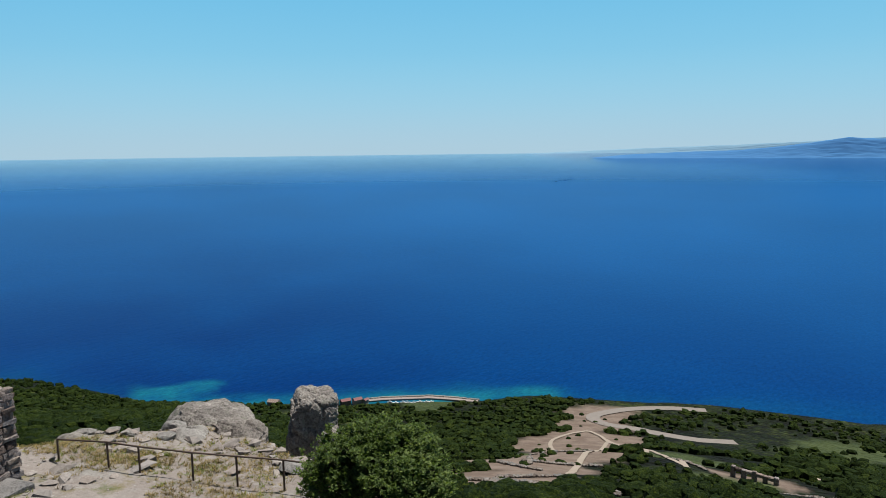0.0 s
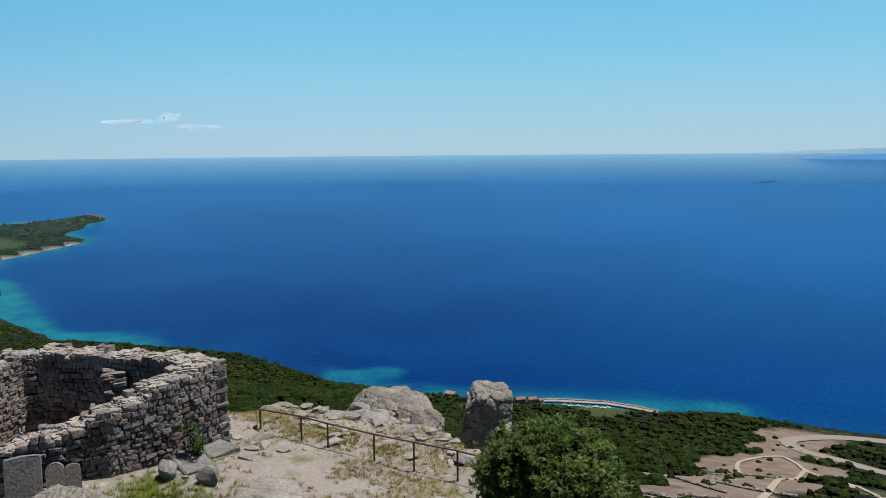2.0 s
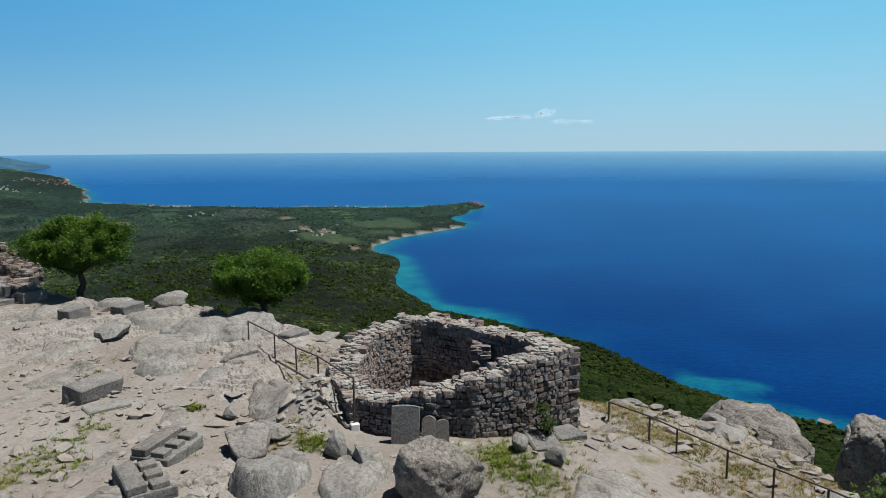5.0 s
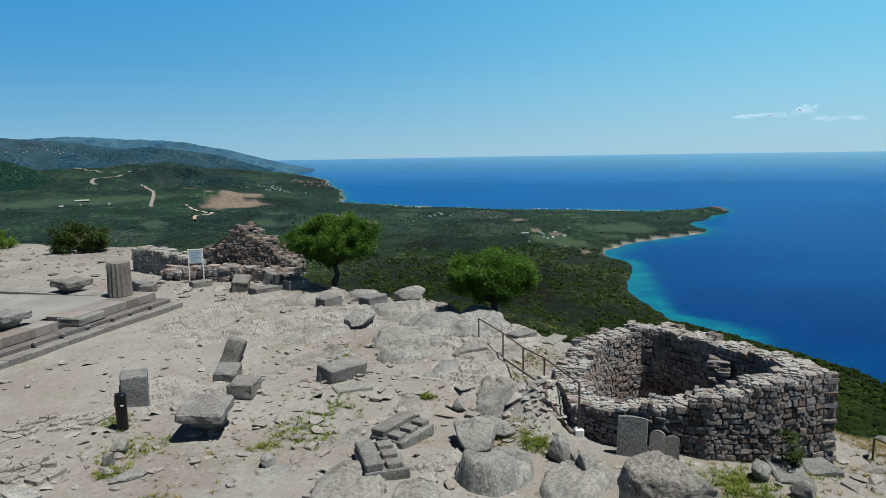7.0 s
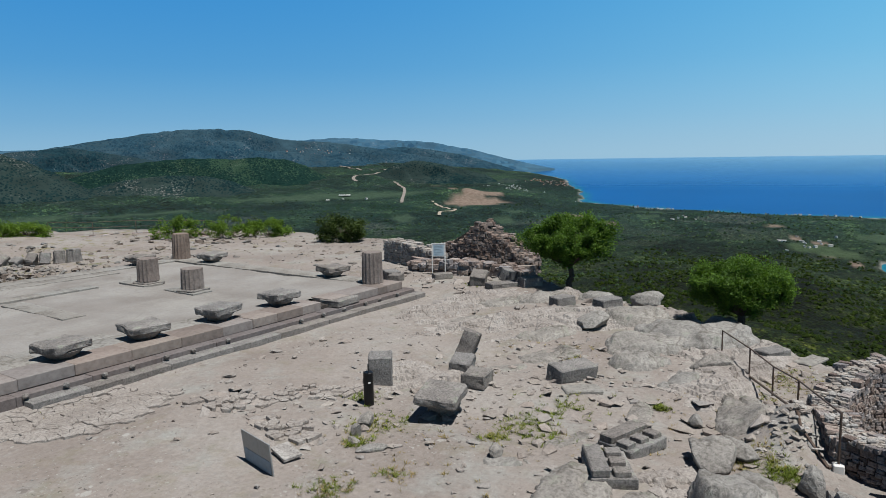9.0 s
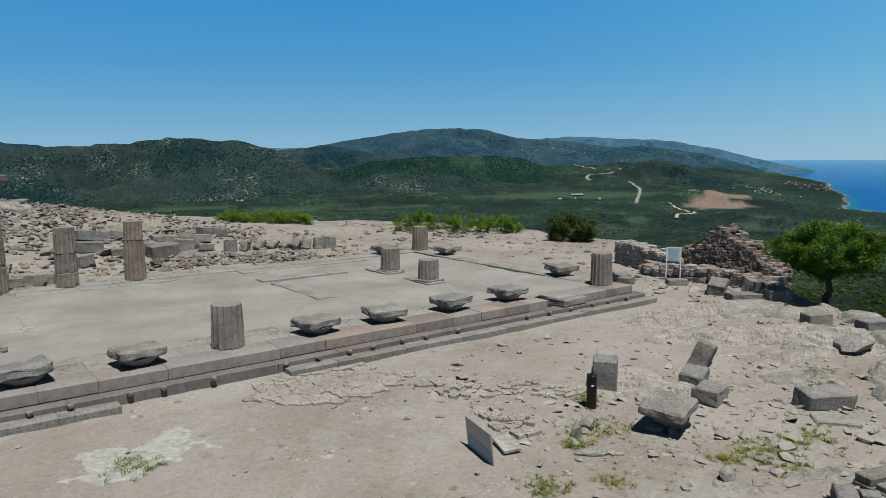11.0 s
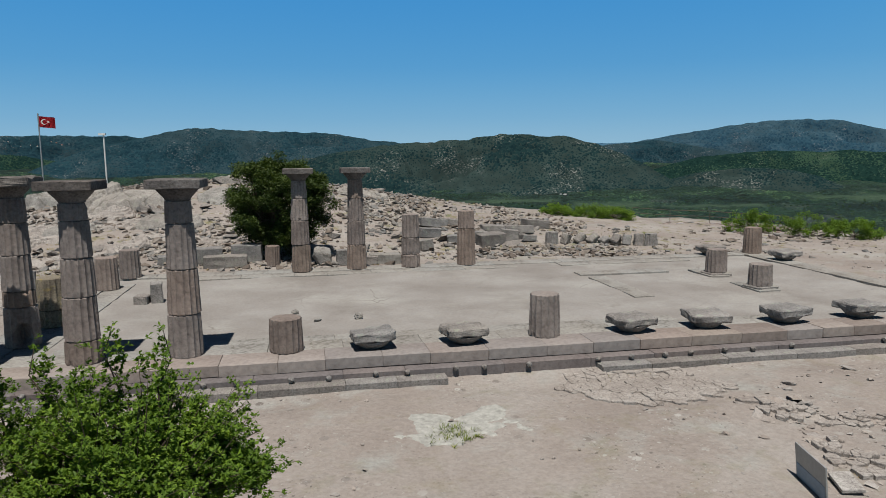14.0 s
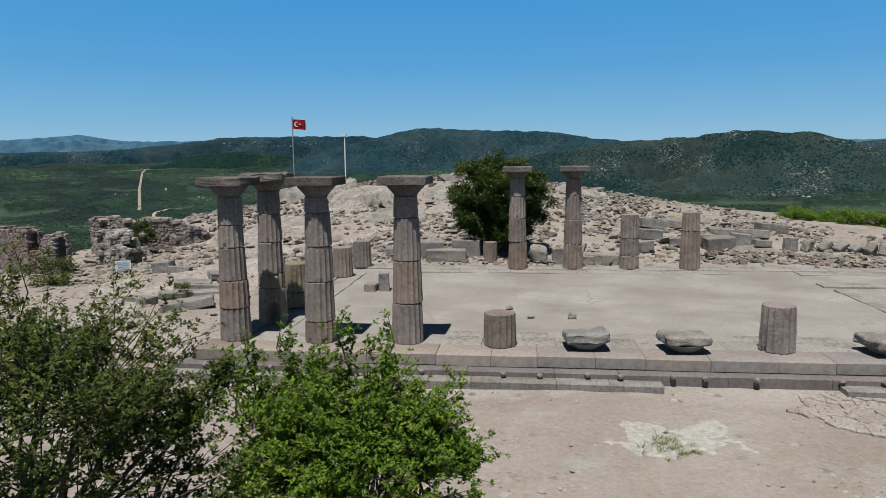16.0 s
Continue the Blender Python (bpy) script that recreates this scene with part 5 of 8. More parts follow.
def plaque(x, y, yaw, w, h, lean, seed, round_top):
    bm = bmesh.new()
    outline = [(-w / 2, 0), (w / 2, 0)]
    for q in range(13):
        a = math.pi * q / 12
        outline.append((math.cos(a) * w / 2, h - w / 2 * round_top + math.sin(a) * w / 2 * round_top))
    front = [bm.verts.new((px, -0.05, pz)) for px, pz in outline]
    back = [bm.verts.new((px, 0.05, pz)) for px, pz in outline]
    bm.faces.new(front)
    bm.faces.new(back[::-1])
    for k in range(len(outline)):
        j = (k + 1) % len(outline)
        bm.faces.new((front[j], front[k], back[k], back[j]))
    rough_up(bm, 0.012, 0.2, seed)
    loose("stone_slab", bm, ANDESITE, pose(x, y, ground_z(x, y) - 0.05, lean, 0, yaw), "smooth grey round-topped slab leaning on the wall", "stone slab")


plaque(22.02, -19.15, -100, 0.58, 0.84, -8, 1, 0.12)
plaque(21.98, -19.64, -95, 0.30, 0.58, -10, 2, 0.9)
plaque(21.98, -19.93, -92, 0.27, 0.50, -10, 3, 0.8)


# ---- loose blocks and rocks ----
def stone_block(x, y, sx, sy, sz, turn=0, seed=0, lean=0, side=0, label="grey weathered squared stone block lying on the dusty ground", material=None, worn=0.03, z=None, bevel=0.03, name="stone_block", sink=0.04):
    return loose(name, block_bm(sx, sy, sz, bevel, worn, seed, 2), material or ANDESITE,
                 pose(x, y, (ground_z(x, y) if z is None else z) - sink, lean, side, turn), label, "stone block", "scattered ancient blocks")


def rock(x, y, sx, sy, sz, turn=0, seed=0, sharp=0.2, level=3, label="grey lichen-spotted rock set in the dusty ground", z=None, material=None, name="rock", sink=0.2):
    return loose(name, boulder_bm(sx, sy, sz, seed, level, sharp, sink), material or BOULDER, pose(x, y, ground_z(x, y) if z is None else z, 0, 0, turn), label, "rock", smooth=level > 3)


def outcrop(x, y, sx, sy, h, turn=0, seed=0, label="smooth cracked outcrop of grey bedrock", layer=0.2, peak=(0.0, 0.0), lift=0.0, material=None, top=None, flat=0.66):
    """A hump of living rock rising from the ground: layered, cut by joints, its foot below the soil."""
    na, nb = int(np.clip(sx / 0.045, 30, 90)), int(np.clip(sy / 0.045, 24, 80))
    U, V = np.meshgrid(np.linspace(-1.15, 1.15, na), np.linspace(-1.15, 1.15, nb), indexing="ij")
    X, Y = U * sx / 2, V * sy / 2
    s7 = seed * 7.3
    d = (np.abs(U) ** 2.6 + np.abs(V) ** 2.6) ** (1 / 2.6) + 0.16 * fbm(X + s7, Y - s7, 0.9, 4, seed)
    body = sstep(1.0, flat, d) * (1 - 0.35 * np.clip(np.hypot(U - peak[0], V - peak[1]), 0, 1.6) / 1.6)
    L = h * body * (1 + 0.22 * fbm(X + s7, Y + s7, sx * 0.45, 3, seed + 2))
    q = L / layer + 0.35 * fbm(X - s7, Y, 1.3, 2, seed + 4)
    stepped = (np.floor(q) + sstep(0.5, 0.78, q - np.floor(q))) * layer
    Z = 0.3 * L + 0.7 * stepped
    for k, gap in ((0, 1.15), (1, 0.8)):
        a = 0.5 + k * 1.35 + seed
        run = (X * math.cos(a) + Y * math.sin(a)) / gap + 0.45 * fbm(X + s7, Y, 1.2, 3, seed + 6 + k)
        Z = Z - 0.13 * sstep(0.06, 0.0, np.abs(run - np.floor(run) - 0.5)) * sstep(-0.1, 0.25, fbm(X, Y + s7, 1.0, 2, seed + 8 + k))
    Z = Z + 0.03 * fbm(X, Y + s7, 0.35, 4, seed + 9) - 0.30 * sstep(0.82, 1.12, d) + lift
    c, s_ = math.cos(radians(turn)), math.sin(radians(turn))
    base = land(x + X * c - Y * s_, y + X * s_ + Y * c)[0] - ground_z(x, y)
    ob = sheet("rock_outcrop", X, Y, Z + base - 0.04, False, material or BOULDER)
    if top is not None:
        low = top - ground_z(x, y) - float(Z.max()) + 0.04
        for v in ob.data.vertices:
            v.co.z += low
    ob.matrix_basis = pose(x, y, ground_z(x, y), 0, 0, turn)
    return tagged(ob, label, "rock")


stone_block(21.95, -7.45, 0.78, 0.62, 0.78, 38, 1, label="upright rough grey stone block with a pitted face")
stone_block(25.3, -7.9, 0.75, 0.5, 0.8, 25, 2, 22, 12, "tilted grey stone block propped on a smaller one")
stone_block(23.9, -8.75, 0.85, 0.6, 0.4, 20, 3, 4, -6)
stone_block(22.95, -9.85, 0.78, 0.62, 0.38, 12, 4)
stone_block(25.05, -11.5, 1.35, 0.6, 0.5, -22, 5, 10, 3, "long reddish-grey block with tooled sides")
stone_block(24.2, -12.2, 0.95, 0.5, 0.12, -50, 6, 4, 0, "pale flat stone slab beside a block", PALE)
stone_block(17.14, -9.0, 0.64, 0.38, 0.07, -109, 7, 4, 3, "pale flat stone slab on small stones", COPING, 0.008, bevel=0.01, z=ground_z(17.14, -9.0) + 0.10)

# a capital turned upside down on its drum
mush = thing("upturned_capital", pose(20.75, -10.2, ground_z(20.75, -10.2) - 0.05, 3, -4, 30), "broad Doric capital set on a broken block", "capital")
part("abacus", block_bm(1.12, 0.98, 0.24, 0.06, 0.035, 61, 4), ANDESITE, mush).matrix_basis = pose(-0.12, 0, 0.46, 0, 0, -12)
part("echinus", ring_bm([(0.30, 0.22), (0.33, 0.27), (0.38, 0.34), (0.46, 0.42), (0.48, 0.47)], 40, 0, 0, 0.03, 5, 0.15), ANDESITE, mush)
part("broken_block", boulder_bm(0.95, 0.66, 0.36, 17, 3, 0.5, 0.05), ANDESITE, mush).matrix_basis = pose(0.16, -0.12, -0.02)


def triglyph_block(x, y, turn, seed, n):
    ob = thing("carved_block", pose(x, y, ground_z(x, y) - 0.04, 0, 0, turn), "carved grey frieze block with sunk square panels", "carved block", "scattered ancient blocks")
    part("body", block_bm(1.18, 0.84, 0.24, 0.02, 0.02, seed, 3), ANDESITE, ob)
    part("raised_band", block_bm(1.15, 0.34, 0.17, 0.025, 0.015, seed + 1, 2), ANDESITE, ob).matrix_basis = pose(0, 0.23, 0.23)
    for k in range(n):
        part("raised_panel", block_bm(0.26, 0.30, 0.11, 0.015, 0.01, seed + 2 + k, 1), ANDESITE, ob).matrix_basis = pose(-0.42 + k * 0.42, -0.16, 0.23)


triglyph_block(21.55, -14.45, -18, 71, 3)
triglyph_block(19.95, -14.55, 32, 75, 3)
rock(21.6, -16.0, 1.35, 1.0, 0.46, 20, 21, 0.35, 4, "round grey boulder with a hollow on top")
rock(22.35, -16.35, 0.9, 0.7, 0.32, 60, 321, 0.6, 4)
outcrop(20.4, -16.75, 2.0, 1.4, 0.50, -30, 22, "smooth hump of grey bedrock", 0.3)
outcrop(18.9, -14.3, 2.3, 1.4, 0.22, 15, 23, "pale flat shelf of bedrock in the dusty ground", 0.12)
outcrop(18.75, -15.6, 1.7, 0.9, 0.20, 10, 24, "smooth low hump of grey bedrock", 0.2)
outcrop(20.5, -18.15, 2.2, 1.3, 0.34, -25, 25, "smooth hump of grey bedrock", 0.2)
rock(21.5, -17.75, 0.62, 0.5, 0.55, 35, 26, 0.6, label="sharp upright grey stone by the fence")
loose("rock", boulder_bm(1.62, 1.62, 1.08, 27, 5, 0.0, 0.2, 3), CLIFF, pose(19.93, -19.72, ground_z(19.93, -19.72), 0, 0, 20), "large rounded grey boulder before the stone building", "rock", smooth=True)
rock(20.9, -18.4, 0.6, 0.5, 0.45, 0, 28, 0.6)
rock(21.2, -18.15, 0.4, 0.3, 0.3, 40, 29, 0.6)
rock(19.43, -12.43, 0.45, 0.32, 0.26, 30, 30, 0.5)
rock(23.85, -15.1, 0.42, 0.34, 0.26, 10, 31, 0.5)
rock(19.27, -9.26, 0.46, 0.36, 0.30, 20, 32, 0.6)
rock(18.75, -9.4, 0.34, 0.24, 0.28, 50, 33, 0.6)
rock(18.4, -9.6, 0.42, 0.2, 0.10, 70, 34, 0.6)
rock(18.35, -10.2, 0.75, 0.3, 0.12, -40, 35, 0.6)
rock(29.9, -10.1, 1.3, 0.9, 0.55, -25, 36, 0.3, label="low dark grey rock at the plateau edge")
stone_block(32.8, -9.5, 1.05, 0.6, 0.5, -20, 37)
rock(34.8, -10.4, 1.5, 1.0, 0.6, -20, 38, 0.15, 4)
stone_block(32.7, -7.7, 0.9, 0.6, 0.42, -25, 39)
rock(28.0, -14.5, 1.45, 0.85, 0.42, -35, 40, 0.7, 4, label="flat-topped slab of rock above the steps")
outcrop(30.5, -13.3, 4.2, 2.8, 0.58, -52, 41, "broad smooth cracked outcrop of grey bedrock", 0.3, (0.3, -0.2))
outcrop(28.8, -12.3, 3.0, 1.7, 0.42, -42, 42)
outcrop(31.6, -11.0, 3.2, 2.0, 0.42, -45, 43)
outcrop(27.3, -12.6, 2.2, 1.0, 0.36, -40, 46, "low hump of grey bedrock")
rock(30.2, -15.6, 1.2, 0.6, 0.18, 0, 44, 0.5)
outcrop(24.9, -15.9, 3.0, 1.2, 0.30, 6, 45, "long pale slab of bedrock in the slope", 0.14)
stone_block(35.2, -5.0, 0.95, 0.6, 0.42, -30, 50)
stone_block(35.9, -3.4, 0.6, 0.5, 0.55, -10, 51, 14, 10)
stone_block(36.9, -2.2, 0.65, 0.5, 0.35, 20, 52)
stone_block(34.6, -4.2, 0.95, 0.5, 0.25, -35, 53)
stone_block(34.6, -2.7, 1.2, 0.7, 0.55, 25, 54, 6, -8)
stone_block(33.9, -3.9, 0.7, 0.5, 0.3, 60, 55)
stone_block(33.2, 0.9, 0.85, 0.55, 0.38, 20, 56)
stone_block(33.8, 1.7, 0.7, 0.6, 0.45, -20, 57, 8, 0)
stone_block(34.8, -0.6, 0.9, 0.5, 0.3, -35, 58)
stone_block(22.6, -22.55, 1.15, 0.7, 0.18, 20, 59, 0, 3, "grey flat slab at the foot of the stone building")
stone_block(21.9, -22.0, 1.0, 0.6, 0.16, 8, 60, 0, -4, "grey flat slab at the foot of the stone building")
rock(20.9, -22.1, 0.5, 0.36, 0.34, 30, 61, 0.6)
rock(21.5, -21.5, 0.42, 0.36, 0.32, 10, 62, 0.4)
outcrop(19.6, -22.7, 2.4, 1.4, 0.16, -30, 63, "low worn shelf of bedrock in the path", 0.1)
# the cliff-edge rocks
rock(25.4, -26.5, 0.9, 0.6, 0.30, 20, 64, 0.5)
loose("rock", split_rock_bm(2.0, 2.4, 1.32, 65, (((-0.1, -0.5, 0.86), 0.56), ((-0.6, 0.1, 0.8), 0.66), ((-0.1, 0.75, 0.66), 0.68)), 5, 0.075, 1.1), CLIFF, pose(24.65, -27.95, -2.85, 0, 0, -36), "large weathered whaleback boulder at the cliff edge", "rock")
loose("rock", split_rock_bm(1.2, 1.2, 1.35, 66, (((-0.2, -0.6, 0.77), 0.66), ((-0.7, 0.3, 0.64), 0.72)), 5, 0.06, 0.8), CLIFF, pose(23.30, -28.05, -2.95, 0, 0, -36), "weathered boulder below the larger one", "rock")
rock(24.4, -26.9, 0.75, 0.5, 0.35, 10, 67, 0.5)
rock(20.3, -27.5, 0.7, 0.6, 0.22, -20, 69, 0.5)
for k, (x, y, s) in enumerate(((25.6, -24.5, 0.5), (25.0, -25.0, 0.55), (25.2, -25.4, 0.5), (24.9, -25.6, 0.5), (24.9, -26.0, 0.45), (24.3, -25.7, 0.45), (23.6, -26.3, 0.5))):
    rock(x, y, s, s * 0.7, s * 0.3, k * 37, 80 + k, 0.7)
pillar = thing("rock_pillar", pose(23.62, -30.48, -5.4, 0, 0, -36), "tall split pillar of grey rock standing off the cliff", "rock")
part("lower_rock", split_rock_bm(1.3, 1.3, 3.0, 91, (((-0.7, 0.1, 0.7), 0.93),), 3, 0.08, 0.75), CLIFF, pillar)
part("upper_rock", split_rock_bm(1.2, 1.18, 1.0, 103, (((-0.1, 0.85, 0.5), 0.74), ((-0.6, -0.3, 0.75), 0.80), ((-0.5, 0.6, -0.6), 0.82)), 3, 0.07, 0.6), CLIFF, pillar).matrix_basis = pose(-0.02, -0.04, 2.90, 0, 3, 4)

stone_block(30.01, -15.66, 0.95, 0.55, 0.3, -30, 61, label="flat grey block beside the oak tree")
stone_block(30.24, -16.67, 1.1, 0.5, 0.1, -20, 62, label="pale flat slab on the slope below the oak", material=PALE)
# humps of bedrock on the knoll behind the temple
for k, (x, y, sx, sy, h, t) in enumerate(((-3.6, 31.8, 6.0, 3.0, 1.0, 10), (-0.5, 27.0, 4.2, 2.4, 0.65, -8), (-6.4, 33.5, 4.0, 3.0, 1.3, 20), (-10.0, 36.0, 5.0, 3.0, 1.3, -5), (2.6, 33.0, 5.0, 2.6, 0.8, 5), (-6.0, 26.4, 3.4, 2.0, 0.6, 12), (3.4, 38.5, 5.5, 3.0, 0.9, -10), (12.5, 37.0, 5.0, 2.4, 0.5, 4))):
    outcrop(x, y, sx, sy, h, t, 270 + k, "rounded hump of grey bedrock on the rubble knoll", 0.28)
# shelves of bedrock west of the temple
for k, (x, y, sx, sy, h, t) in enumerate(((-5.6, 3.4, 3.0, 1.4, 0.22, 25), (-8.0, 4.6, 3.4, 1.6, 0.25, 20), (-4.2, 8.2, 2.2, 1.1, 0.25, 30), (-9.0, 9.4, 3.2, 1.6, 0.3, 15), (-7.0, 15.2, 3.6, 1.8, 0.35, 10), (-11.2, 12.4, 2.6, 1.4, 0.3, 35), (-3.6, 15.0, 2.4, 1.2, 0.25, 5), (-6.8, 19.5, 4.0, 2.0, 0.45, 12))):
    outcrop(x, y, sx, sy, h, t, 290 + k, "flat shelf of pale bedrock west of the temple", 0.12, material=LEDGE)
# flush shelves of bedrock showing through the dust
rs = random.Random(19)
def shelves(rows):
    for x, y, sx, sy, h, t in rows:
        outcrop(x, y, sx, sy, h, t, rs.randrange(200, 260), "flush worn shelf of grey bedrock in the dust", 0.09)


shelves(((26.4, -10.2, 2.4, 1.0, 0.16, -30), (28.4, -9.2, 2.8, 1.1, 0.18, -35), (29.6, -7.4, 2.6, 1.2, 0.2, -30), (31.2, -8.6, 2.2, 1.2, 0.3, -40), (26.6, -14.0, 1.8, 0.9, 0.16, -20), (23.6, -13.9, 1.5, 0.7, 0.12, 10), (21.2, -13.3, 1.6, 0.5, 0.1, -20), (19.3, -12.7, 1.3, 0.5, 0.1, -60), (28.9, -5.8, 2.4, 0.9, 0.14, -25)))
shelves(((31.8, -5.4, 2.4, 1.2, 0.22, -30), (33.2, -6.6, 2.6, 1.2, 0.3, -35), (24.6, -9.6, 1.9, 0.7, 0.1, -30), (25.2, -26.6, 2.0, 1.2, 0.24, -40), (25.4, -24.9, 1.8, 1.0, 0.22, -30), (23.6, -26.9, 1.6, 0.9, 0.16, -35), (34.6, -8.4, 2.2, 1.4, 0.4, -35)))

# broken ledges of bedrock through the dust
def bedrock(x0, x1, y0, y1, label, seed, where, height=0.12, up=0.0):
    """Stepped, cracked ledges that break through the ground where the mask allows."""
    X, Y = np.meshgrid(np.arange(x0, x1, 0.07), np.arange(y0, y1, 0.07), indexing="ij")
    across, along = X * 0.52 + Y * 0.85, X * 0.85 - Y * 0.52
    rise = fbm(across, along * 0.45, 1.5, 5, seed) + 0.35 * fbm(X, Y, 5, 2, seed + 1)
    split = fbm(X, Y, 0.8, 4, seed + 2)
    q = rise * 3.2 + 0.25 * split + up
    ledge = (np.floor(q) + sstep(0.86, 0.98, q - np.floor(q))) * height
    crack = sstep(0.05, 0.0, np.abs(split)) * 0.05 + 0.03 * np.abs(fbm(X, Y, 0.3, 3, seed + 3))
    mask = where(X, Y) * sstep(x0 + 0.2, x0 + 1.6, X) * sstep(x1 - 0.2, x1 - 1.6, X) * sstep(y0 + 0.2, y0 + 1.6, Y) * sstep(y1 - 0.2, y1 - 1.6, Y)
    Z = land(X, Y)[0] + 0.02 + np.where(ledge > 0, ledge * 0.75, ledge) - crack - 0.45 * (1 - mask)
    return tagged(sheet("bedrock", X, Y, Z, False, LEDGE, (), False), label, "bedrock", kind="structure")


bedrock(18.6, 36.4, -17.2, 1.4, "low broken ledges of bedrock showing through dust", 301, lambda X, Y: sstep(0.62 * (X - 19) - 7.0, 0.62 * (X - 19) - 9.5, Y))
bedrock(-13.5, -2.4, 0.5, 17.0, "flat shelves of bedrock west of the temple", 321, lambda X, Y: sstep(-2.6, -3.6, X), 0.12, -0.1)
bedrock(-14.0, 10.0, 17.5, 36.0, "broken bedrock of the knoll behind the temple", 331, lambda X, Y: 1.0 + 0 * X, 0.16, -0.2)

# ---- blocks behind the temple ----
rn = random.Random(77)
for x, y, sx, sy, sz, t in ((18.9, 22.0, 1.6, 1.0, 0.75, 8), (20.4, 23.3, 1.1, 0.9, 0.8, -15), (18.2, 24.2, 1.9, 1.2, 0.55, 5), (20.2, 26.5, 1.5, 1.0, 0.5, -5),
                            (22.2, 27.2, 2.0, 1.1, 0.5, -4), (24.0, 29.0, 1.8, 1.1, 0.6, 10), (16.2, 27.4, 1.9, 1.0, 0.6, 12), (17.6, 28.6, 1.5, 0.9, 0.5, 0),
                            (15.4, 24.4, 1.5, 0.9, 0.6, 20), (14.6, 20.8, 0.9, 0.7, 0.6, 35), (21.8, 23.9, 1.0, 0.8, 0.4, 10), (16.9, 22.6, 1.1, 0.8, 0.6, -12)):
    stone_block(x, y, sx, sy, sz, t, x, rn.uniform(-6, 6), rn.uniform(-8, 8), "tumbled grey temple block on the rubble slope")
for k in range(9):
    x, y = 23.3 + k * 0.72, 23.4 - k * 0.26
    lean = (0, 18, 52, 60, 72, 48, 24, 10, 2)[k]
    loose("column_drum" if k in (0, 8) else "stone_block", (ring_bm([(0.42, 0), (0.44, 0.03), (0.4, 0.75), (0.38, 0.78)], 48, 16, 0.06, 0.02, k, 0.1) if k in (0, 8) else block_bm(0.40 + 0.05 * (k % 3), 0.55, 0.62 + 0.06 * (k % 4), 0.05, 0.06, k, 2)),
          ANDESITE, pose(x, y, ground_z(x, y) - 0.05 + 0.1 * (lean > 30), lean * 0.4, lean, 25 + 7 * k), "grey broken stone in a row of leaning blocks", "stone block", "row of leaning blocks")
rock(8.75, 17.0, 1.15, 0.8, 1.0, 10, 111, 0.5, label="pale lichened upright stone behind the columns")
stone_block(9.75, 16.9, 0.75, 0.6, 0.8, 3, 112)
stone_block(10.6, 16.9, 0.6, 0.6, 0.7, 8, 113)
stone_block(11.9, 17.2, 1.6, 0.7, 0.55, 3, 114, label="long pale stone block on the rubble", material=PALE)
stone_block(11.1, 16.9, 0.8, 0.5, 0.45, 0, 124)
stone_block(3.9, 17.0, 2.1, 0.8, 0.6, 4, 115, label="carved grey cornice block behind the columns")
stone_block(3.0, 17.9, 1.3, 0.9, 0.85, 12, 116)
stone_block(4.9, 17.9, 1.5, 0.7, 0.95, -4, 117)
stone_block(1.9, 17.2, 1.2, 0.7, 0.5, 0, 118)
stone_block(1.2, 18.2, 1.4, 0.8, 0.5, 6, 119)
loose("column_drum", ring_bm([(0.36, 0), (0.38, 0.03), (0.36, 1.0), (0.34, 1.03)], 48, 16, 0.06, 0.02, 3, 0.1), COLUMN, pose(6.2, 17.0, ground_z(6.2, 17.0) - 0.03), "short column drum standing in the bush's shade", "column drum")
stone_block(2.45, 7.9, 0.42, 0.42, 0.78, 10, 120, z=-0.03, label="grey block with dowel holes standing on the floor")
stone_block(1.95, 7.8, 0.5, 0.5, 0.34, -5, 121, z=-0.03, label="low grey block standing on the floor")
rock(9.55, 3.6, 0.3, 0.25, 0.22, 0, 122, 0.5, z=-0.03)
rock(7.5, 4.9, 0.3, 0.22, 0.12, 0, 123, 0.5, z=-0.03)
rock(8.2, 3.5, 0.25, 0.2, 0.08, 40, 125, 0.5, z=-0.03)
stone_block(27.4, -0.95, 1.3, 0.9, 0.26, 4, 126, z=-0.27, label="weathered broken step block", sink=0.0)
# west side
for x, y, sx, sy, sz, t, seed in ((-5.0, 6.4, 1.9, 1.0, 0.36, 25, 131), (-7.5, 7.2, 1.15, 0.8, 0.4, -10, 132), (-6.4, 9.2, 2.4, 0.9, 0.22, 35, 133), (-5.9, 10.4, 2.1, 0.8, 0.25, 30, 134),
                                  (-7.2, 11.2, 1.6, 0.7, 0.3, 20, 135), (-6.2, 12.8, 1.8, 0.9, 0.3, 40, 136), (-3.4, 11.5, 1.0, 0.6, 1.3, 15, 137), (-9.6, 14.6, 1.1, 0.7, 0.4, 10, 138), (-10.8, 15.3, 1.0, 0.7, 0.6, 0, 139)):
    stone_block(x, y, sx, sy, sz, t, seed, rn.uniform(-7, 7), rn.uniform(-7, 7), "grey fallen slab on the rubble west of the temple")


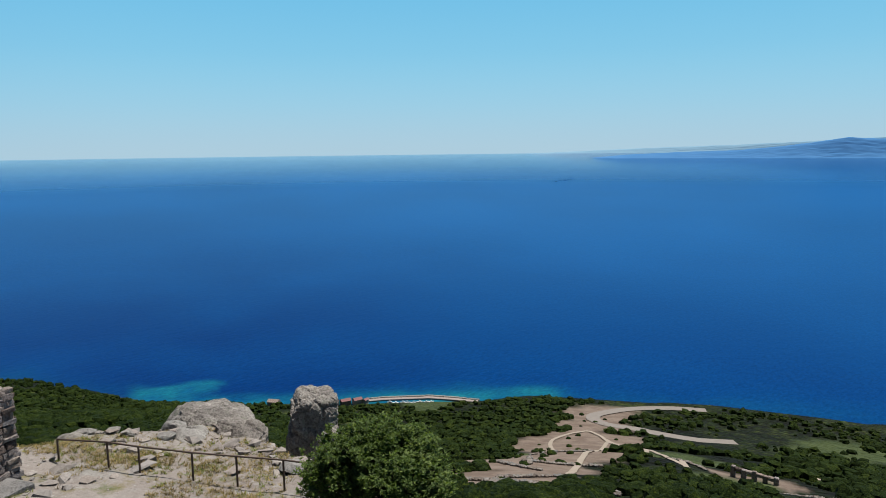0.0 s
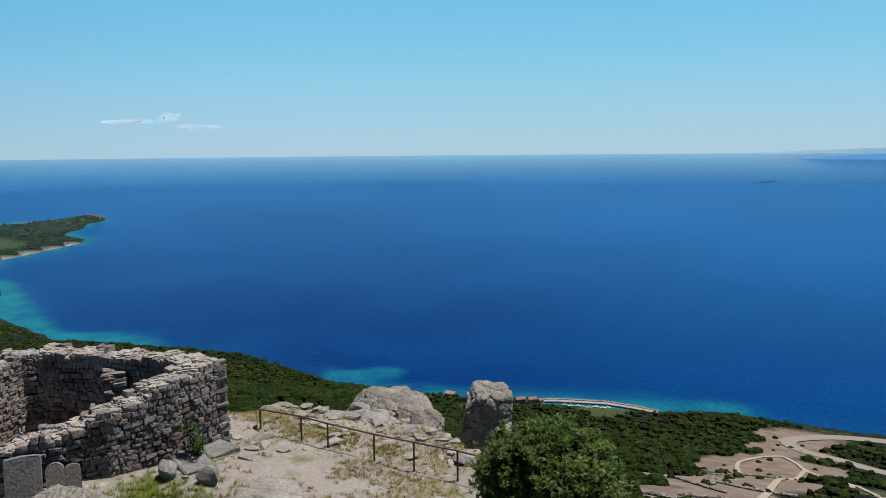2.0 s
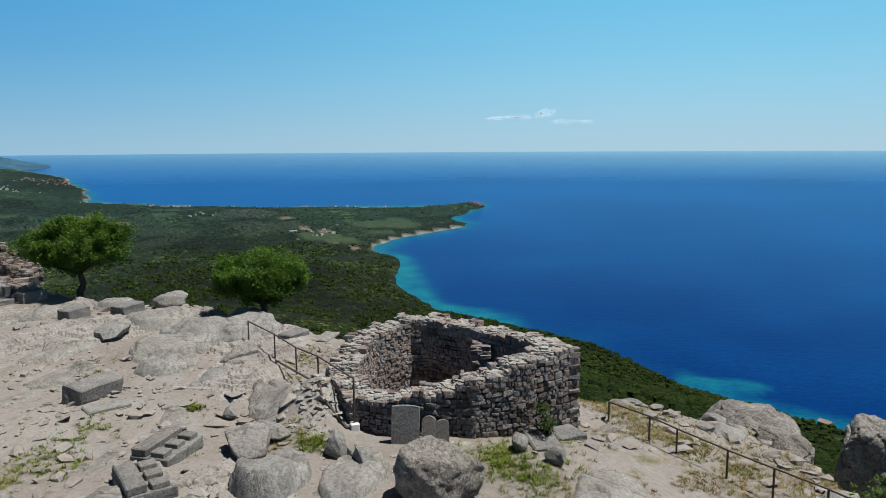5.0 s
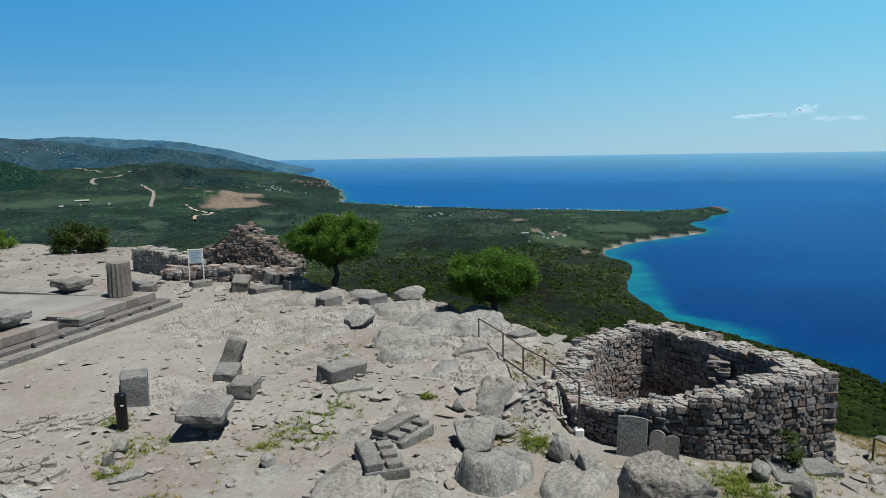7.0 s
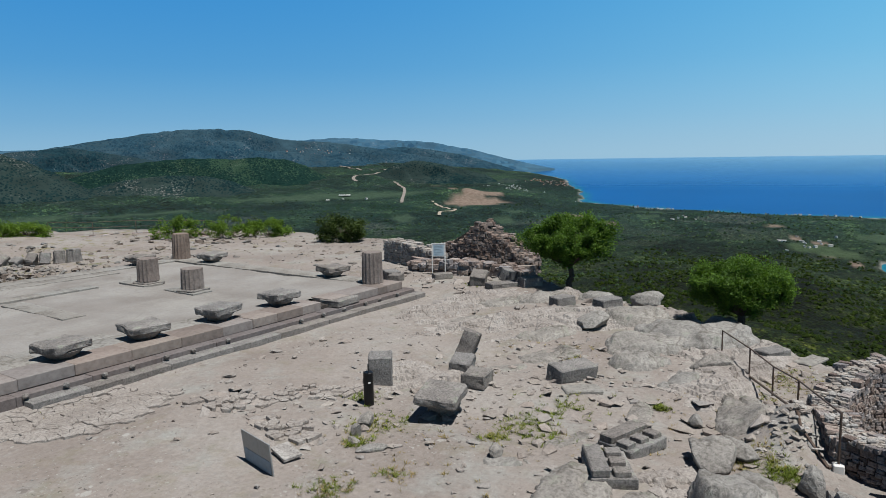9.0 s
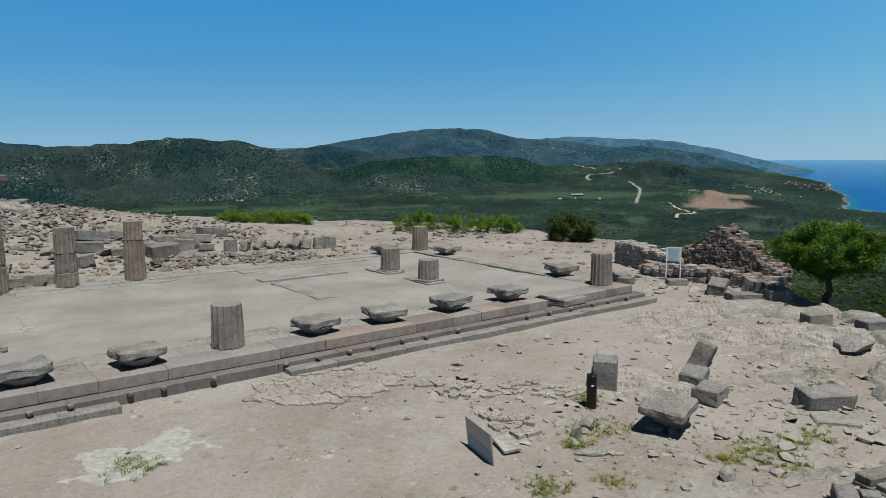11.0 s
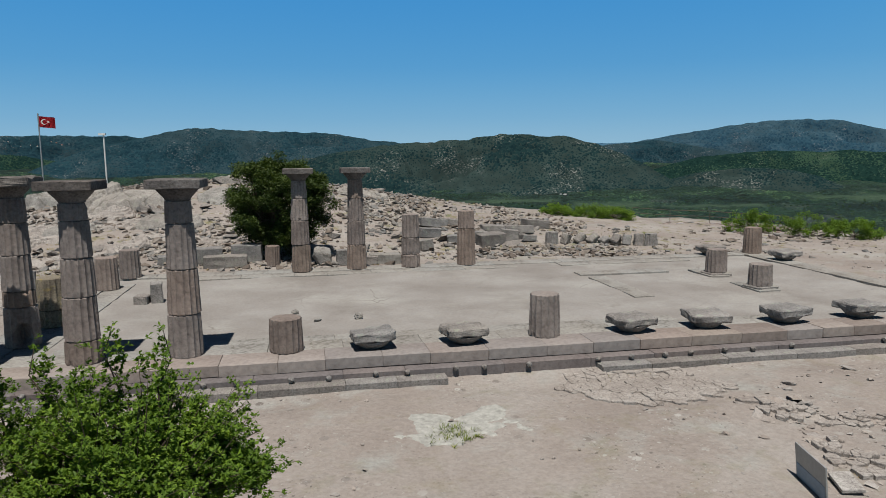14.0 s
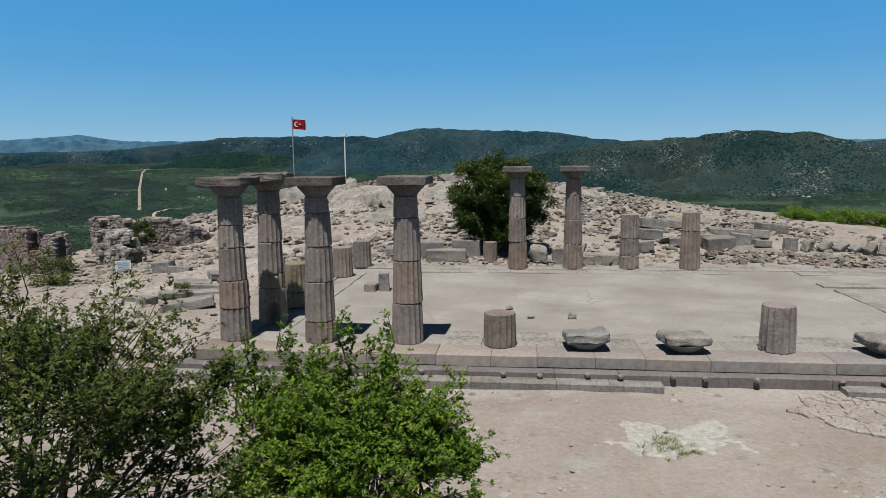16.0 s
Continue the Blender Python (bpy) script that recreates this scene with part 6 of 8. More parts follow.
# ---- ruined walls ----
def ruin(name, label, path, tops, z0, thick, seed, size=(0.34, 0.2), material=None):
    ob = thing(name, Matrix(), label, "ruined wall")
    r = random.Random(seed)
    length = [0.0]
    for a, b in zip(path, path[1:]):
        length.append(length[-1] + math.hypot(b[0] - a[0], b[1] - a[1]))
    top = lambda s: float(np.interp(s, np.linspace(0, length[-1], len(tops)), tops)) + 0.07 * math.sin(s * 6)
    rows = masonry(path, top, lambda s: z0, r, size, 0.3)
    back = []
    for k, p in enumerate(path):
        a, b = Vector(path[max(0, k - 1)]), Vector(path[min(len(path) - 1, k + 1)])
        e = (b - a).normalized()
        back.append((p[0] - e.y * thick, p[1] + e.x * thick))
    rows += masonry(back[::-1], lambda s: top(length[-1] - s), lambda s: z0, r, size, 0.3)
    n = int(length[-1] * 16)
    for q in range(n):
        s, d = r.uniform(0, length[-1]), r.random()
        k = max(0, min(len(path) - 2, int(np.searchsorted(length, s)) - 1))
        w = (s - length[k]) / max(1e-6, length[k + 1] - length[k])
        x = (path[k][0] * (1 - w) + path[k + 1][0] * w) * (1 - d) + (back[k][0] * (1 - w) + back[k + 1][0] * w) * d
        y = (path[k][1] * (1 - w) + path[k + 1][1] * w) * (1 - d) + (back[k][1] * (1 - w) + back[k + 1][1] * w) * d
        z = r.uniform(0.2, 1.0) * top(s)
        g = r.uniform(0.2, 0.45) * min(1.0, size[0] / 0.3)
        rows.append((x, y, z0 + z, r.uniform(0, 3), g * 1.2, g, g * 0.6))
        rows.append((x, y, z0 + top(s) - 0.05, r.uniform(0, 3), g * 1.3, g * 1.1, g * 0.5))
    as_stuff(rows, "stones", ob, "", r, material)
    bm = bmesh.new()
    quad = []
    for k, (p, q) in enumerate(zip(path, back)):
        h = max(0.1, top(length[k]) - 0.15)
        c = Vector(((p[0] + q[0]) / 2, (p[1] + q[1]) / 2))
        p2, q2 = Vector(p).lerp(c, 0.3), Vector(q).lerp(c, 0.3)
        quad.append([bm.verts.new((*p2, z0 - 0.3)), bm.verts.new((*p2, z0 + h)), bm.verts.new((*q2, z0 + h)), bm.verts.new((*q2, z0 - 0.3))])
    for a, b in zip(quad, quad[1:]):
        for q in range(4):
            bm.faces.new((a[q], b[q], b[(q + 1) % 4], a[(q + 1) % 4]))
    bm.faces.new(quad[0])
    bm.faces.new(quad[-1][::-1])
    bmesh.ops.recalc_face_normals(bm, faces=bm.faces[:])
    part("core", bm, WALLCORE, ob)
    return ob


ruin("ruined_wall", "low ruined rubble wall behind the signboard", [(38.2, 5.6), (37.2, 2.6), (36.9, 0.8)], [1.1, 1.15, 1.0, 0.9], -0.5, 0.9, 3, (0.22, 0.115), COPING)
ruin("ruined_wall", "heap of ruined brown masonry with a broken peak", [(37.2, 1.0), (37.3, -1.0), (37.7, -3.6)], [1.3, 1.4, 1.6, 2.6, 2.0, 1.7, 1.1, 0.7], -0.5, 1.7, 4, (0.2, 0.105), BROWNWALL)
ruin("ruined_wall", "low courses of large stones below the ruined masonry", [(36.0, 2.2), (36.0, -0.6), (36.8, -4.2)], [0.4, 0.55, 0.65, 0.6, 0.3], -0.5, 0.8, 5, (0.7, 0.28))
ruin("ruined_wall", "ruined grey stone wall at the summit's western edge", [(-22.6, 17.6), (-20.2, 16.2), (-18.9, 15.9)], [2.3, 2.5, 2.3, 2.5, 2.4], -0.95, 0.9, 6, (0.17, 0.09), BROWNWALL)
ruin("ruined_wall", "ruined stone pier at the summit's western edge", [(-17.6, 15.3), (-16.9, 15.2)], [1.9, 2.2, 2.1], -0.9, 1.1, 7, (0.24, 0.085))
ruin("ruined_wall", "low curved cross wall between the ruined piers", [(-18.9, 16.0), (-17.6, 15.6)], [1.2, 1.0, 1.3], -0.9, 0.7, 61, (0.2, 0.10), BROWNWALL)
ruin("ruined_wall", "long ruined stone wall in layered courses", [(-19.4, 22.4), (-17.2, 22.6), (-14.2, 24.2), (-12.6, 25.4)], [2.2, 2.3, 2.0, 2.2, 2.0, 1.5, 0.8], -0.75, 0.9, 8, (0.30, 0.095))
ruin("ruined_wall", "collapsed pale end of a ruined wall", [(-16.6, 18.4), (-14.6, 17.9)], [1.6, 2.1, 1.7, 0.9], -0.85, 1.6, 9, (0.34, 0.17), COPING)


ruin("ruined_wall", "low pale stone retaining wall at the summit's northern edge", [(43.0, 26.8), (43.3, 28.0), (39.6, 31.7), (36.6, 34.6)], [0.35, 0.42, 0.36, 0.25, 0.1], -0.75, 0.9, 62, (0.5, 0.2))


# ---- fences, signs and small fittings ----
def rail_fence(points, h, label, rails=(1.0,), group="", post_r=0.022, name="metal_fence"):
    z0 = ground_z(*points[0])
    ob = thing(name, pose(points[0][0], points[0][1], z0), label, "fence", group)
    tops = []
    for k, p in enumerate(points):
        z = ground_z(*p) - z0
        hh = h[k] if isinstance(h, (list, tuple)) else h
        d = Vector((p[0] - points[0][0], p[1] - points[0][1], z))
        part("post", rod_bm(d - Vector((0, 0, 0.1)), d + Vector((0, 0, hh)), post_r), RUST, ob)
        tops.append((d, hh))
    for lift in rails:
        for (a, ha), (b, hb) in zip(tops, tops[1:]):
            part("rail", rod_bm(a + Vector((0, 0, ha * lift)), b + Vector((0, 0, hb * lift)), post_r * 0.9), RUST, ob)
    return ob


rail_fence([(23.56, -23.94), (22.33, -24.47), (21.75, -24.85), (20.81, -25.5), (20.16, -26.1), (19.37, -26.67), (18.2, -27.4)],
           [0.46, 0.55, 0.56, 0.60, 0.64, 0.66, 0.7], "rusty brown tubular handrail beside the path")
rail_fence([(22.76, -18.05), (25.6, -16.95), (26.9, -16.2), (27.9, -15.45), (29.6, -14.35)], [1.14, 0.72, 0.78, 0.82, 0.80], "rusty brown tubular handrail beside the steps")
loose("concrete_footing", block_bm(0.2, 0.2, 0.2, 0.02, 0.006, 2, 0), WHITE, pose(22.76, -18.05, ground_z(22.76, -18.05) - 0.06, 0, 0, 12), "small white concrete footing of the handrail post", "footing")
rail_fence([(35.2, 36.6), (37.4, 34.2), (39.6, 31.9), (41.6, 29.9), (43.2, 28.2), (43.0, 26.6)], 0.95, "thin metal railing along the summit's edge", (1.0, 0.55), name="metal_railing")
rail_fence([(31.6, -16.6), (33.4, -13.4), (34.6, -12.2), (36.6, -9.4), (38.6, -6.6)], 0.95, "thin wire fence on iron posts at the edge", (1.0,), post_r=0.014, name="wire_fence")

bollard = thing("path_lamp", pose(20.35, -8.4, ground_z(20.35, -8.4) - 0.03), "black metal lamp post with a loop handle", "lamp post")
part("body", ring_bm([(0.12, 0), (0.12, 0.82), (0.105, 0.84)], 20), BLACK, bollard)
hoop = bmesh.new()
for k in range(12):
    a0, a1 = math.pi * k / 12, math.pi * (k + 1) / 12
    rod_bm((math.cos(a0) * 0.13, 0, 0.82 + math.sin(a0) * 0.2), (math.cos(a1) * 0.13, 0, 0.82 + math.sin(a1) * 0.2), 0.014, 6, hoop)
part("handle", hoop, BLACK, bollard).matrix_basis = pose(0, 0, 0, 0, 0, 40)
part("nameplate", box_bm(0.06, 0.01, 0.03, pose(0, -0.122, 0.6)), WHITE, bollard).matrix_basis = pose(0, 0, 0, 0, 0, -40)

board = thing("information_board", pose(16.53, -8.92, ground_z(16.53, -8.92) - 0.04, 6, 0, -102.5), "weathered grey information board leaning on its edge", "information board")
part("panel", box_bm(1.08, 0.025, 0.66, pose(0, 0, 0.35)), GREYPANEL, board)
part("print_area", box_bm(1.00, 0.006, 0.26, pose(0, -0.016, 0.19)), BLUEGREY, board)


def signboard(x, y, turn, w, h, low, label, lines):
    ob = thing("signboard", pose(x, y, ground_z(x, y) - 0.05, 0, 0, turn), label, "signboard")
    for s in (-1, 1):
        part("post", box_bm(0.05, 0.05, h, pose(s * w / 2, 0, h / 2)), WHITE, ob)
    part("top_bar", box_bm(w + 0.05, 0.05, 0.05, pose(0, 0, h + 0.025)), WHITE, ob)
    panel = part("panel", box_bm(w - 0.06, 0.03, h - low, pose(0, 0, low + (h - low) / 2)), WHITE, ob)
    part("print_area", box_bm(w - 0.12, 0.006, (h - low) * 0.86, pose(0, -0.02, low + (h - low) / 2)), plain_mat("sign_blue", (0.46, 0.60, 0.70), 0.5), panel)
    for k in range(lines):
        wide = (w - 0.2) * (0.95 - 0.25 * (k % 3 == 2))
        part("text_bar", box_bm(wide, 0.004, 0.018, pose(-(w - 0.2 - wide) / 2, -0.026, h - 0.09 - k * (h - low - 0.14) / lines)), BLUEGREY, panel)
    return ob


signboard(35.6, 0.15, -55, 0.62, 1.55, 0.95, "white framed information sign on two posts", 6)
signboard(-10.75, 11.5, 30, 0.62, 1.30, 0.92, "white framed warning sign on two posts", 3)

edging = thing("metal_edging", Matrix(), "dark iron bars edging the worn steps", "edging")
EDGE = [(27.99, -15.40), (23.66, -17.20), (23.35, -17.30), (22.68, -17.89), (23.02, -18.19)]
for a, b in zip(EDGE, EDGE[1:]):
    part("bar", rod_bm((*a, ground_z(*a) + 0.03), (*b, ground_z(*b) + 0.03), 0.03, 6), RUST, edging)

# flag and lamp masts on the far rocks
flag = thing("flagpole", pose(-16.0, 52.2, ground_z(-16.0, 52.2) - 0.2), "tall thin flagpole flying a red flag", "flagpole")
part("pole", rod_bm((0, 0, 0), (0, 0, 11.2), 0.06), GREYPANEL, flag)
fb = bmesh.new()
cols = []
for k in range(13):
    u = k / 12
    cols.append([fb.verts.new((u * 1.35, 0.12 * math.sin(u * 7) * u, 9.95 + v * 1.0 - 0.12 * u)) for v in (0, 0.5, 1)])
for a, b in zip(cols, cols[1:]):
    for q in range(2):
        fb.faces.new((a[q], b[q], b[q + 1], a[q + 1]))
bmesh.ops.solidify(fb, geom=fb.faces[:], thickness=0.012)
cloth = part("flag_cloth", fb, REDCLOTH, flag, "red flag with a white crescent and star")
crescent = bmesh.new()
arc = np.linspace(0.72, 2 * math.pi - 0.72, 24)
for d in (-0.17, -0.15):
    rim_ = [(crescent.verts.new((0.46 + 0.25 * math.cos(a), d, 10.42 + 0.25 * math.sin(a))), crescent.verts.new((0.52 + 0.195 * math.cos(a), d, 10.42 + 0.195 * math.sin(a)))) for a in arc]
    for (p, q), (p2, q2) in zip(rim_, rim_[1:]):
        crescent.faces.new((p, q, q2, p2))
    mid_ = crescent.verts.new((0.80, d, 10.42))
    tips = [crescent.verts.new((0.80 + r_ * math.cos(a), d, 10.42 + r_ * math.sin(a))) for r_, a in ((0.13 if k % 2 == 0 else 0.055, math.pi + k * math.pi / 5) for k in range(10))]
    for k in range(10):
        crescent.faces.new((mid_, tips[k], tips[(k + 1) % 10]))
part("emblem", crescent, WHITE, cloth)
flag.matrix_basis = flag.matrix_basis @ pose(0, 0, 0, 0, 0, 14)
mast = thing("lamp_mast", pose(-8.9, 46.0, ground_z(-8.9, 46.0) - 0.2), "tall white mast with a lamp on top", "lamp mast")
part("pole", rod_bm((0, 0, 0), (0, 0, 5.3), 0.06), WHITE, mast)
part("lamp_head", box_bm(0.55, 0.3, 0.16, pose(-0.1, 0, 5.32)), WHITE, mast)

# ---- trees and bushes ----
def leaf_shape(bend=0.25, wide=0.45):
    v = np.array([(0, 0, 0), (wide * 0.5, 0.5, bend * 0.3), (0, 1, 0), (-wide * 0.5, 0.5, bend * 0.3)])
    return v, np.array([(0, 1, 2), (0, 2, 3)])


LEAVES = [leaf_shape(0.25, 0.55), leaf_shape(-0.4, 0.7), leaf_shape(0.6, 0.45)]


def limb(bm, a, b, r0, r1, rnd, bends=4):
    p, prev = Vector(a), r0
    for k in range(1, bends + 1):
        u = k / bends
        q = Vector(a).lerp(Vector(b), u)
        if k < bends:
            q += Vector([rnd.uniform(-1, 1) for _ in range(3)]) * (Vector(b) - Vector(a)).length * 0.07
        r = r0 + (r1 - r0) * u
        m = Matrix.Translation((p + q) / 2) @ (q - p).to_track_quat("Z", "Y").to_matrix().to_4x4()
        bmesh.ops.create_cone(bm, cap_ends=True, segments=5, radius1=prev, radius2=r, depth=(q - p).length * 1.04, matrix=m)
        p, prev = q, r


def tree(name, label, x, y, z, trunk_h, crown_z, radii, material, leaves, leaf, seed, clumps=60, spread=0.28, spikes=(), trunk_r=0.1, category="tree", lean=(0, 0)):
    rnd = random.Random(seed)
    g = np.random.default_rng(seed)
    ob = thing(name, pose(x, y, z), label, category)
    bm = bmesh.new()
    fork = Vector((lean[0] * 0.4, lean[1] * 0.4, trunk_h))
    limb(bm, (0, 0, -0.2), fork, trunk_r, trunk_r * 0.75, rnd, 4)
    centre = Vector((lean[0], lean[1], crown_z))
    spots = []
    while len(spots) < clumps:
        d = Vector([rnd.gauss(0, 1) for _ in range(3)]).normalized()
        q = d * (0.35 + 0.65 * rnd.random() ** 0.45)
        lump = 1 + 0.30 * noise.noise(d * 1.8 + Vector((seed, 0, 0)))
        q *= lump
        spots.append(centre + Vector((q.x * radii[0], q.y * radii[1], q.z * radii[2])))
    sizes = [rnd.uniform(0.7, 1.3) * spread for _ in spots]
    for s in spots[::2]:
        limb(bm, fork if rnd.random() < 0.6 else fork.lerp(centre, 0.6), s, trunk_r * rnd.uniform(0.22, 0.42), 0.008, rnd, 3)
    for dx, dy, top, w in spikes:
        base = centre + Vector((dx, dy, radii[2] * 0.4))
        tip = Vector((centre.x + dx * 1.1, centre.y + dy * 1.1, top))
        limb(bm, fork, base, 0.04, 0.025, rnd, 3)
        limb(bm, base, tip, 0.025, 0.006, rnd, 4)
        for k in range(22):
            u = (k / 21) ** 1.2
            spots.append(base.lerp(tip, u) + Vector((rnd.uniform(-1, 1), rnd.uniform(-1, 1), 0)) * w * (2.2 - 1.9 * u))
            sizes.append(spread * rnd.uniform(0.45, 0.95) * (1.0 - 0.5 * u))
    part("trunk", bm, BARK, ob)
    spots, sizes = np.array([tuple(s) for s in spots]), np.array(sizes)
    k = g.integers(0, len(spots), leaves)
    d = g.normal(size=(leaves, 3))
    d /= np.linalg.norm(d, axis=1)[:, None]
    p = spots[k] + d * (sizes[k] * g.random(leaves) ** 0.5)[:, None] * np.array([1, 1, 0.85])
    s = leaf * g.uniform(0.6, 1.3, leaves)
    m = placements(p[:, 0], p[:, 1], p[:, 2], g.uniform(0, 6.28, leaves), s, s, s, g.uniform(-0.6, 1.1, leaves), g.uniform(-0.6, 0.6, leaves))
    merged("crown", LEAVES, g.integers(0, 3, leaves), m, material, "", "", parent=ob)
    return ob


def on_ground(f, name, label, x, y, *rest, **more):
    return f(name, label, x, y, ground_z(x, y), *rest, **more)


def shoot_tree(name, label, x, y, z, trunk_h, crown_z, radii, material, shoots, per_shoot, leaf, seed, length=0.6, tuft=0.055, gaps=0.0, spikes=(), trunk_r=0.09, leaves=9, fall=0.35):
    """A young broadleaved tree: limbs, leafy shoots and rosettes of small leaves along them."""
    rnd = random.Random(seed)
    g = np.random.default_rng(seed)
    ob = thing(name, pose(x, y, z), label, "tree")
    bm = bmesh.new()
    fork, centre = Vector((0, 0, trunk_h)), Vector((0, 0, crown_z))
    limb(bm, (0, 0, -0.2), fork, trunk_r, trunk_r * 0.8, rnd, 4)
    boughs = []
    for k in range(16):
        a = 2.4 * k + rnd.uniform(-0.4, 0.4)
        e = rnd.uniform(-0.25, 1.2)
        tip = centre + Vector((math.cos(a) * math.cos(e) * radii[0], math.sin(a) * math.cos(e) * radii[1], math.sin(e) * radii[2])) * 0.72
        limb(bm, fork, tip, trunk_r * rnd.uniform(0.35, 0.55), 0.016, rnd, 4)
        boughs.append(tip)
    spots = []
    tv, tf = [], []

    def twig(a, b, r0, r1):
        """A three-sided twig."""
        way = (b - a).normalized()
        side = way.orthogonal().normalized()
        other = way.cross(side)
        n = len(tv)
        for p, r in ((a, r0), (b, r1)):
            for k in range(3):
                tv.append(tuple(p + (side * math.cos(2.094 * k) + other * math.sin(2.094 * k)) * r))
        for k in range(3):
            j = (k + 1) % 3
            tf.append((n + k, n + j, n + 3 + j, n + 3 + k))

    def shoot(a, b, n, thick):
        way = (b - a)
        bend = Vector((rnd.uniform(-1, 1), rnd.uniform(-1, 1), rnd.uniform(-0.3, 0.6))) * way.length * 0.16
        for q in range(n):
            u = (q + rnd.random()) / n
            p = a + way * u + bend * math.sin(u * 3.14)
            spots.append((p + Vector((rnd.gauss(0, 1), rnd.gauss(0, 1), rnd.gauss(0, 1))) * thick * (1.15 - 0.8 * u), 1.15 - 0.45 * u))
    for k in range(shoots):
        d = Vector([rnd.gauss(0, 1) for _ in range(3)]).normalized()
        if d.z < -0.35 and rnd.random() < 0.6:
            d.z = -d.z
        if gaps and noise.noise(d * 2.4 + Vector((seed, 0, 3))) < gaps - 0.5:
            continue
        lump = 1 + 0.34 * noise.noise(d * 2.0 + Vector((seed * 1.3, 0, 0)))
        q = d * (0.42 + 0.5 * rnd.random() ** 0.6) * lump
        a = centre + Vector((q.x * radii[0], q.y * radii[1], q.z * radii[2]))
        way = (Vector((d.x, d.y, d.z * 0.6 + fall)) + Vector([rnd.uniform(-0.5, 0.5) for _ in range(3)])).normalized()
        b = a + way * length * rnd.uniform(0.55, 1.25)
        near_bough = min(boughs, key=lambda t: (t - a).length)
        twig(near_bough.lerp(a, 0.15), a, 0.011, 0.007)
        twig(a, b, 0.007, 0.003)
        shoot(a, b, per_shoot, tuft * 1.5)
    for dx, dy, top, w in spikes:
        base, tip = centre + Vector((dx * 0.85, dy * 0.85, radii[2] * 0.35)), Vector((dx, dy, top))
        limb(bm, fork, base, 0.03, 0.018, rnd, 3)
        limb(bm, base, tip, 0.018, 0.004, rnd, 4)
        shoot(base, tip, 60, w * 0.55)
        for q in range(9):
            a = base.lerp(tip, 0.15 + 0.08 * q)
            b = a + Vector((rnd.uniform(-1, 1), rnd.uniform(-1, 1), rnd.uniform(0.2, 1.0))) * w * (1.25 - 0.1 * q)
            twig(a, b, 0.005, 0.002)
            shoot(a, b, 6, tuft)
    part("trunk", bm, BARK, ob)
    me = bpy.data.meshes.new("twigs")
    me.from_pydata(tv, [], tf)
    me.materials.append(BARK)
    tagged(new("twigs", me), kind="stuff").parent = ob
    pos = np.array([tuple(p) for p, _ in spots])
    big = np.array([q for _, q in spots])
    k = np.repeat(np.arange(len(pos)), leaves)
    n = len(k)
    yaw = g.uniform(0, 6.28, n)
    tilt = g.uniform(-0.35, 1.15, n)
    s = leaf * big[k] * g.uniform(0.65, 1.25, n)
    p = pos[k] + g.normal(size=(n, 3)) * tuft * 0.28
    merged("crown", LEAVES, g.integers(0, 3, n), placements(p[:, 0], p[:, 1], p[:, 2], yaw, s, s, s, tilt, g.uniform(-0.5, 0.5, n)), material, "", "", parent=ob)
    return ob


# the two trees beneath the hovering camera
on_ground(shoot_tree, "tree", "bright green young oak tree before the temple", 5.80, -10.75, 0.9, 1.85, (1.32, 1.25, 0.95), BRIGHTLEAF, 470, 12, 0.073, 5, 0.80, 0.055, 0.22,
          ((-0.92, 0.3, 3.70, 0.26), (-0.12, 0.5, 3.85, 0.24), (0.47, 0.4, 3.78, 0.24), (-1.36, 0.1, 3.6, 0.22), (1.20, 0.0, 2.6, 0.2), (1.62, -0.1, 2.1, 0.24), (1.55, 0.3, 1.7, 0.22), (0.85, 0.4, 2.9, 0.2), (-1.75, 0.3, 3.35, 0.26), (-0.6, 0.6, 3.3, 0.2)))
on_ground(shoot_tree, "tree", "dark green oak tree with open twiggy crown", 2.45, -12.6, 1.0, 2.45, (2.3, 1.8, 1.9), OLIVELEAF, 800, 11, 0.068, 9, 0.72, 0.065, 0.36,
          ((-0.3, 0.9, 5.0, 0.26), (0.9, 0.6, 4.2, 0.24), (1.6, 0.2, 3.7, 0.22), (-1.2, 0.8, 4.8, 0.26), (2.1, 0.4, 3.2, 0.24), (2.3, 0.8, 3.7, 0.2)), trunk_r=0.1)
# the small tree below the rim
on_ground(shoot_tree, "tree", "dense round wild fruit tree below the path", 17.0, -27.15, 0.6, 1.30, (1.30, 1.15, 0.92), DARKLEAF, 520, 11, 0.085, 13, 0.4, 0.06, 0.0, trunk_r=0.08, leaves=9)
# the trees beyond the eastern edge
tree("tree", "solitary green oak with a short dark trunk at the edge", 36.3, -6.4, -0.95, 1.3, 2.5, (1.95, 1.9, 1.05), TREELEAF, 44000, 0.095, 17, 190, 0.34, trunk_r=0.16)
tree("tree", "bright green oak growing beyond the bedrock outcrop", 32.9, -14.2, -1.75, 1.5, 2.55, (1.72, 1.6, 0.80), TREELEAF, 44000, 0.085, 21, 190, 0.32, trunk_r=0.17)
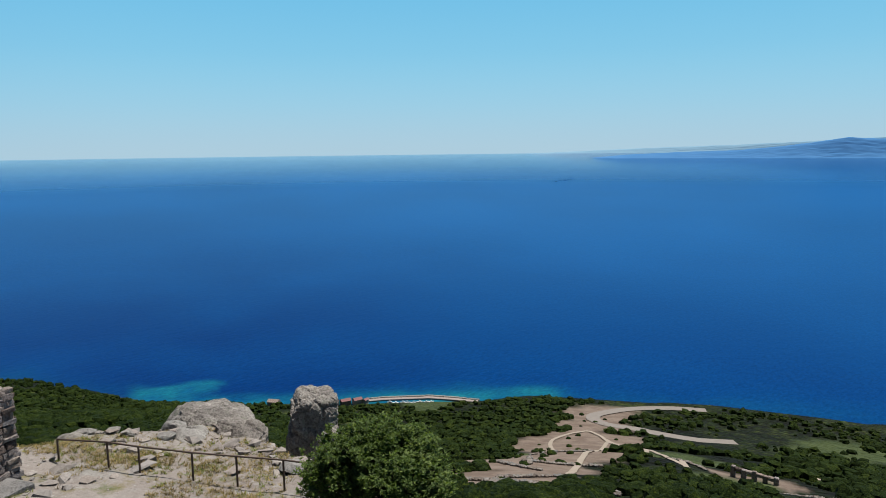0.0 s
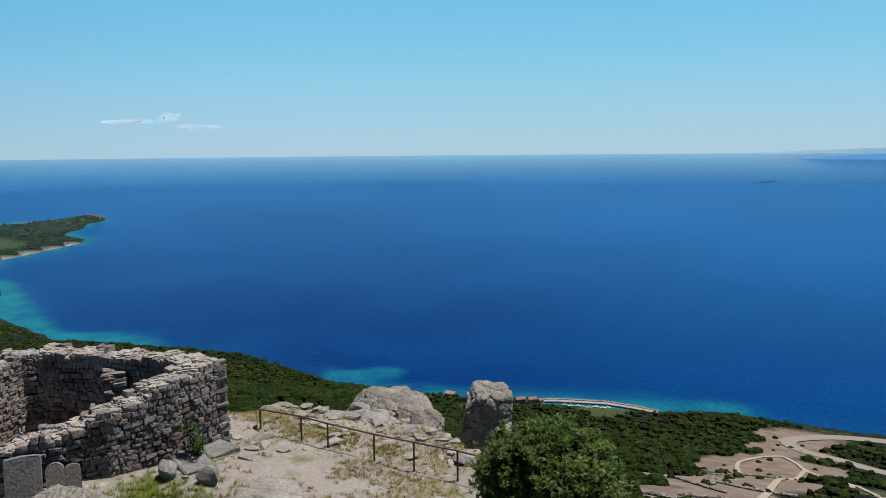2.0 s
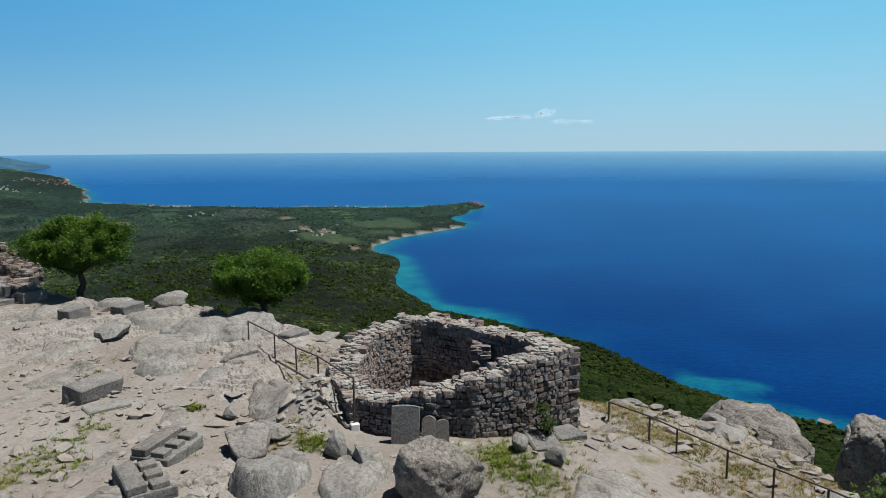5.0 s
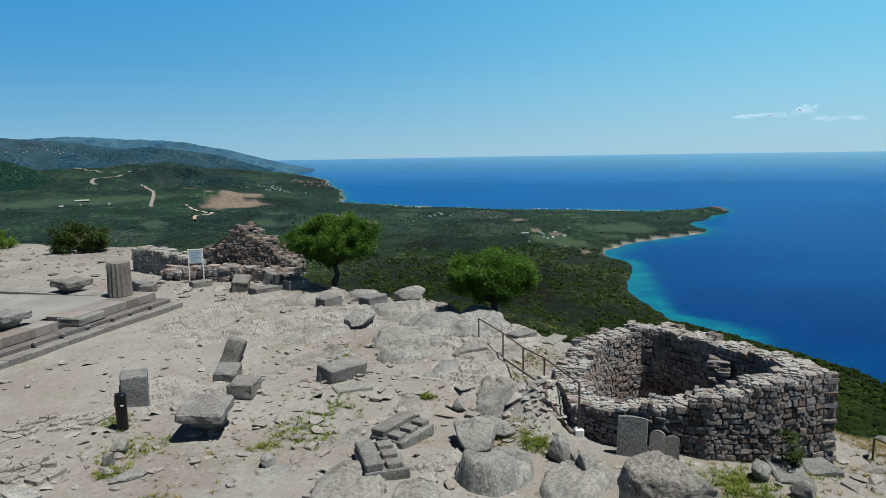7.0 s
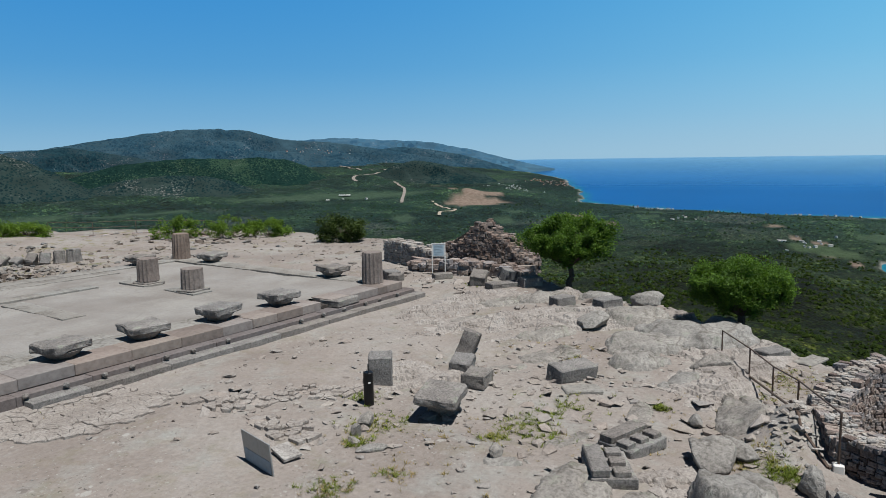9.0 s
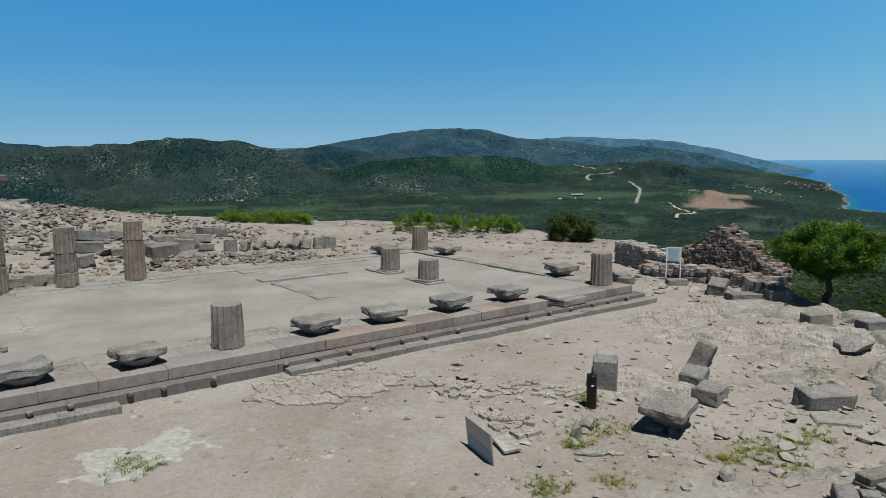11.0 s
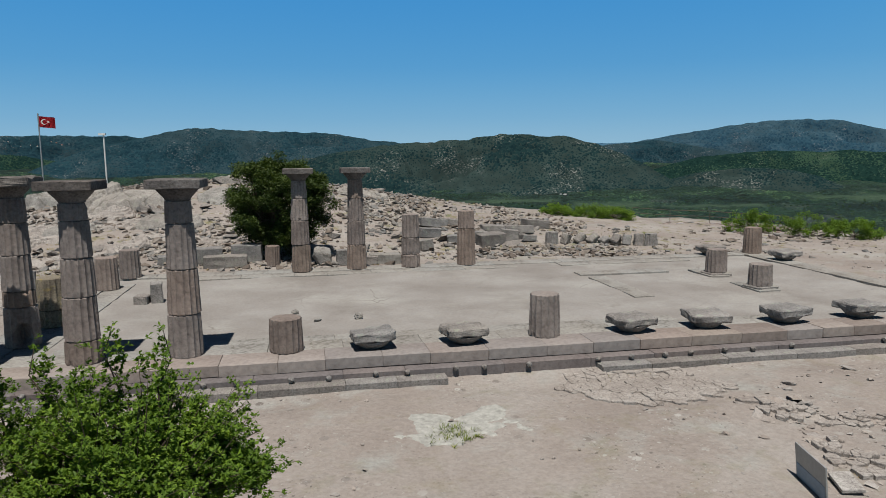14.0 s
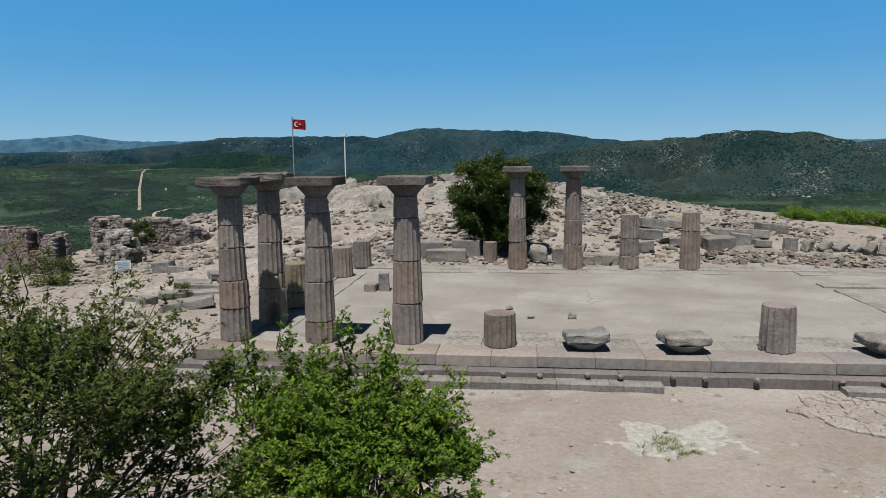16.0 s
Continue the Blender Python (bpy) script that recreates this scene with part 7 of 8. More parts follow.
# behind the temple
on_ground(tree, "bush", "tall dense dark green bush behind the columns", 6.4, 19.2, 0.6, 2.75, (2.7, 2.2, 2.55), BUSHLEAF, 80000, 0.13, 25, 340, 0.42, trunk_r=0.2, category="bush")
on_ground(tree, "bush", "round dark bush at the summit's edge", 44.2, 14.3, 0.2, 0.85, (1.85, 1.6, 1.0), BUSHLEAF, 8000, 0.16, 27, 50, 0.4, category="bush")
for k, (x, y, w, h) in enumerate(((42.0, 23.5, 1.8, 0.9), (44.0, 21.6, 1.6, 0.7), (39.6, 26.8, 1.5, 0.9), (35.0, 41.8, 1.9, 0.8), (31.4, 36.6, 1.7, 0.6), (33.2, 36.0, 1.5, 0.55), (28.9, 38.2, 1.4, 0.5))):
    on_ground(tree, "bush", "low bright green bush at the summit's edge", x, y, 0.1, h * 0.5, (w * 1.15, w, h * 1.25), BRIGHTLEAF, 7000, 0.12, 30 + k, 60, 0.35, category="bush", trunk_r=0.05)
on_ground(tree, "bush", "green bush growing inside the ruined building", 25.0, -18.9, 0.05, 0.35, (0.5, 0.5, 0.45), BRIGHTLEAF, 1800, 0.07, 44, 20, 0.2, category="bush", trunk_r=0.03)
on_ground(tree, "bush", "dark ivy bush at the foot of the wall", 22.05, -22.05, 0.05, 0.45, (0.22, 0.25, 0.42), BUSHLEAF, 1300, 0.06, 45, 16, 0.12, category="bush", trunk_r=0.02)
on_ground(tree, "bush", "rust-brown dead shrub against the inner wall", 23.9, -18.35, 0.05, 0.3, (0.45, 0.25, 0.3), plain_mat("dead_leaves", (0.30, 0.12, 0.07), 0.9), 1500, 0.06, 46, 16, 0.15, category="bush", trunk_r=0.02)
on_ground(tree, "bush", "small green bush beside the ruined west wall", -15.5, 21.4, 0.2, 1.2, (1.0, 0.9, 0.9), BUSHLEAF, 2500, 0.12, 47, 24, 0.3, category="bush", trunk_r=0.05)
on_ground(tree, "bush", "low olive-green bush at the western edge", -15.6, 13.2, 0.1, 0.7, (1.6, 1.2, 0.9), OLIVELEAF, 3000, 0.12, 48, 26, 0.35, category="bush", trunk_r=0.05)
on_ground(tree, "bush", "small grey-green bush beside the fallen slabs", -6.4, 9.0, 0.05, 0.3, (0.4, 0.4, 0.35), OLIVELEAF, 900, 0.07, 49, 10, 0.16, category="bush", trunk_r=0.02)

# ---- rubble, weeds and scrub ----
rg = np.random.default_rng(5)


def chip_shape(seed):
    """A sharp broken stone in a unit box: the hull of a few random points."""
    bm = bmesh.new()
    jig = random.Random(seed)
    for k in range(11):
        d = Vector([jig.gauss(0, 1) for _ in range(3)])
        d = d / max(abs(d.x), abs(d.y), abs(d.z)) * 0.5 * jig.uniform(0.75, 1.1)
        bm.verts.new(d)
    bmesh.ops.convex_hull(bm, input=bm.verts[:])
    bmesh.ops.delete(bm, geom=[v for v in bm.verts if not v.link_faces], context="VERTS")
    return shape_of(bm)


CHIPS = [chip_shape(s) for s in range(12)]


def rows_of(n, x0, x1, y0, y1):
    return rg.uniform(x0, x1, n), rg.uniform(y0, y1, n)


def off_platform(x, y, pad=0.35):
    return (x < WEST - 0.9 - pad) | (x > EAST + 0.6 + pad) | (y < SOUTH - 0.9 - pad) | (y > NORTH + pad)


def scatter(name, label, x, y, size, flat, material=None, sink=0.25, lean=0.45):
    z, top, _ = land(x, y)
    keep = (top > 0.4) & off_platform(x, y, 0.0)
    x, y, z, size = x[keep], y[keep], z[keep], size[keep]
    n = len(x)
    m = placements(x, y, z + size * flat * (0.5 - sink), rg.uniform(0, 6.28, n), size * rg.uniform(0.8, 1.5, n), size * rg.uniform(0.7, 1.1, n), size * flat * rg.uniform(0.7, 1.3, n),
                   rg.uniform(-lean, lean, n), rg.uniform(-lean, lean, n))
    return merged(name, CHIPS, rg.integers(0, 12, n), m, material or RUBBLE, label, "rubble")


# stones over the knoll behind the temple
x, y = rows_of(80000, -32, 34, 15, 72)
dens = sstep(14.6, 18, y) * sstep(36, 26, x + 0.35 * (y - 20)) * np.clip(0.36 + 1.0 * fbm(x, y, 5, 3, 91), 0.08, 1)
keep = rg.random(len(x)) < dens
scatter("rubble", "loose grey rubble covering the knoll behind the temple", x[keep], y[keep], 0.045 + 0.50 * rg.random(keep.sum()) ** 3.1, 0.5)
# broken stones over the western side
x, y = rows_of(3400, -24, -1.8, 2, 19)
keep = rg.random(len(x)) < np.clip(0.20 + 0.9 * fbm(x, y, 3.5, 3, 92), 0.03, 1)
scatter("rubble", "loose grey stones west of the temple", x[keep], y[keep], 0.05 + 0.42 * rg.random(keep.sum()) ** 4, 0.45)
# bigger slabs on the knoll
x, y = rows_of(620, -26, 27, 17, 62)
keep = rg.random(len(x)) < 0.75 * sstep(30, 22, x + 0.35 * (y - 20))
scatter("slabs", "tumbled pale slabs over the knoll", x[keep], y[keep], 0.4 + 0.8 * rg.random(keep.sum()) ** 3, 0.42, ANDESITE)
# gravel and small stones on the dusty ground
x, y = rows_of(11000, -14, 44, -32, 22)
away = np.hypot(x - EYE[0], y - EYE[1])
dens = 0.30 + 0.75 * np.clip(fbm(x, y, 4, 3, 93), -0.3, 1) + 0.4 * sstep(16, 24, x) * sstep(-4, -9, y)
dens = dens * (1 - 0.85 * sstep(1.2, 0.4, np.abs(y + 3.8) / 2.0) * sstep(14, 18, x) * sstep(36, 30, x))
keep = (rg.random(len(x)) < dens) & (away > 6)
scatter("gravel", "small loose stones on the dusty ground", x[keep], y[keep], 0.02 + 0.13 * rg.random(keep.sum()) ** 5, 0.7, EARTHSTONE)
# clusters of middling stones east of the temple, along the rim and by the ruins
for cx, cy, rx, ry, n, lo, hi in ((26, -9, 6, 5, 220, 0.05, 0.32), (32, -7, 4, 5, 170, 0.07, 0.5), (28, -16, 4, 3, 160, 0.04, 0.22), (22, -17, 3, 2.5, 200, 0.04, 0.22),
                                  (36, 0, 4, 5, 260, 0.1, 0.6), (41, 10, 6, 7, 260, 0.1, 0.5), (25, -25.5, 2.5, 2, 160, 0.06, 0.35), (-12, 17, 7, 8, 420, 0.1, 0.7), (-8, 8, 5, 6, 200, 0.08, 0.5),
                                  (30, 20, 8, 4, 300, 0.1, 0.45), (40, 24, 5, 7, 300, 0.15, 0.8), (19, -10.5, 3, 2, 120, 0.05, 0.28), (33.5, -11, 3, 2.5, 120, 0.1, 0.6), (21, -12, 6, 4, 240, 0.04, 0.25)):
    x, y = rg.normal(cx, rx * 0.55, n), rg.normal(cy, ry * 0.55, n)
    scatter("rubble", "heap of loose grey stones", x, y, lo * 0.8 + (hi - lo) * rg.random(n) ** 5, 0.5, EARTHSTONE if cx > 17 and cy < 2 else None, 0.34, 0.14)
# tilted slabs broken from the ledges east of the temple
x, y = rows_of(900, 19, 36, -17, 1)
keep = (rg.random(len(x)) < np.clip(0.25 + 0.9 * fbm(x, y, 2.2, 3, 94), 0, 1)) & (y < 0.62 * (x - 19) - 8)
scatter("broken_ledges", "tilted slabs broken from the ledges of bedrock", x[keep], y[keep], 0.08 + 0.42 * rg.random(keep.sum()) ** 3, 0.40, EARTHSTONE, 0.30, 0.2)
# stones and slabs on the trodden ground at the cliff edge
x, y = rows_of(1500, 18, 26.5, -29, -22.6)
keep = rg.random(len(x)) < np.clip(0.25 + 1.3 * fbm(x, y, 1.6, 3, 99), 0.03, 1)
scatter("rubble", "grey stones lying in dry grass at the cliff edge", x[keep], y[keep], 0.04 + 0.42 * rg.random(keep.sum()) ** 3.6, 0.40, EARTHSTONE, 0.2, 0.25)
# upstanding broken pieces over the trodden ground
x, y = rows_of(2000, 17, 33, -17, -3)
keep = (rg.random(len(x)) < np.clip(0.30 + 1.3 * fbm(x, y, 1.8, 3, 98), 0.04, 1)) & (y < 0.5 * (x - 19) - 4.0)
scatter("rubble", "sharp broken stones half buried in dust", x[keep], y[keep], 0.04 + 0.34 * rg.random(keep.sum()) ** 3.4, 0.42, EARTHSTONE, 0.2, 0.3)
# rubble heap against the stone building's northern corner
n = 150
x, y = rg.normal(23.9, 0.75, n), rg.normal(-17.35, 0.38, n)
scatter("rubble", "heap of rubble fallen from the wall", x, y, 0.04 + 0.19 * rg.random(n) ** 2, 0.5, COPING, 0.1, 0.5)
# the old pavement patch before the steps and the buried wall lines
def flagging(label, inside, box, step, seed, lift=0.05, joint=0.012, missing=0.0):
    """Irregular flat stones fitted together: cells of jittered seeds, cut by their neighbours. inside tells where the patch lies."""
    r = random.Random(seed)
    seeds = []
    nx, ny = int((box[1] - box[0]) / step), int((box[3] - box[2]) / step)
    for i in range(nx):
        for j in range(ny):
            seeds.append(Vector((box[0] + (i + 0.5 + r.uniform(-0.42, 0.42)) * step, box[2] + (j + 0.5 + r.uniform(-0.42, 0.42)) * step)))
    bm = bmesh.new()
    for p in seeds:
        if not inside(p.x, p.y) or r.random() < missing:
            continue
        poly = [p + Vector(q) * step * 1.6 for q in ((-1, -1), (1, -1), (1, 1), (-1, 1))]
        for q in seeds:
            if q is p or (q - p).length > step * 3.2:
                continue
            n_ = (q - p).normalized()
            lim = (q - p).length / 2 - joint
            out = []
            for a_, b_ in zip(poly, poly[1:] + poly[:1]):
                da, db = (a_ - p).dot(n_) - lim, (b_ - p).dot(n_) - lim
                if da <= 0:
                    out.append(a_)
                if (da < 0) != (db < 0):
                    out.append(a_.lerp(b_, da / (da - db)))
            poly = out
            if len(poly) < 3:
                break
        if len(poly) < 3:
            continue
        z = ground_z(p.x, p.y)
        h = lift * r.uniform(0.7, 1.15)
        tip = Vector((r.uniform(-1, 1), r.uniform(-1, 1))) * 0.03
        low = [bm.verts.new((q.x, q.y, z - 0.1)) for q in poly]
        mid = [bm.verts.new((q.x, q.y, z + h - 0.012 + (q - p).dot(tip))) for q in poly]
        top = [bm.verts.new((*p.lerp(q, 1 - 0.014 / max(0.05, (q - p).length)), z + h + (q - p).dot(tip))) for q in poly]
        for ra, rb_ in ((low, mid), (mid, top)):
            for k in range(len(poly)):
                j = (k + 1) % len(poly)
                bm.faces.new((ra[k], ra[j], rb_[j], rb_[k]))
        bm.faces.new(top)
    ob = part("flagstones", bm, LEDGE, None, label)
    return tagged(ob, "", "paving", kind="stuff")


flagging("worn flat stones of an old pavement patch", lambda x, y: np.hypot((x - 16.15 - 0.25 * (y + 3.4)) / 2.2, (y + 3.4) / 1.65) + 0.22 * float(fbm(np.array([x]), np.array([y]), 1, 2, 95)[0]) < 1, (13, 19, -5.6, -1.9), 0.23, 3, 0.06, 0.003, 0.04)
flagging("worn flat stones of a buried wall line", lambda x, y: abs((x - 18.2) - 0.1 * (y + 7)) + 0.5 * float(fbm(np.array([x]), np.array([y]), 1, 2, 96)[0]) < 0.30, (17, 19.4, -8.6, -5.0), 0.20, 4, 0.08, 0.006, 0.3)
flagging("worn flat stones of a buried wall line", lambda x, y: abs((y + 6.4) + 0.6 * (x - 19.5)) + 0.6 * float(fbm(np.array([x]), np.array([y]), 1, 2, 97)[0]) < 0.35, (18, 21.2, -8, -5.0), 0.20, 5, 0.07, 0.006, 0.35)
u = rg.random(80)
scatter("kerb_stones", "broken stones of a buried wall line", 18.3 - 0.3 * u + rg.normal(0, 0.14, 80), -5.3 - 3.1 * u + rg.normal(0, 0.14, 80), 0.08 + 0.26 * rg.random(80) ** 2, 0.24, EARTHSTONE, 0.34, 0.12)
u = rg.random(70)
scatter("kerb_stones", "broken stones of a buried wall line", 18.6 + 1.9 * u + rg.normal(0, 0.2, 70), -5.8 - 1.2 * u + rg.normal(0, 0.25, 70), 0.08 + 0.28 * rg.random(70) ** 2, 0.24, EARTHSTONE, 0.34, 0.12)
# pale plaster remains on the ground
MORTAR = plain_mat("pale_lime_mortar", (0.41, 0.412, 0.385), 0.95, 0, 0.1, 0.45, 6)
PU, PV = np.meshgrid(np.linspace(-1.4, 1.4, 90), np.linspace(-1.4, 1.4, 60), indexing="ij")
PX, PY = 11.05 + PU * 1.25, -5.0 + PV * 0.72
pd = np.hypot(PU, PV) + 0.75 * fbm(PX, PY, 0.7, 5, 96)
plaster = sheet("lime_mortar_floor", PX, PY, land(PX, PY)[0] + 0.022 - 0.07 * sstep(0.85, 1.0, pd) + 0.006 * fbm(PX, PY, 0.2, 3, 99), False, MORTAR)
tagged(plaster, "pale worn remnant of lime mortar flush with the ground", "mortar floor")


def blade_tuft(seed, n=9):
    r = random.Random(seed)
    v, f = [], []
    for k in range(n):
        a, l, h = r.uniform(0, 6.28), r.uniform(0.3, 0.95), r.uniform(0.3, 0.75)
        bx, by = r.uniform(-0.2, 0.2), r.uniform(-0.2, 0.2)
        w = 0.06
        v += [(bx - math.sin(a) * w, by + math.cos(a) * w, 0), (bx + math.sin(a) * w, by - math.cos(a) * w, 0), (bx + math.cos(a) * l, by + math.sin(a) * l, h)]
        f.append((3 * k, 3 * k + 1, 3 * k + 2))
    return np.array(v), np.array(f)


TUFTS = [blade_tuft(s) for s in range(5)]


def tufts(label, material, x, y, s):
    z, top, _ = land(x, y)
    keep = (top > 0.3) & off_platform(x, y, 0.0)
    x, y, z, s = x[keep], y[keep], z[keep], s[keep]
    n = len(x)
    m = placements(x, y, z - 0.01, rg.uniform(0, 6.28, n), s, s, s * rg.uniform(0.6, 1.1, n))
    merged("grass", TUFTS, rg.integers(0, 5, n), m, material, label, "grass")


gx, gy, gs, dxs, dys, dss = [], [], [], [], [], []


def weeds_at(spots):
    """Tufts round each spot: x, y, spread, number, dry or not."""
    for cx, cy, r, n, dry in spots:
        n = int(n * (0.55 if dry and cy < -22 else 1))
        ax, ay, s = rg.normal(cx, r * 0.6, n), rg.normal(cy, r * 0.6, n), rg.uniform(0.07, 0.19, n) * (0.8 if dry else 1)
        if dry:
            pick = rg.random(n) < (0.7 if cy < -22 else 0.5)
            dxs.append(ax[pick]), dys.append(ay[pick]), dss.append(s[pick])
            ax, ay, s = ax[~pick], ay[~pick], s[~pick]
        gx.append(ax), gy.append(ay), gs.append(s)


weeds_at(((19.4, -9.4, 0.55, 110, 0), (20.6, -8.0, 0.4, 60, 0), (18.4, -9.7, 0.25, 80, 0), (16.6, -10.7, 0.4, 120, 1), (17.7, -11.3, 0.25, 60, 1), (21.3, -12.1, 0.6, 150, 0), (20.2, -12.0, 0.25, 50, 0), (23.0, -12.4, 0.7, 110, 0), (20.6, -14.1, 0.3, 60, 0), (20.8, -13.0, 0.3, 70, 0), (26.2, -10.9, 0.5, 110, 1), (27.9, -15.0, 0.4, 120, 0)))
weeds_at(((24.3, -14.2, 0.15, 60, 0), (22.3, -16.6, 0.6, 300, 1), (21.9, -17.2, 0.4, 160, 0), (20.6, -21.4, 0.6, 260, 0), (21.3, -21.0, 0.5, 200, 0), (22.2, -22.4, 0.4, 120, 0), (20.2, -22.5, 0.7, 200, 1), (19.2, -21.5, 0.8, 240, 1), (20.4, -24.9, 0.5, 120, 1), (23.2, -24.7, 0.7, 420, 1), (22.3, -25.3, 0.6, 420, 1), (21.4, -26.0, 0.6, 380, 1)))
weeds_at(((20.7, -26.8, 0.9, 320, 1), (22.2, -26.4, 0.9, 220, 1), (23.4, -25.2, 0.9, 200, 1), (21.6, -27.6, 0.7, 220, 1), (19.4, -26.0, 0.7, 260, 1), (24.3, -24.4, 0.6, 300, 1), (22.6, -27.3, 0.7, 260, 1), (24.0, -25.4, 0.7, 200, 1), (10.9, -5.25, 0.42, 110, 0), (16.4, -2.3, 0.5, 90, 1), (28.2, -16.3, 0.8, 260, 1), (26.3, -15.9, 0.5, 160, 1), (34.5, -2.8, 0.4, 90, 0), (36.2, 0.4, 0.6, 120, 1), (20.9, 21.4, 1.2, 120, 1), (24.5, 20.8, 1.4, 160, 1)))
weeds_at(((12.4, 18.8, 0.8, 120, 1), (-2.5, 14.6, 1.0, 150, 1), (-4.5, 17, 1.2, 160, 1), (-1, 22, 1.6, 160, 1), (-8.3, 14.0, 0.8, 120, 1), (-12.5, 13, 1.2, 160, 0), (30, 26, 2.0, 200, 1)))
x, y = rows_of(2600, 17, 34, -29, -8)
keep = fbm(x, y, 2.5, 3, 97) > 0.42
dxs.append(x[keep]), dys.append(y[keep]), dss.append(rg.uniform(0.06, 0.16, keep.sum()))
x, y = rows_of(5200, 18.5, 26, -28.5, -23.4)
keep = fbm(x, y, 1.5, 3, 103) > 0.05
dxs.append(x[keep]), dys.append(y[keep]), dss.append(rg.uniform(0.05, 0.14, keep.sum()))
x, y = rows_of(3500, -28, 30, 16, 60)
keep = fbm(x, y, 4, 3, 98) > 0.5
dxs.append(x[keep]), dys.append(y[keep]), dss.append(rg.uniform(0.12, 0.3, keep.sum()))
tufts("fresh green grass tufts between the stones", WEED, np.concatenate(gx), np.concatenate(gy), np.concatenate(gs))
tufts("dry straw-coloured grass along the path", STRAW, np.concatenate(dxs), np.concatenate(dys), np.concatenate(dss))


# ---- scrub on the slopes ----
def scrub_shape(seed, level):
    bm = bmesh.new()
    if level > 1:
        bmesh.ops.create_icosphere(bm, subdivisions=level, radius=1)
    else:
        bmesh.ops.create_uvsphere(bm, u_segments=5, v_segments=4, radius=1)
    off = Vector((seed * 4.1, seed * 2.3, 0))
    jig = random.Random(seed)
    for v in bm.verts:
        d = v.co.normalized()
        v.co = d * (1 + 0.45 * noise.noise(d * 1.6 + off) + 0.22 * noise.noise(d * 4.3 + off))
        v.co += Vector((jig.uniform(-1, 1), jig.uniform(-1, 1), jig.uniform(-1, 1))) * 0.13
        v.co.z = v.co.z * 0.75 + 0.25
    return shape_of(bm)


MID = [scrub_shape(s + 7, 2) for s in range(5)]
LOW = [scrub_shape(s + 17, 1) for s in range(6)]


def tiny_shape(seed):
    """A far tree of sixteen triangles."""
    jig = random.Random(seed)
    v = [(0.3 * jig.uniform(-1, 1), 0.3 * jig.uniform(-1, 1), jig.uniform(0.8, 1.15))]
    for z, r, turn in ((0.5, 0.75, 0.0), (-0.1, 1.0, 0.6)):
        v += [(math.cos(6.283 * k / 4 + turn) * r * jig.uniform(0.7, 1.25), math.sin(6.283 * k / 4 + turn) * r * jig.uniform(0.7, 1.25), z + jig.uniform(-0.15, 0.15)) for k in range(4)]
    f = [(0, 1 + k, 1 + (k + 1) % 4) for k in range(4)]
    for k in range(4):
        j = (k + 1) % 4
        f += [(1 + k, 5 + k, 1 + j), (1 + j, 5 + k, 5 + j)]
    return np.array(v), np.array(f)


TINY = [tiny_shape(s) for s in range(8)]


def scrub(label, shapes, n, r0, r1, a0, a1, lo, hi, thick, power=1.0, material=None):
    r = r0 * (r1 / r0) ** (rg.random(n) ** power)
    a = np.radians(rg.uniform(a0, a1, n))
    x, y = EYE[0] - r * np.sin(a), EYE[1] + r * np.cos(a)
    z, top, dc = land(x, y)
    keep = (top < 0.02) & (dc > 12) & (fbm(x, y, 45, 3, 101) + thick > rg.random(n) * 1.2 - 0.2) & (clear(x, y) < 0.5)
    x, y, z = x[keep], y[keep], z[keep]
    true = np.hypot(x - EYE[0], y - EYE[1])
    x, y, z = nearer(x, y, z)
    n = len(x)
    s = (lo + (hi - lo) * rg.random(n) ** 1.6) * np.hypot(x - EYE[0], y - EYE[1]) / true
    m = placements(x, y, z, rg.uniform(0, 6.28, n), s, s * rg.uniform(0.8, 1.2, n), s * rg.uniform(0.75, 1.15, n))
    merged("scrub", shapes, rg.integers(0, len(shapes), n), m, material or SCRUB, label, "scrub", shapes is MID)


scrub("dark green scrub just below the rim", MID, 1100, 24, 90, -128, -62, 0.5, 1.3, 0.9)
scrub("dark green scrub just below the rim", MID, 380, 60, 130, -184, -128, 0.7, 1.6, 0.25)
scrub("dense dark green maquis on the seaward slope", MID, 2200, 85, 210, -150, -92, 1.2, 2.8, 0.95, 0.8)
scrub("dense dark green maquis on the seaward slope", LOW, 9500, 190, 480, -150, -92, 1.3, 3.2, 0.9, 0.7)
scrub("scattered round bushes on the terraced slope", LOW, 2600, 110, 270, -184, -146, 0.8, 2.6, 0.26, 0.7)
scrub("scattered round bushes on the terraced slope", LOW, 6400, 260, 640, -184, -146, 1.0, 4.2, 0.42, 0.7)
scrub("dense dark green maquis on the seaward slope", LOW, 9000, 380, 840, -150, -98, 1.8, 4.2, 0.85, 0.8)
# single round bushes standing on the bare terraces
n = 46
u = rg.random(n)
x, y = 120 + 170 * u + rg.normal(0, 14, n), -165 - 330 * u + rg.normal(0, 14, n)
x, y = np.concatenate([x, [163, 127, 194, 189, 263]]), np.concatenate([y, [-253, -257, -409, -420, -423]])
s = np.concatenate([rg.uniform(0.7, 2.2, n), [2.0, 3.4, 2.8, 3.2, 3.6]])
n = len(x)
merged("scrub", MID, rg.integers(0, 5, n), placements(x, y, land(x, y)[0], rg.uniform(0, 6.28, n), s, s, s * 0.85), SCRUB, "single dark green bushes on the bare terraces", "scrub", True)
scrub("dark green maquis on the valley side", MID, 2600, 70, 200, -96, -40, 0.9, 2.1, 0.9, 0.9)
scrub("dark green maquis on the valley side", LOW, 12000, 180, 460, -100, -40, 1.0, 3.4, 0.70, 0.85)
scrub("dark green maquis on the valley side", TINY, 30000, 440, 1700, -104, -40, 1.6, 4.6, 0.50, 0.85)
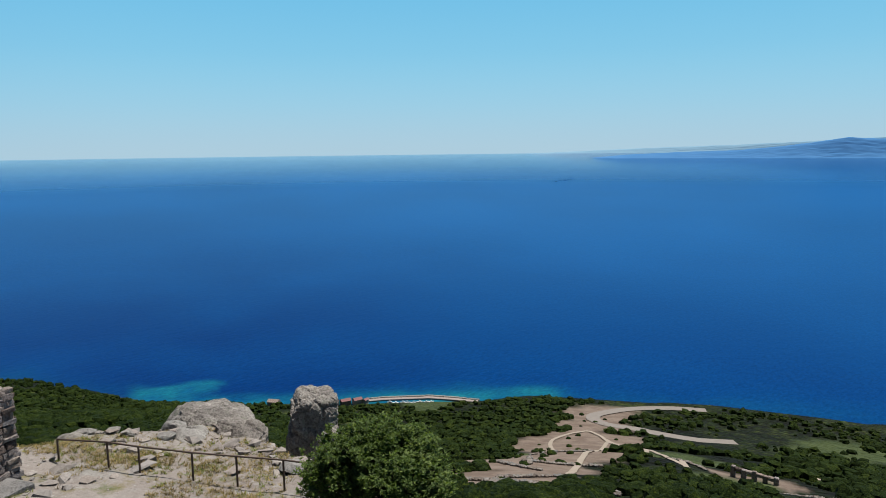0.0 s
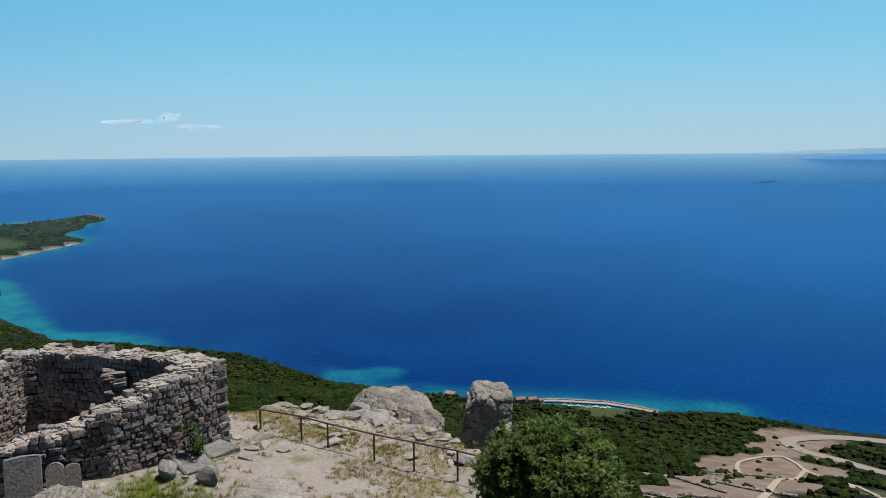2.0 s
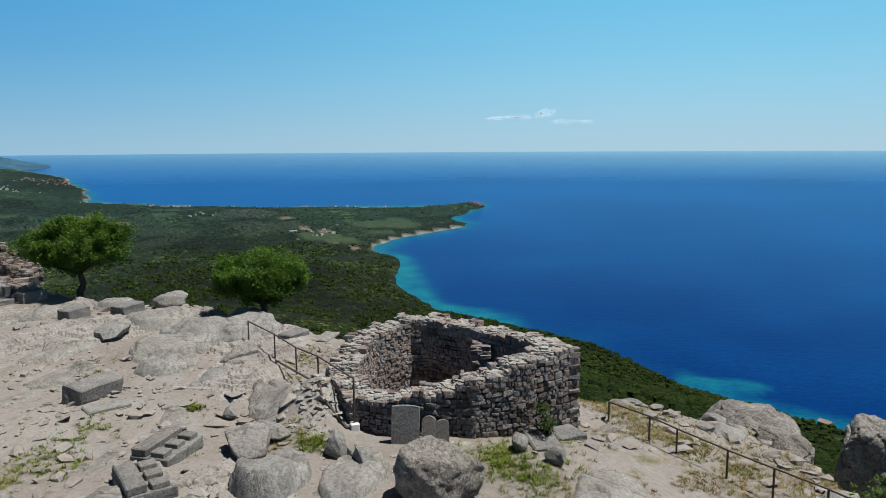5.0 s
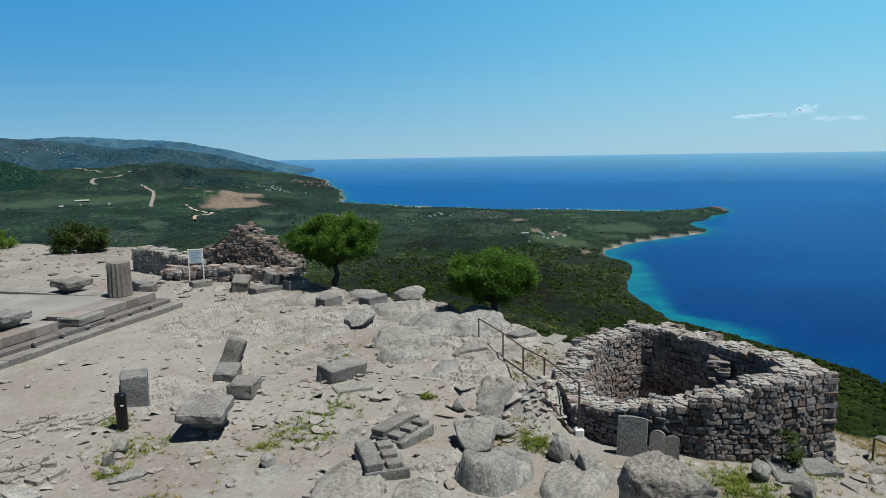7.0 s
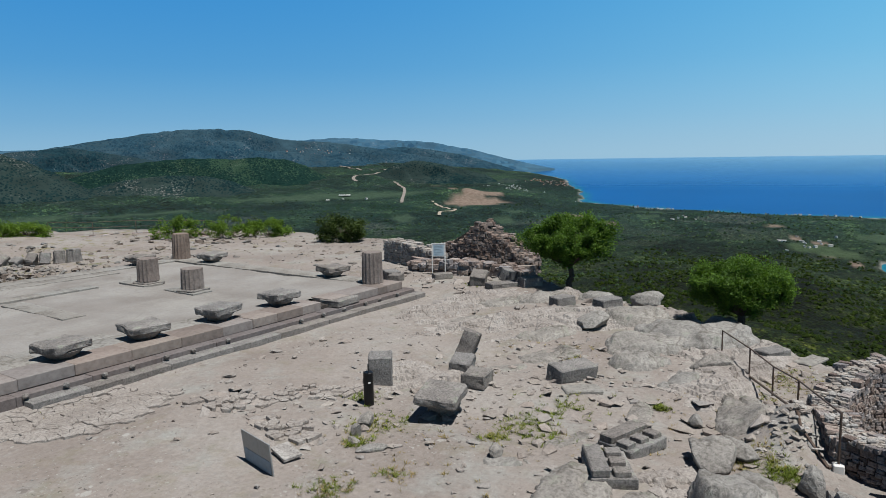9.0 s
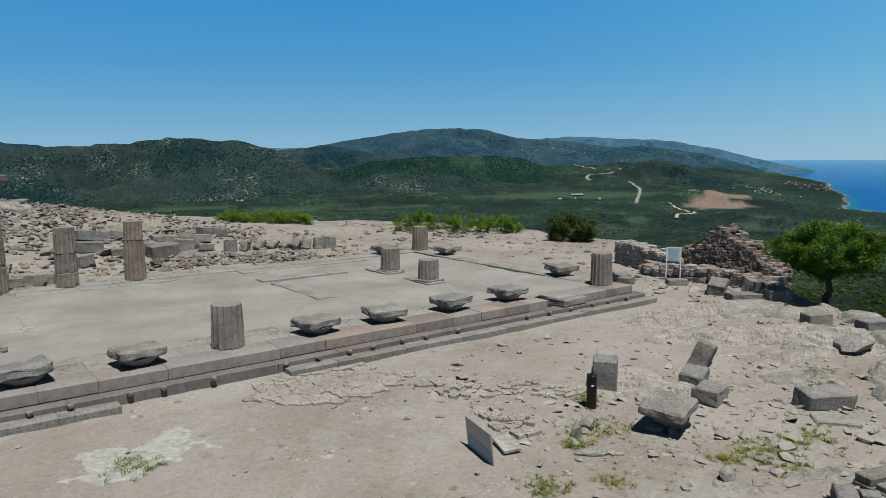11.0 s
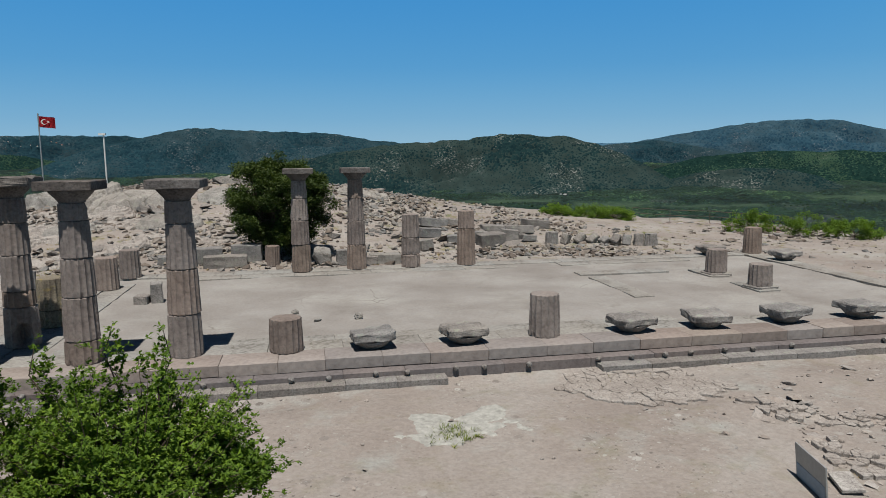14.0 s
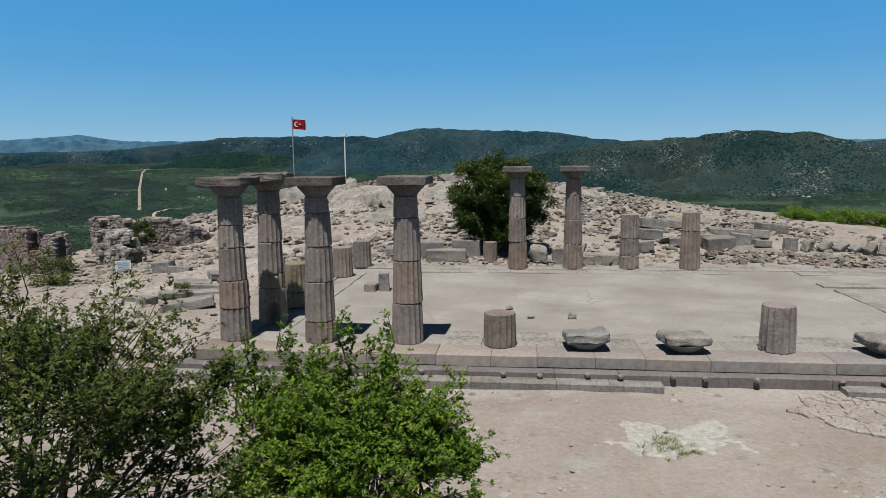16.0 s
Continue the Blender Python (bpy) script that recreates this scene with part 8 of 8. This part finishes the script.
scrub("dark trees and hedges over the plain", TINY, 30000, 1100, 6500, -100, 48, 2.2, 5.5, 0.34, 0.8, HAZETREE)
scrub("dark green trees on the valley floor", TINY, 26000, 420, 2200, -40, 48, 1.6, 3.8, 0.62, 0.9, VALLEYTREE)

# ---- roads, harbour and houses ----
def road_strip(points, width, name, label):
    pts = [Vector(p) for p in points]
    dense = []
    for a, b, c, d in zip([pts[0]] + pts, pts, pts[1:], pts[2:] + [pts[-1]]):
        n = max(2, int((c - b).length / (width * 0.8)))
        for k in range(n):
            u = k / n
            dense.append(0.5 * (2 * b + (c - a) * u + (2 * a - 5 * b + 4 * c - d) * u * u + (3 * b - a - 3 * c + d) * u ** 3))
    dense.append(pts[-1])
    P = np.array([tuple(q) for q in dense])
    e = np.gradient(P, axis=0)
    e /= np.linalg.norm(e, axis=1)[:, None]
    side = np.stack([-e[:, 1], e[:, 0]], -1)
    U = np.linspace(-0.5, 0.5, 5)
    X = P[:, 0][None] + U[:, None] * width * side[:, 0][None]
    Y = P[:, 1][None] + U[:, None] * width * side[:, 1][None]
    Z = land(X, Y)[0]
    Z = 0.5 * Z + 0.5 * Z.mean(axis=0)[None] + 0.25 + width * 0.03 + np.hypot(X, Y) * 0.0006
    ob = sheet(name, *nearer(X, Y, Z), False, TRACKMAT if "path" in name or "track" in name else ROADMAT)
    return tagged(ob, label, "road", kind="structure")


for pts, w, nm, lab in ROADS:
    road_strip(pts, w, nm, lab)


def at_true(x, y, z, yaw=0.0):
    """Where a far thing is set, drawn in along the line of sight with its size."""
    X, Y, Z = (float(q[0]) for q in nearer(np.array([x]), np.array([y]), np.array([z])))
    k = (Vector((X, Y, Z)) - EYE).length / max(1e-6, (Vector((x, y, z)) - EYE).length)
    return pose(X, Y, Z, 0, 0, yaw), k


def house(w, d, h, wall, roof, label, category="house"):
    ob = thing("house", Matrix(), label, category, "far houses")
    part("wall", box_bm(w, d, h + 2, pose(0, 0, h / 2 - 1)), wall, ob)
    bm = bmesh.new()
    o = 0.4
    v = [bm.verts.new(q) for q in ((-w / 2 - o, -d / 2 - o, h), (w / 2 + o, -d / 2 - o, h), (w / 2 + o, d / 2 + o, h), (-w / 2 - o, d / 2 + o, h), (-w / 2 - o, 0, h + d * 0.28), (w / 2 + o, 0, h + d * 0.28))]
    for q in ((0, 1, 5, 4), (2, 3, 4, 5), (0, 4, 3), (1, 2, 5), (3, 2, 1, 0)):
        bm.faces.new([v[i] for i in q])
    part("roof", bm, roof, ob)
    for s in (-0.25, 0.25):
        part("window", box_bm(1.0, 0.1, 1.2, pose(w * s, -d / 2 - 0.03, h * 0.55)), BLACK, ob)
    return ob


first = house(11, 8, 5.5, HOUSEWALL, ROOFRED, "distant pale house with a red tiled roof")
second = house(14, 9, 4.5, WHITE, GREYPANEL, "distant low white building with a grey roof")
spots = []
rh = random.Random(12)
for cx, cy, rx, ry, n, which in ((2800, -325, 60, 30, 16, 0), (2790, 300, 25, 200, 14, 1), (2860, 820, 30, 160, 16, 1), (3180, 1300, 60, 90, 8, 1), 
                                 (1900, 200, 120, 60, 14, 1), (2622, 2392, 30, 10, 2, 1), (1215, 3190, 40, 14, 3, 1), (-1750, 3300, 300, 300, 8, 1), (2350, 620, 90, 60, 5, 1)):
    for k in range(n):
        spots.append((rh.gauss(cx, rx * 0.5), rh.gauss(cy, ry * 0.5), which))
# the red-roofed town on the headland and the white village inland of it
for x0, y0, x1, y1, wide, n, which in ((5560, 2800, 4640, 2085, 90, 84, 0), (4600, 2650, 3760, 1960, 55, 46, 1)):
    for k in range(n):
        u, w = rh.random(), rh.gauss(0, wide)
        spots.append((x0 + (x1 - x0) * u - 0.61 * w, y0 + (y1 - y0) * u + 0.79 * w, which))
for k, (x, y, which) in enumerate(spots):
    z, _, dc = land(np.array([x]), np.array([y]))
    if dc[0] < 8:
        continue
    m, kk = at_true(x, y, float(z[0]), rh.uniform(0, 180))
    big = rh.uniform(0.4, 0.8)
    copy_thing((first, second)[which], m @ Matrix.Scale(kk * big, 4))
for ob in (first, second):
    m, kk = at_true(2905 if ob is first else 2700, 980 if ob is first else 2300, ground_z(2905 if ob is first else 2700, 980 if ob is first else 2300))
    ob.matrix_basis = m @ Matrix.Scale(kk, 4)


def greenhouse(spans, length, wide, high):
    """Rows of arched white plastic tunnels with closed ends."""
    ob = thing("greenhouse", Matrix(), "white plastic greenhouse tunnels among green fields", "greenhouse")
    for k in range(spans):
        bm = bmesh.new()
        rings = [[bm.verts.new(((k - spans / 2 + 0.5) * wide + math.cos(q * math.pi / 8) * wide * 0.49, y, math.sin(q * math.pi / 8) * high)) for q in range(9)] for y in (-length / 2, length / 2)]
        for q in range(8):
            bm.faces.new((rings[0][q], rings[0][q + 1], rings[1][q + 1], rings[1][q]))
        bm.faces.new(rings[0])
        bm.faces.new(rings[1][::-1])
        part("tunnel", bm, WHITE, ob)
    return ob


for x, y, spans, length in ((2838, 2572, 7, 60), (2504, 2377, 2, 24)):
    m, kk = at_true(x, y, ground_z(x, y) - 0.3, -48)
    greenhouse(spans, length, 9.0, 4.5).matrix_basis = m @ Matrix.Scale(kk, 4)



def village(hill, bear0, bear1, el0, el1, n, seed):
    """Houses set on a far hillside between two bearings and two elevation angles."""
    ob = bpy.data.objects[hill]
    co = np.empty(len(ob.data.vertices) * 3)
    ob.data.vertices.foreach_get("co", co)
    co = co.reshape(-1, 3)
    v = co - np.array(EYE)
    flat_r = np.hypot(v[:, 0], v[:, 1])
    bear, el = np.degrees(np.arctan2(-v[:, 0], v[:, 1])), np.degrees(np.arctan2(v[:, 2], flat_r))
    near_side = flat_r < np.median(flat_r) * 1.03
    q = np.nonzero((bear > bear0) & (bear < bear1) & (el > el0) & (el < el1) & near_side)[0]
    r = random.Random(seed)
    for k in r.sample(list(q), min(n, len(q))):
        p = co[k]
        size = 0.45 * r.uniform(0.8, 1.7)
        copy_thing(first if r.random() < 0.6 else second, pose(p[0] + r.uniform(-12, 12), p[1] + r.uniform(-12, 12), p[2] + 1.0, 0, 0, r.uniform(0, 180)) @ Matrix.Scale(size, 4))


village("backdrop_village_hills", 16.5, 25.5, 0.72, 1.15, 46, 5)
village("backdrop_mountain", -48.5, -43.0, 0.25, 0.75, 26, 6)
OLDROOF = plain_mat("faded_mauve_roof", (0.26, 0.12, 0.12), 0.85)
# the harbour below: quay, mole of rocks, red-roofed houses and moored boats
quay = thing("harbour_mole", Matrix(), "stone harbour mole curving into the shallow sea", "mole")
mole_line = [(492, -437), (484, -449), (468, -466), (453, -482), (432, -494), (412, -503)]
for k, (a, b) in enumerate(zip(mole_line, mole_line[1:])):
    yaw = math.degrees(math.atan2(b[1] - a[1], b[0] - a[0]))
    part("quay_section", block_bm(math.dist(a, b) + 2, 5.0, 3.0, 0.2, 0.1, k, 1), plain_mat("quay_stone", (0.37, 0.32, 0.30), 0.9, 0, 0.2, 0.3, 0.4), quay).matrix_basis = pose((a[0] + b[0]) / 2, (a[1] + b[1]) / 2, SEA - 1.5, 0, 0, yaw)
rm = np.random.default_rng(3)
n = 420
k = rm.integers(0, len(mole_line) - 1, n)
u = rm.random(n)
ml = np.array(mole_line)
q = ml[k] * (1 - u)[:, None] + ml[k + 1] * u[:, None]
e = ml[k + 1] - ml[k]
e = e / np.linalg.norm(e, axis=1)[:, None]
off_ = rm.uniform(3, 7.5, n)
s = rm.uniform(1.2, 2.6, n)
tagged(merged("rock_armour", STONES, rm.integers(0, 8, n), placements(q[:, 0] - e[:, 1] * off_, q[:, 1] + e[:, 0] * off_, SEA + 1.6 - (off_ - 3) * 0.4, rm.uniform(0, 6, n), s, s, s * 0.7), BOULDER, "grey boulders along the outer side", "", parent=quay), kind="stuff")
for k, (x, y, yaw, w, d, h, roof) in enumerate(((500, -418, 70, 9, 6, 3.5, OLDROOF), (495, -428, 75, 8, 6, 3, OLDROOF), (507, -411, 20, 7, 5, 3.5, ROOFRED), (489, -433, 100, 5, 4, 2.6, OLDROOF), (514, -403, 55, 7, 5, 3, OLDROOF), (548, -372, 30, 10, 7, 4, WALLSTONE))):
    hb = house(w, d, h, HOUSEWALL if k % 2 else WALLSTONE, roof, "stone harbour house with a red roof")
    hb.matrix_basis = pose(x, y, max(SEA + 1.5, ground_z(x, y)), 0, 0, yaw)


def boat(x, y, yaw, l):
    ob = thing("boat", pose(x, y, SEA, 0, 0, yaw), "small white moored fishing boat", "boat", "boats in the harbour")
    bm = bmesh.new()
    low, high = [], []
    for u, w in ((-0.5, 0.30), (-0.2, 0.38), (0.15, 0.36), (0.38, 0.2), (0.5, 0.02)):
        low.append((bm.verts.new((u * l * 0.92, -w * l * 0.3, -0.3)), bm.verts.new((u * l * 0.92, w * l * 0.3, -0.3))))
        high.append((bm.verts.new((u * l, -w * l * 0.45, 0.8 + abs(u) * 0.5)), bm.verts.new((u * l, w * l * 0.45, 0.8 + abs(u) * 0.5))))
    for k in range(4):
        for side in (0, 1):
            bm.faces.new((low[k][side], low[k + 1][side], high[k + 1][side], high[k][side]))
        bm.faces.new((low[k][0], low[k][1], low[k + 1][1], low[k + 1][0]))
        bm.faces.new((high[k][0], high[k][1], high[k + 1][1], high[k + 1][0]))
    bm.faces.new((low[0][0], high[0][0], high[0][1], low[0][1]))
    bmesh.ops.recalc_face_normals(bm, faces=bm.faces[:])
    part("hull", bm, WHITE, ob)
    part("cabin", box_bm(l * 0.25, l * 0.2, 1.3, pose(-l * 0.1, 0, 1.4)), WHITE, ob)


for k in range(8):
    u = k / 7
    boat(473 - 28 * u + rh.uniform(-1, 1), -449 - 26 * u + rh.uniform(-1.5, 1.5), 55 + rh.uniform(-12, 12), rh.uniform(5, 6.5))
# fish farm rings far out
for k in range(6):
    X, K = at_true(2740 + k * 45, -4160 - k * 95 - (k % 2) * 90, SEA + 1)
    ring = thing("fish_pen", X @ Matrix.Scale(K, 4), "dark floating fish pen on the open sea", "fish pen", "fish pens")
    part("float_ring", ring_bm([(8, -1), (8, 1.2), (6, 1.2), (6, -1)], 24), BLACK, ring)
# ruined arches on the terrace
arch = thing("ruined_arches", pose(93, -287, ground_z(93, -287) - 1), "dark ruined stone wall with arched openings", "ruined wall")
for k in range(5):
    part("pier", block_bm(1.6, 1.6, 5.0 - 0.5 * (k % 2), 0.2, 0.25, k, 2), WALLSTONE, arch).matrix_basis = pose(-8 + k * 4, 0, 0)
    if k < 4:
        part("lintel", block_bm(2.8, 1.5, 1.4, 0.2, 0.25, k + 9, 2), WALLSTONE, arch).matrix_basis = pose(-6 + k * 4, 0, 3.2)
for k, (a, b) in enumerate((((80, -140), (104, -152)), ((104, -152), (118, -146)), ((66, -128), (78, -150)), ((125, -190), (150, -200)), ((150, -212), (128, -232)), ((180, -262), (160, -280)), ((30, -215), (52, -205)), ((96, -128), (118, -160)), ((118, -160), (108, -176)), ((140, -205), (165, -240)), ((186, -300), (206, -330)), ((60, -250), (90, -262)), ((70, -262), (62, -280)), ((110, -282), (130, -292)), ((40, -180), (60, -188)))):
    r_ = np.random.default_rng(k)
    n = 90
    u = r_.random(n)
    X, Y = a[0] + (b[0] - a[0]) * u + r_.normal(0, 0.35, n), a[1] + (b[1] - a[1]) * u + r_.normal(0, 0.35, n)
    Z = land(X, Y)[0]
    s = r_.uniform(0.5, 1.3, n)
    merged("terrace_wall", STONES, r_.integers(0, 8, n), placements(X, Y, Z + 0.3, r_.uniform(0, 6, n), s * 1.3, s, s * 0.9), RUBBLE, "low dry-stone terrace wall in ruins", "ruined wall")


# ---- a few small clouds far over the sea ----
def cloud_mat():
    m, n, l, b = mat("thin_cloud", 1.0, 0.0)
    b.inputs["Base Color"].default_value = (0.75, 0.76, 0.78, 1)
    b.inputs["Alpha"].default_value = 0.05
    # added glow brightens the clouds' shaded undersides
    b.inputs["Emission Color"].default_value = (0.75, 0.82, 0.88, 1)
    b.inputs["Emission Strength"].default_value = 0.5
    return m


CLOUD = cloud_mat()
for k, (bear, el, w, h, n) in enumerate(((-98.6, 2.28, 130, 14, 12), (-101.6, 2.5, 60, 34, 12), (-103.6, 1.9, 110, 14, 9))):
    rc = random.Random(60 + k)
    bm = bmesh.new()
    for q in range(n):
        u = rc.uniform(-1, 1)
        s = rc.uniform(0.15, 0.45)
        bmesh.ops.create_icosphere(bm, subdivisions=2, radius=1, matrix=Matrix.LocRotScale((u * w, 0, rc.uniform(-0.4, 0.6) * h), None, (w * s, 20, h * s * 1.6)))
    rough_up(bm, 9, 25, k)
    r_ = 4300
    a = radians(bear)
    cloud = loose("backdrop_cloud", bm, CLOUD, pose(EYE[0] - r_ * math.sin(a), EYE[1] + r_ * math.cos(a), EYE[2] + r_ * math.tan(radians(el)), 0, 0, bear), "small thin white cloud low over the sea", "cloud", smooth=True)
    tagged(cloud, kind="structure")
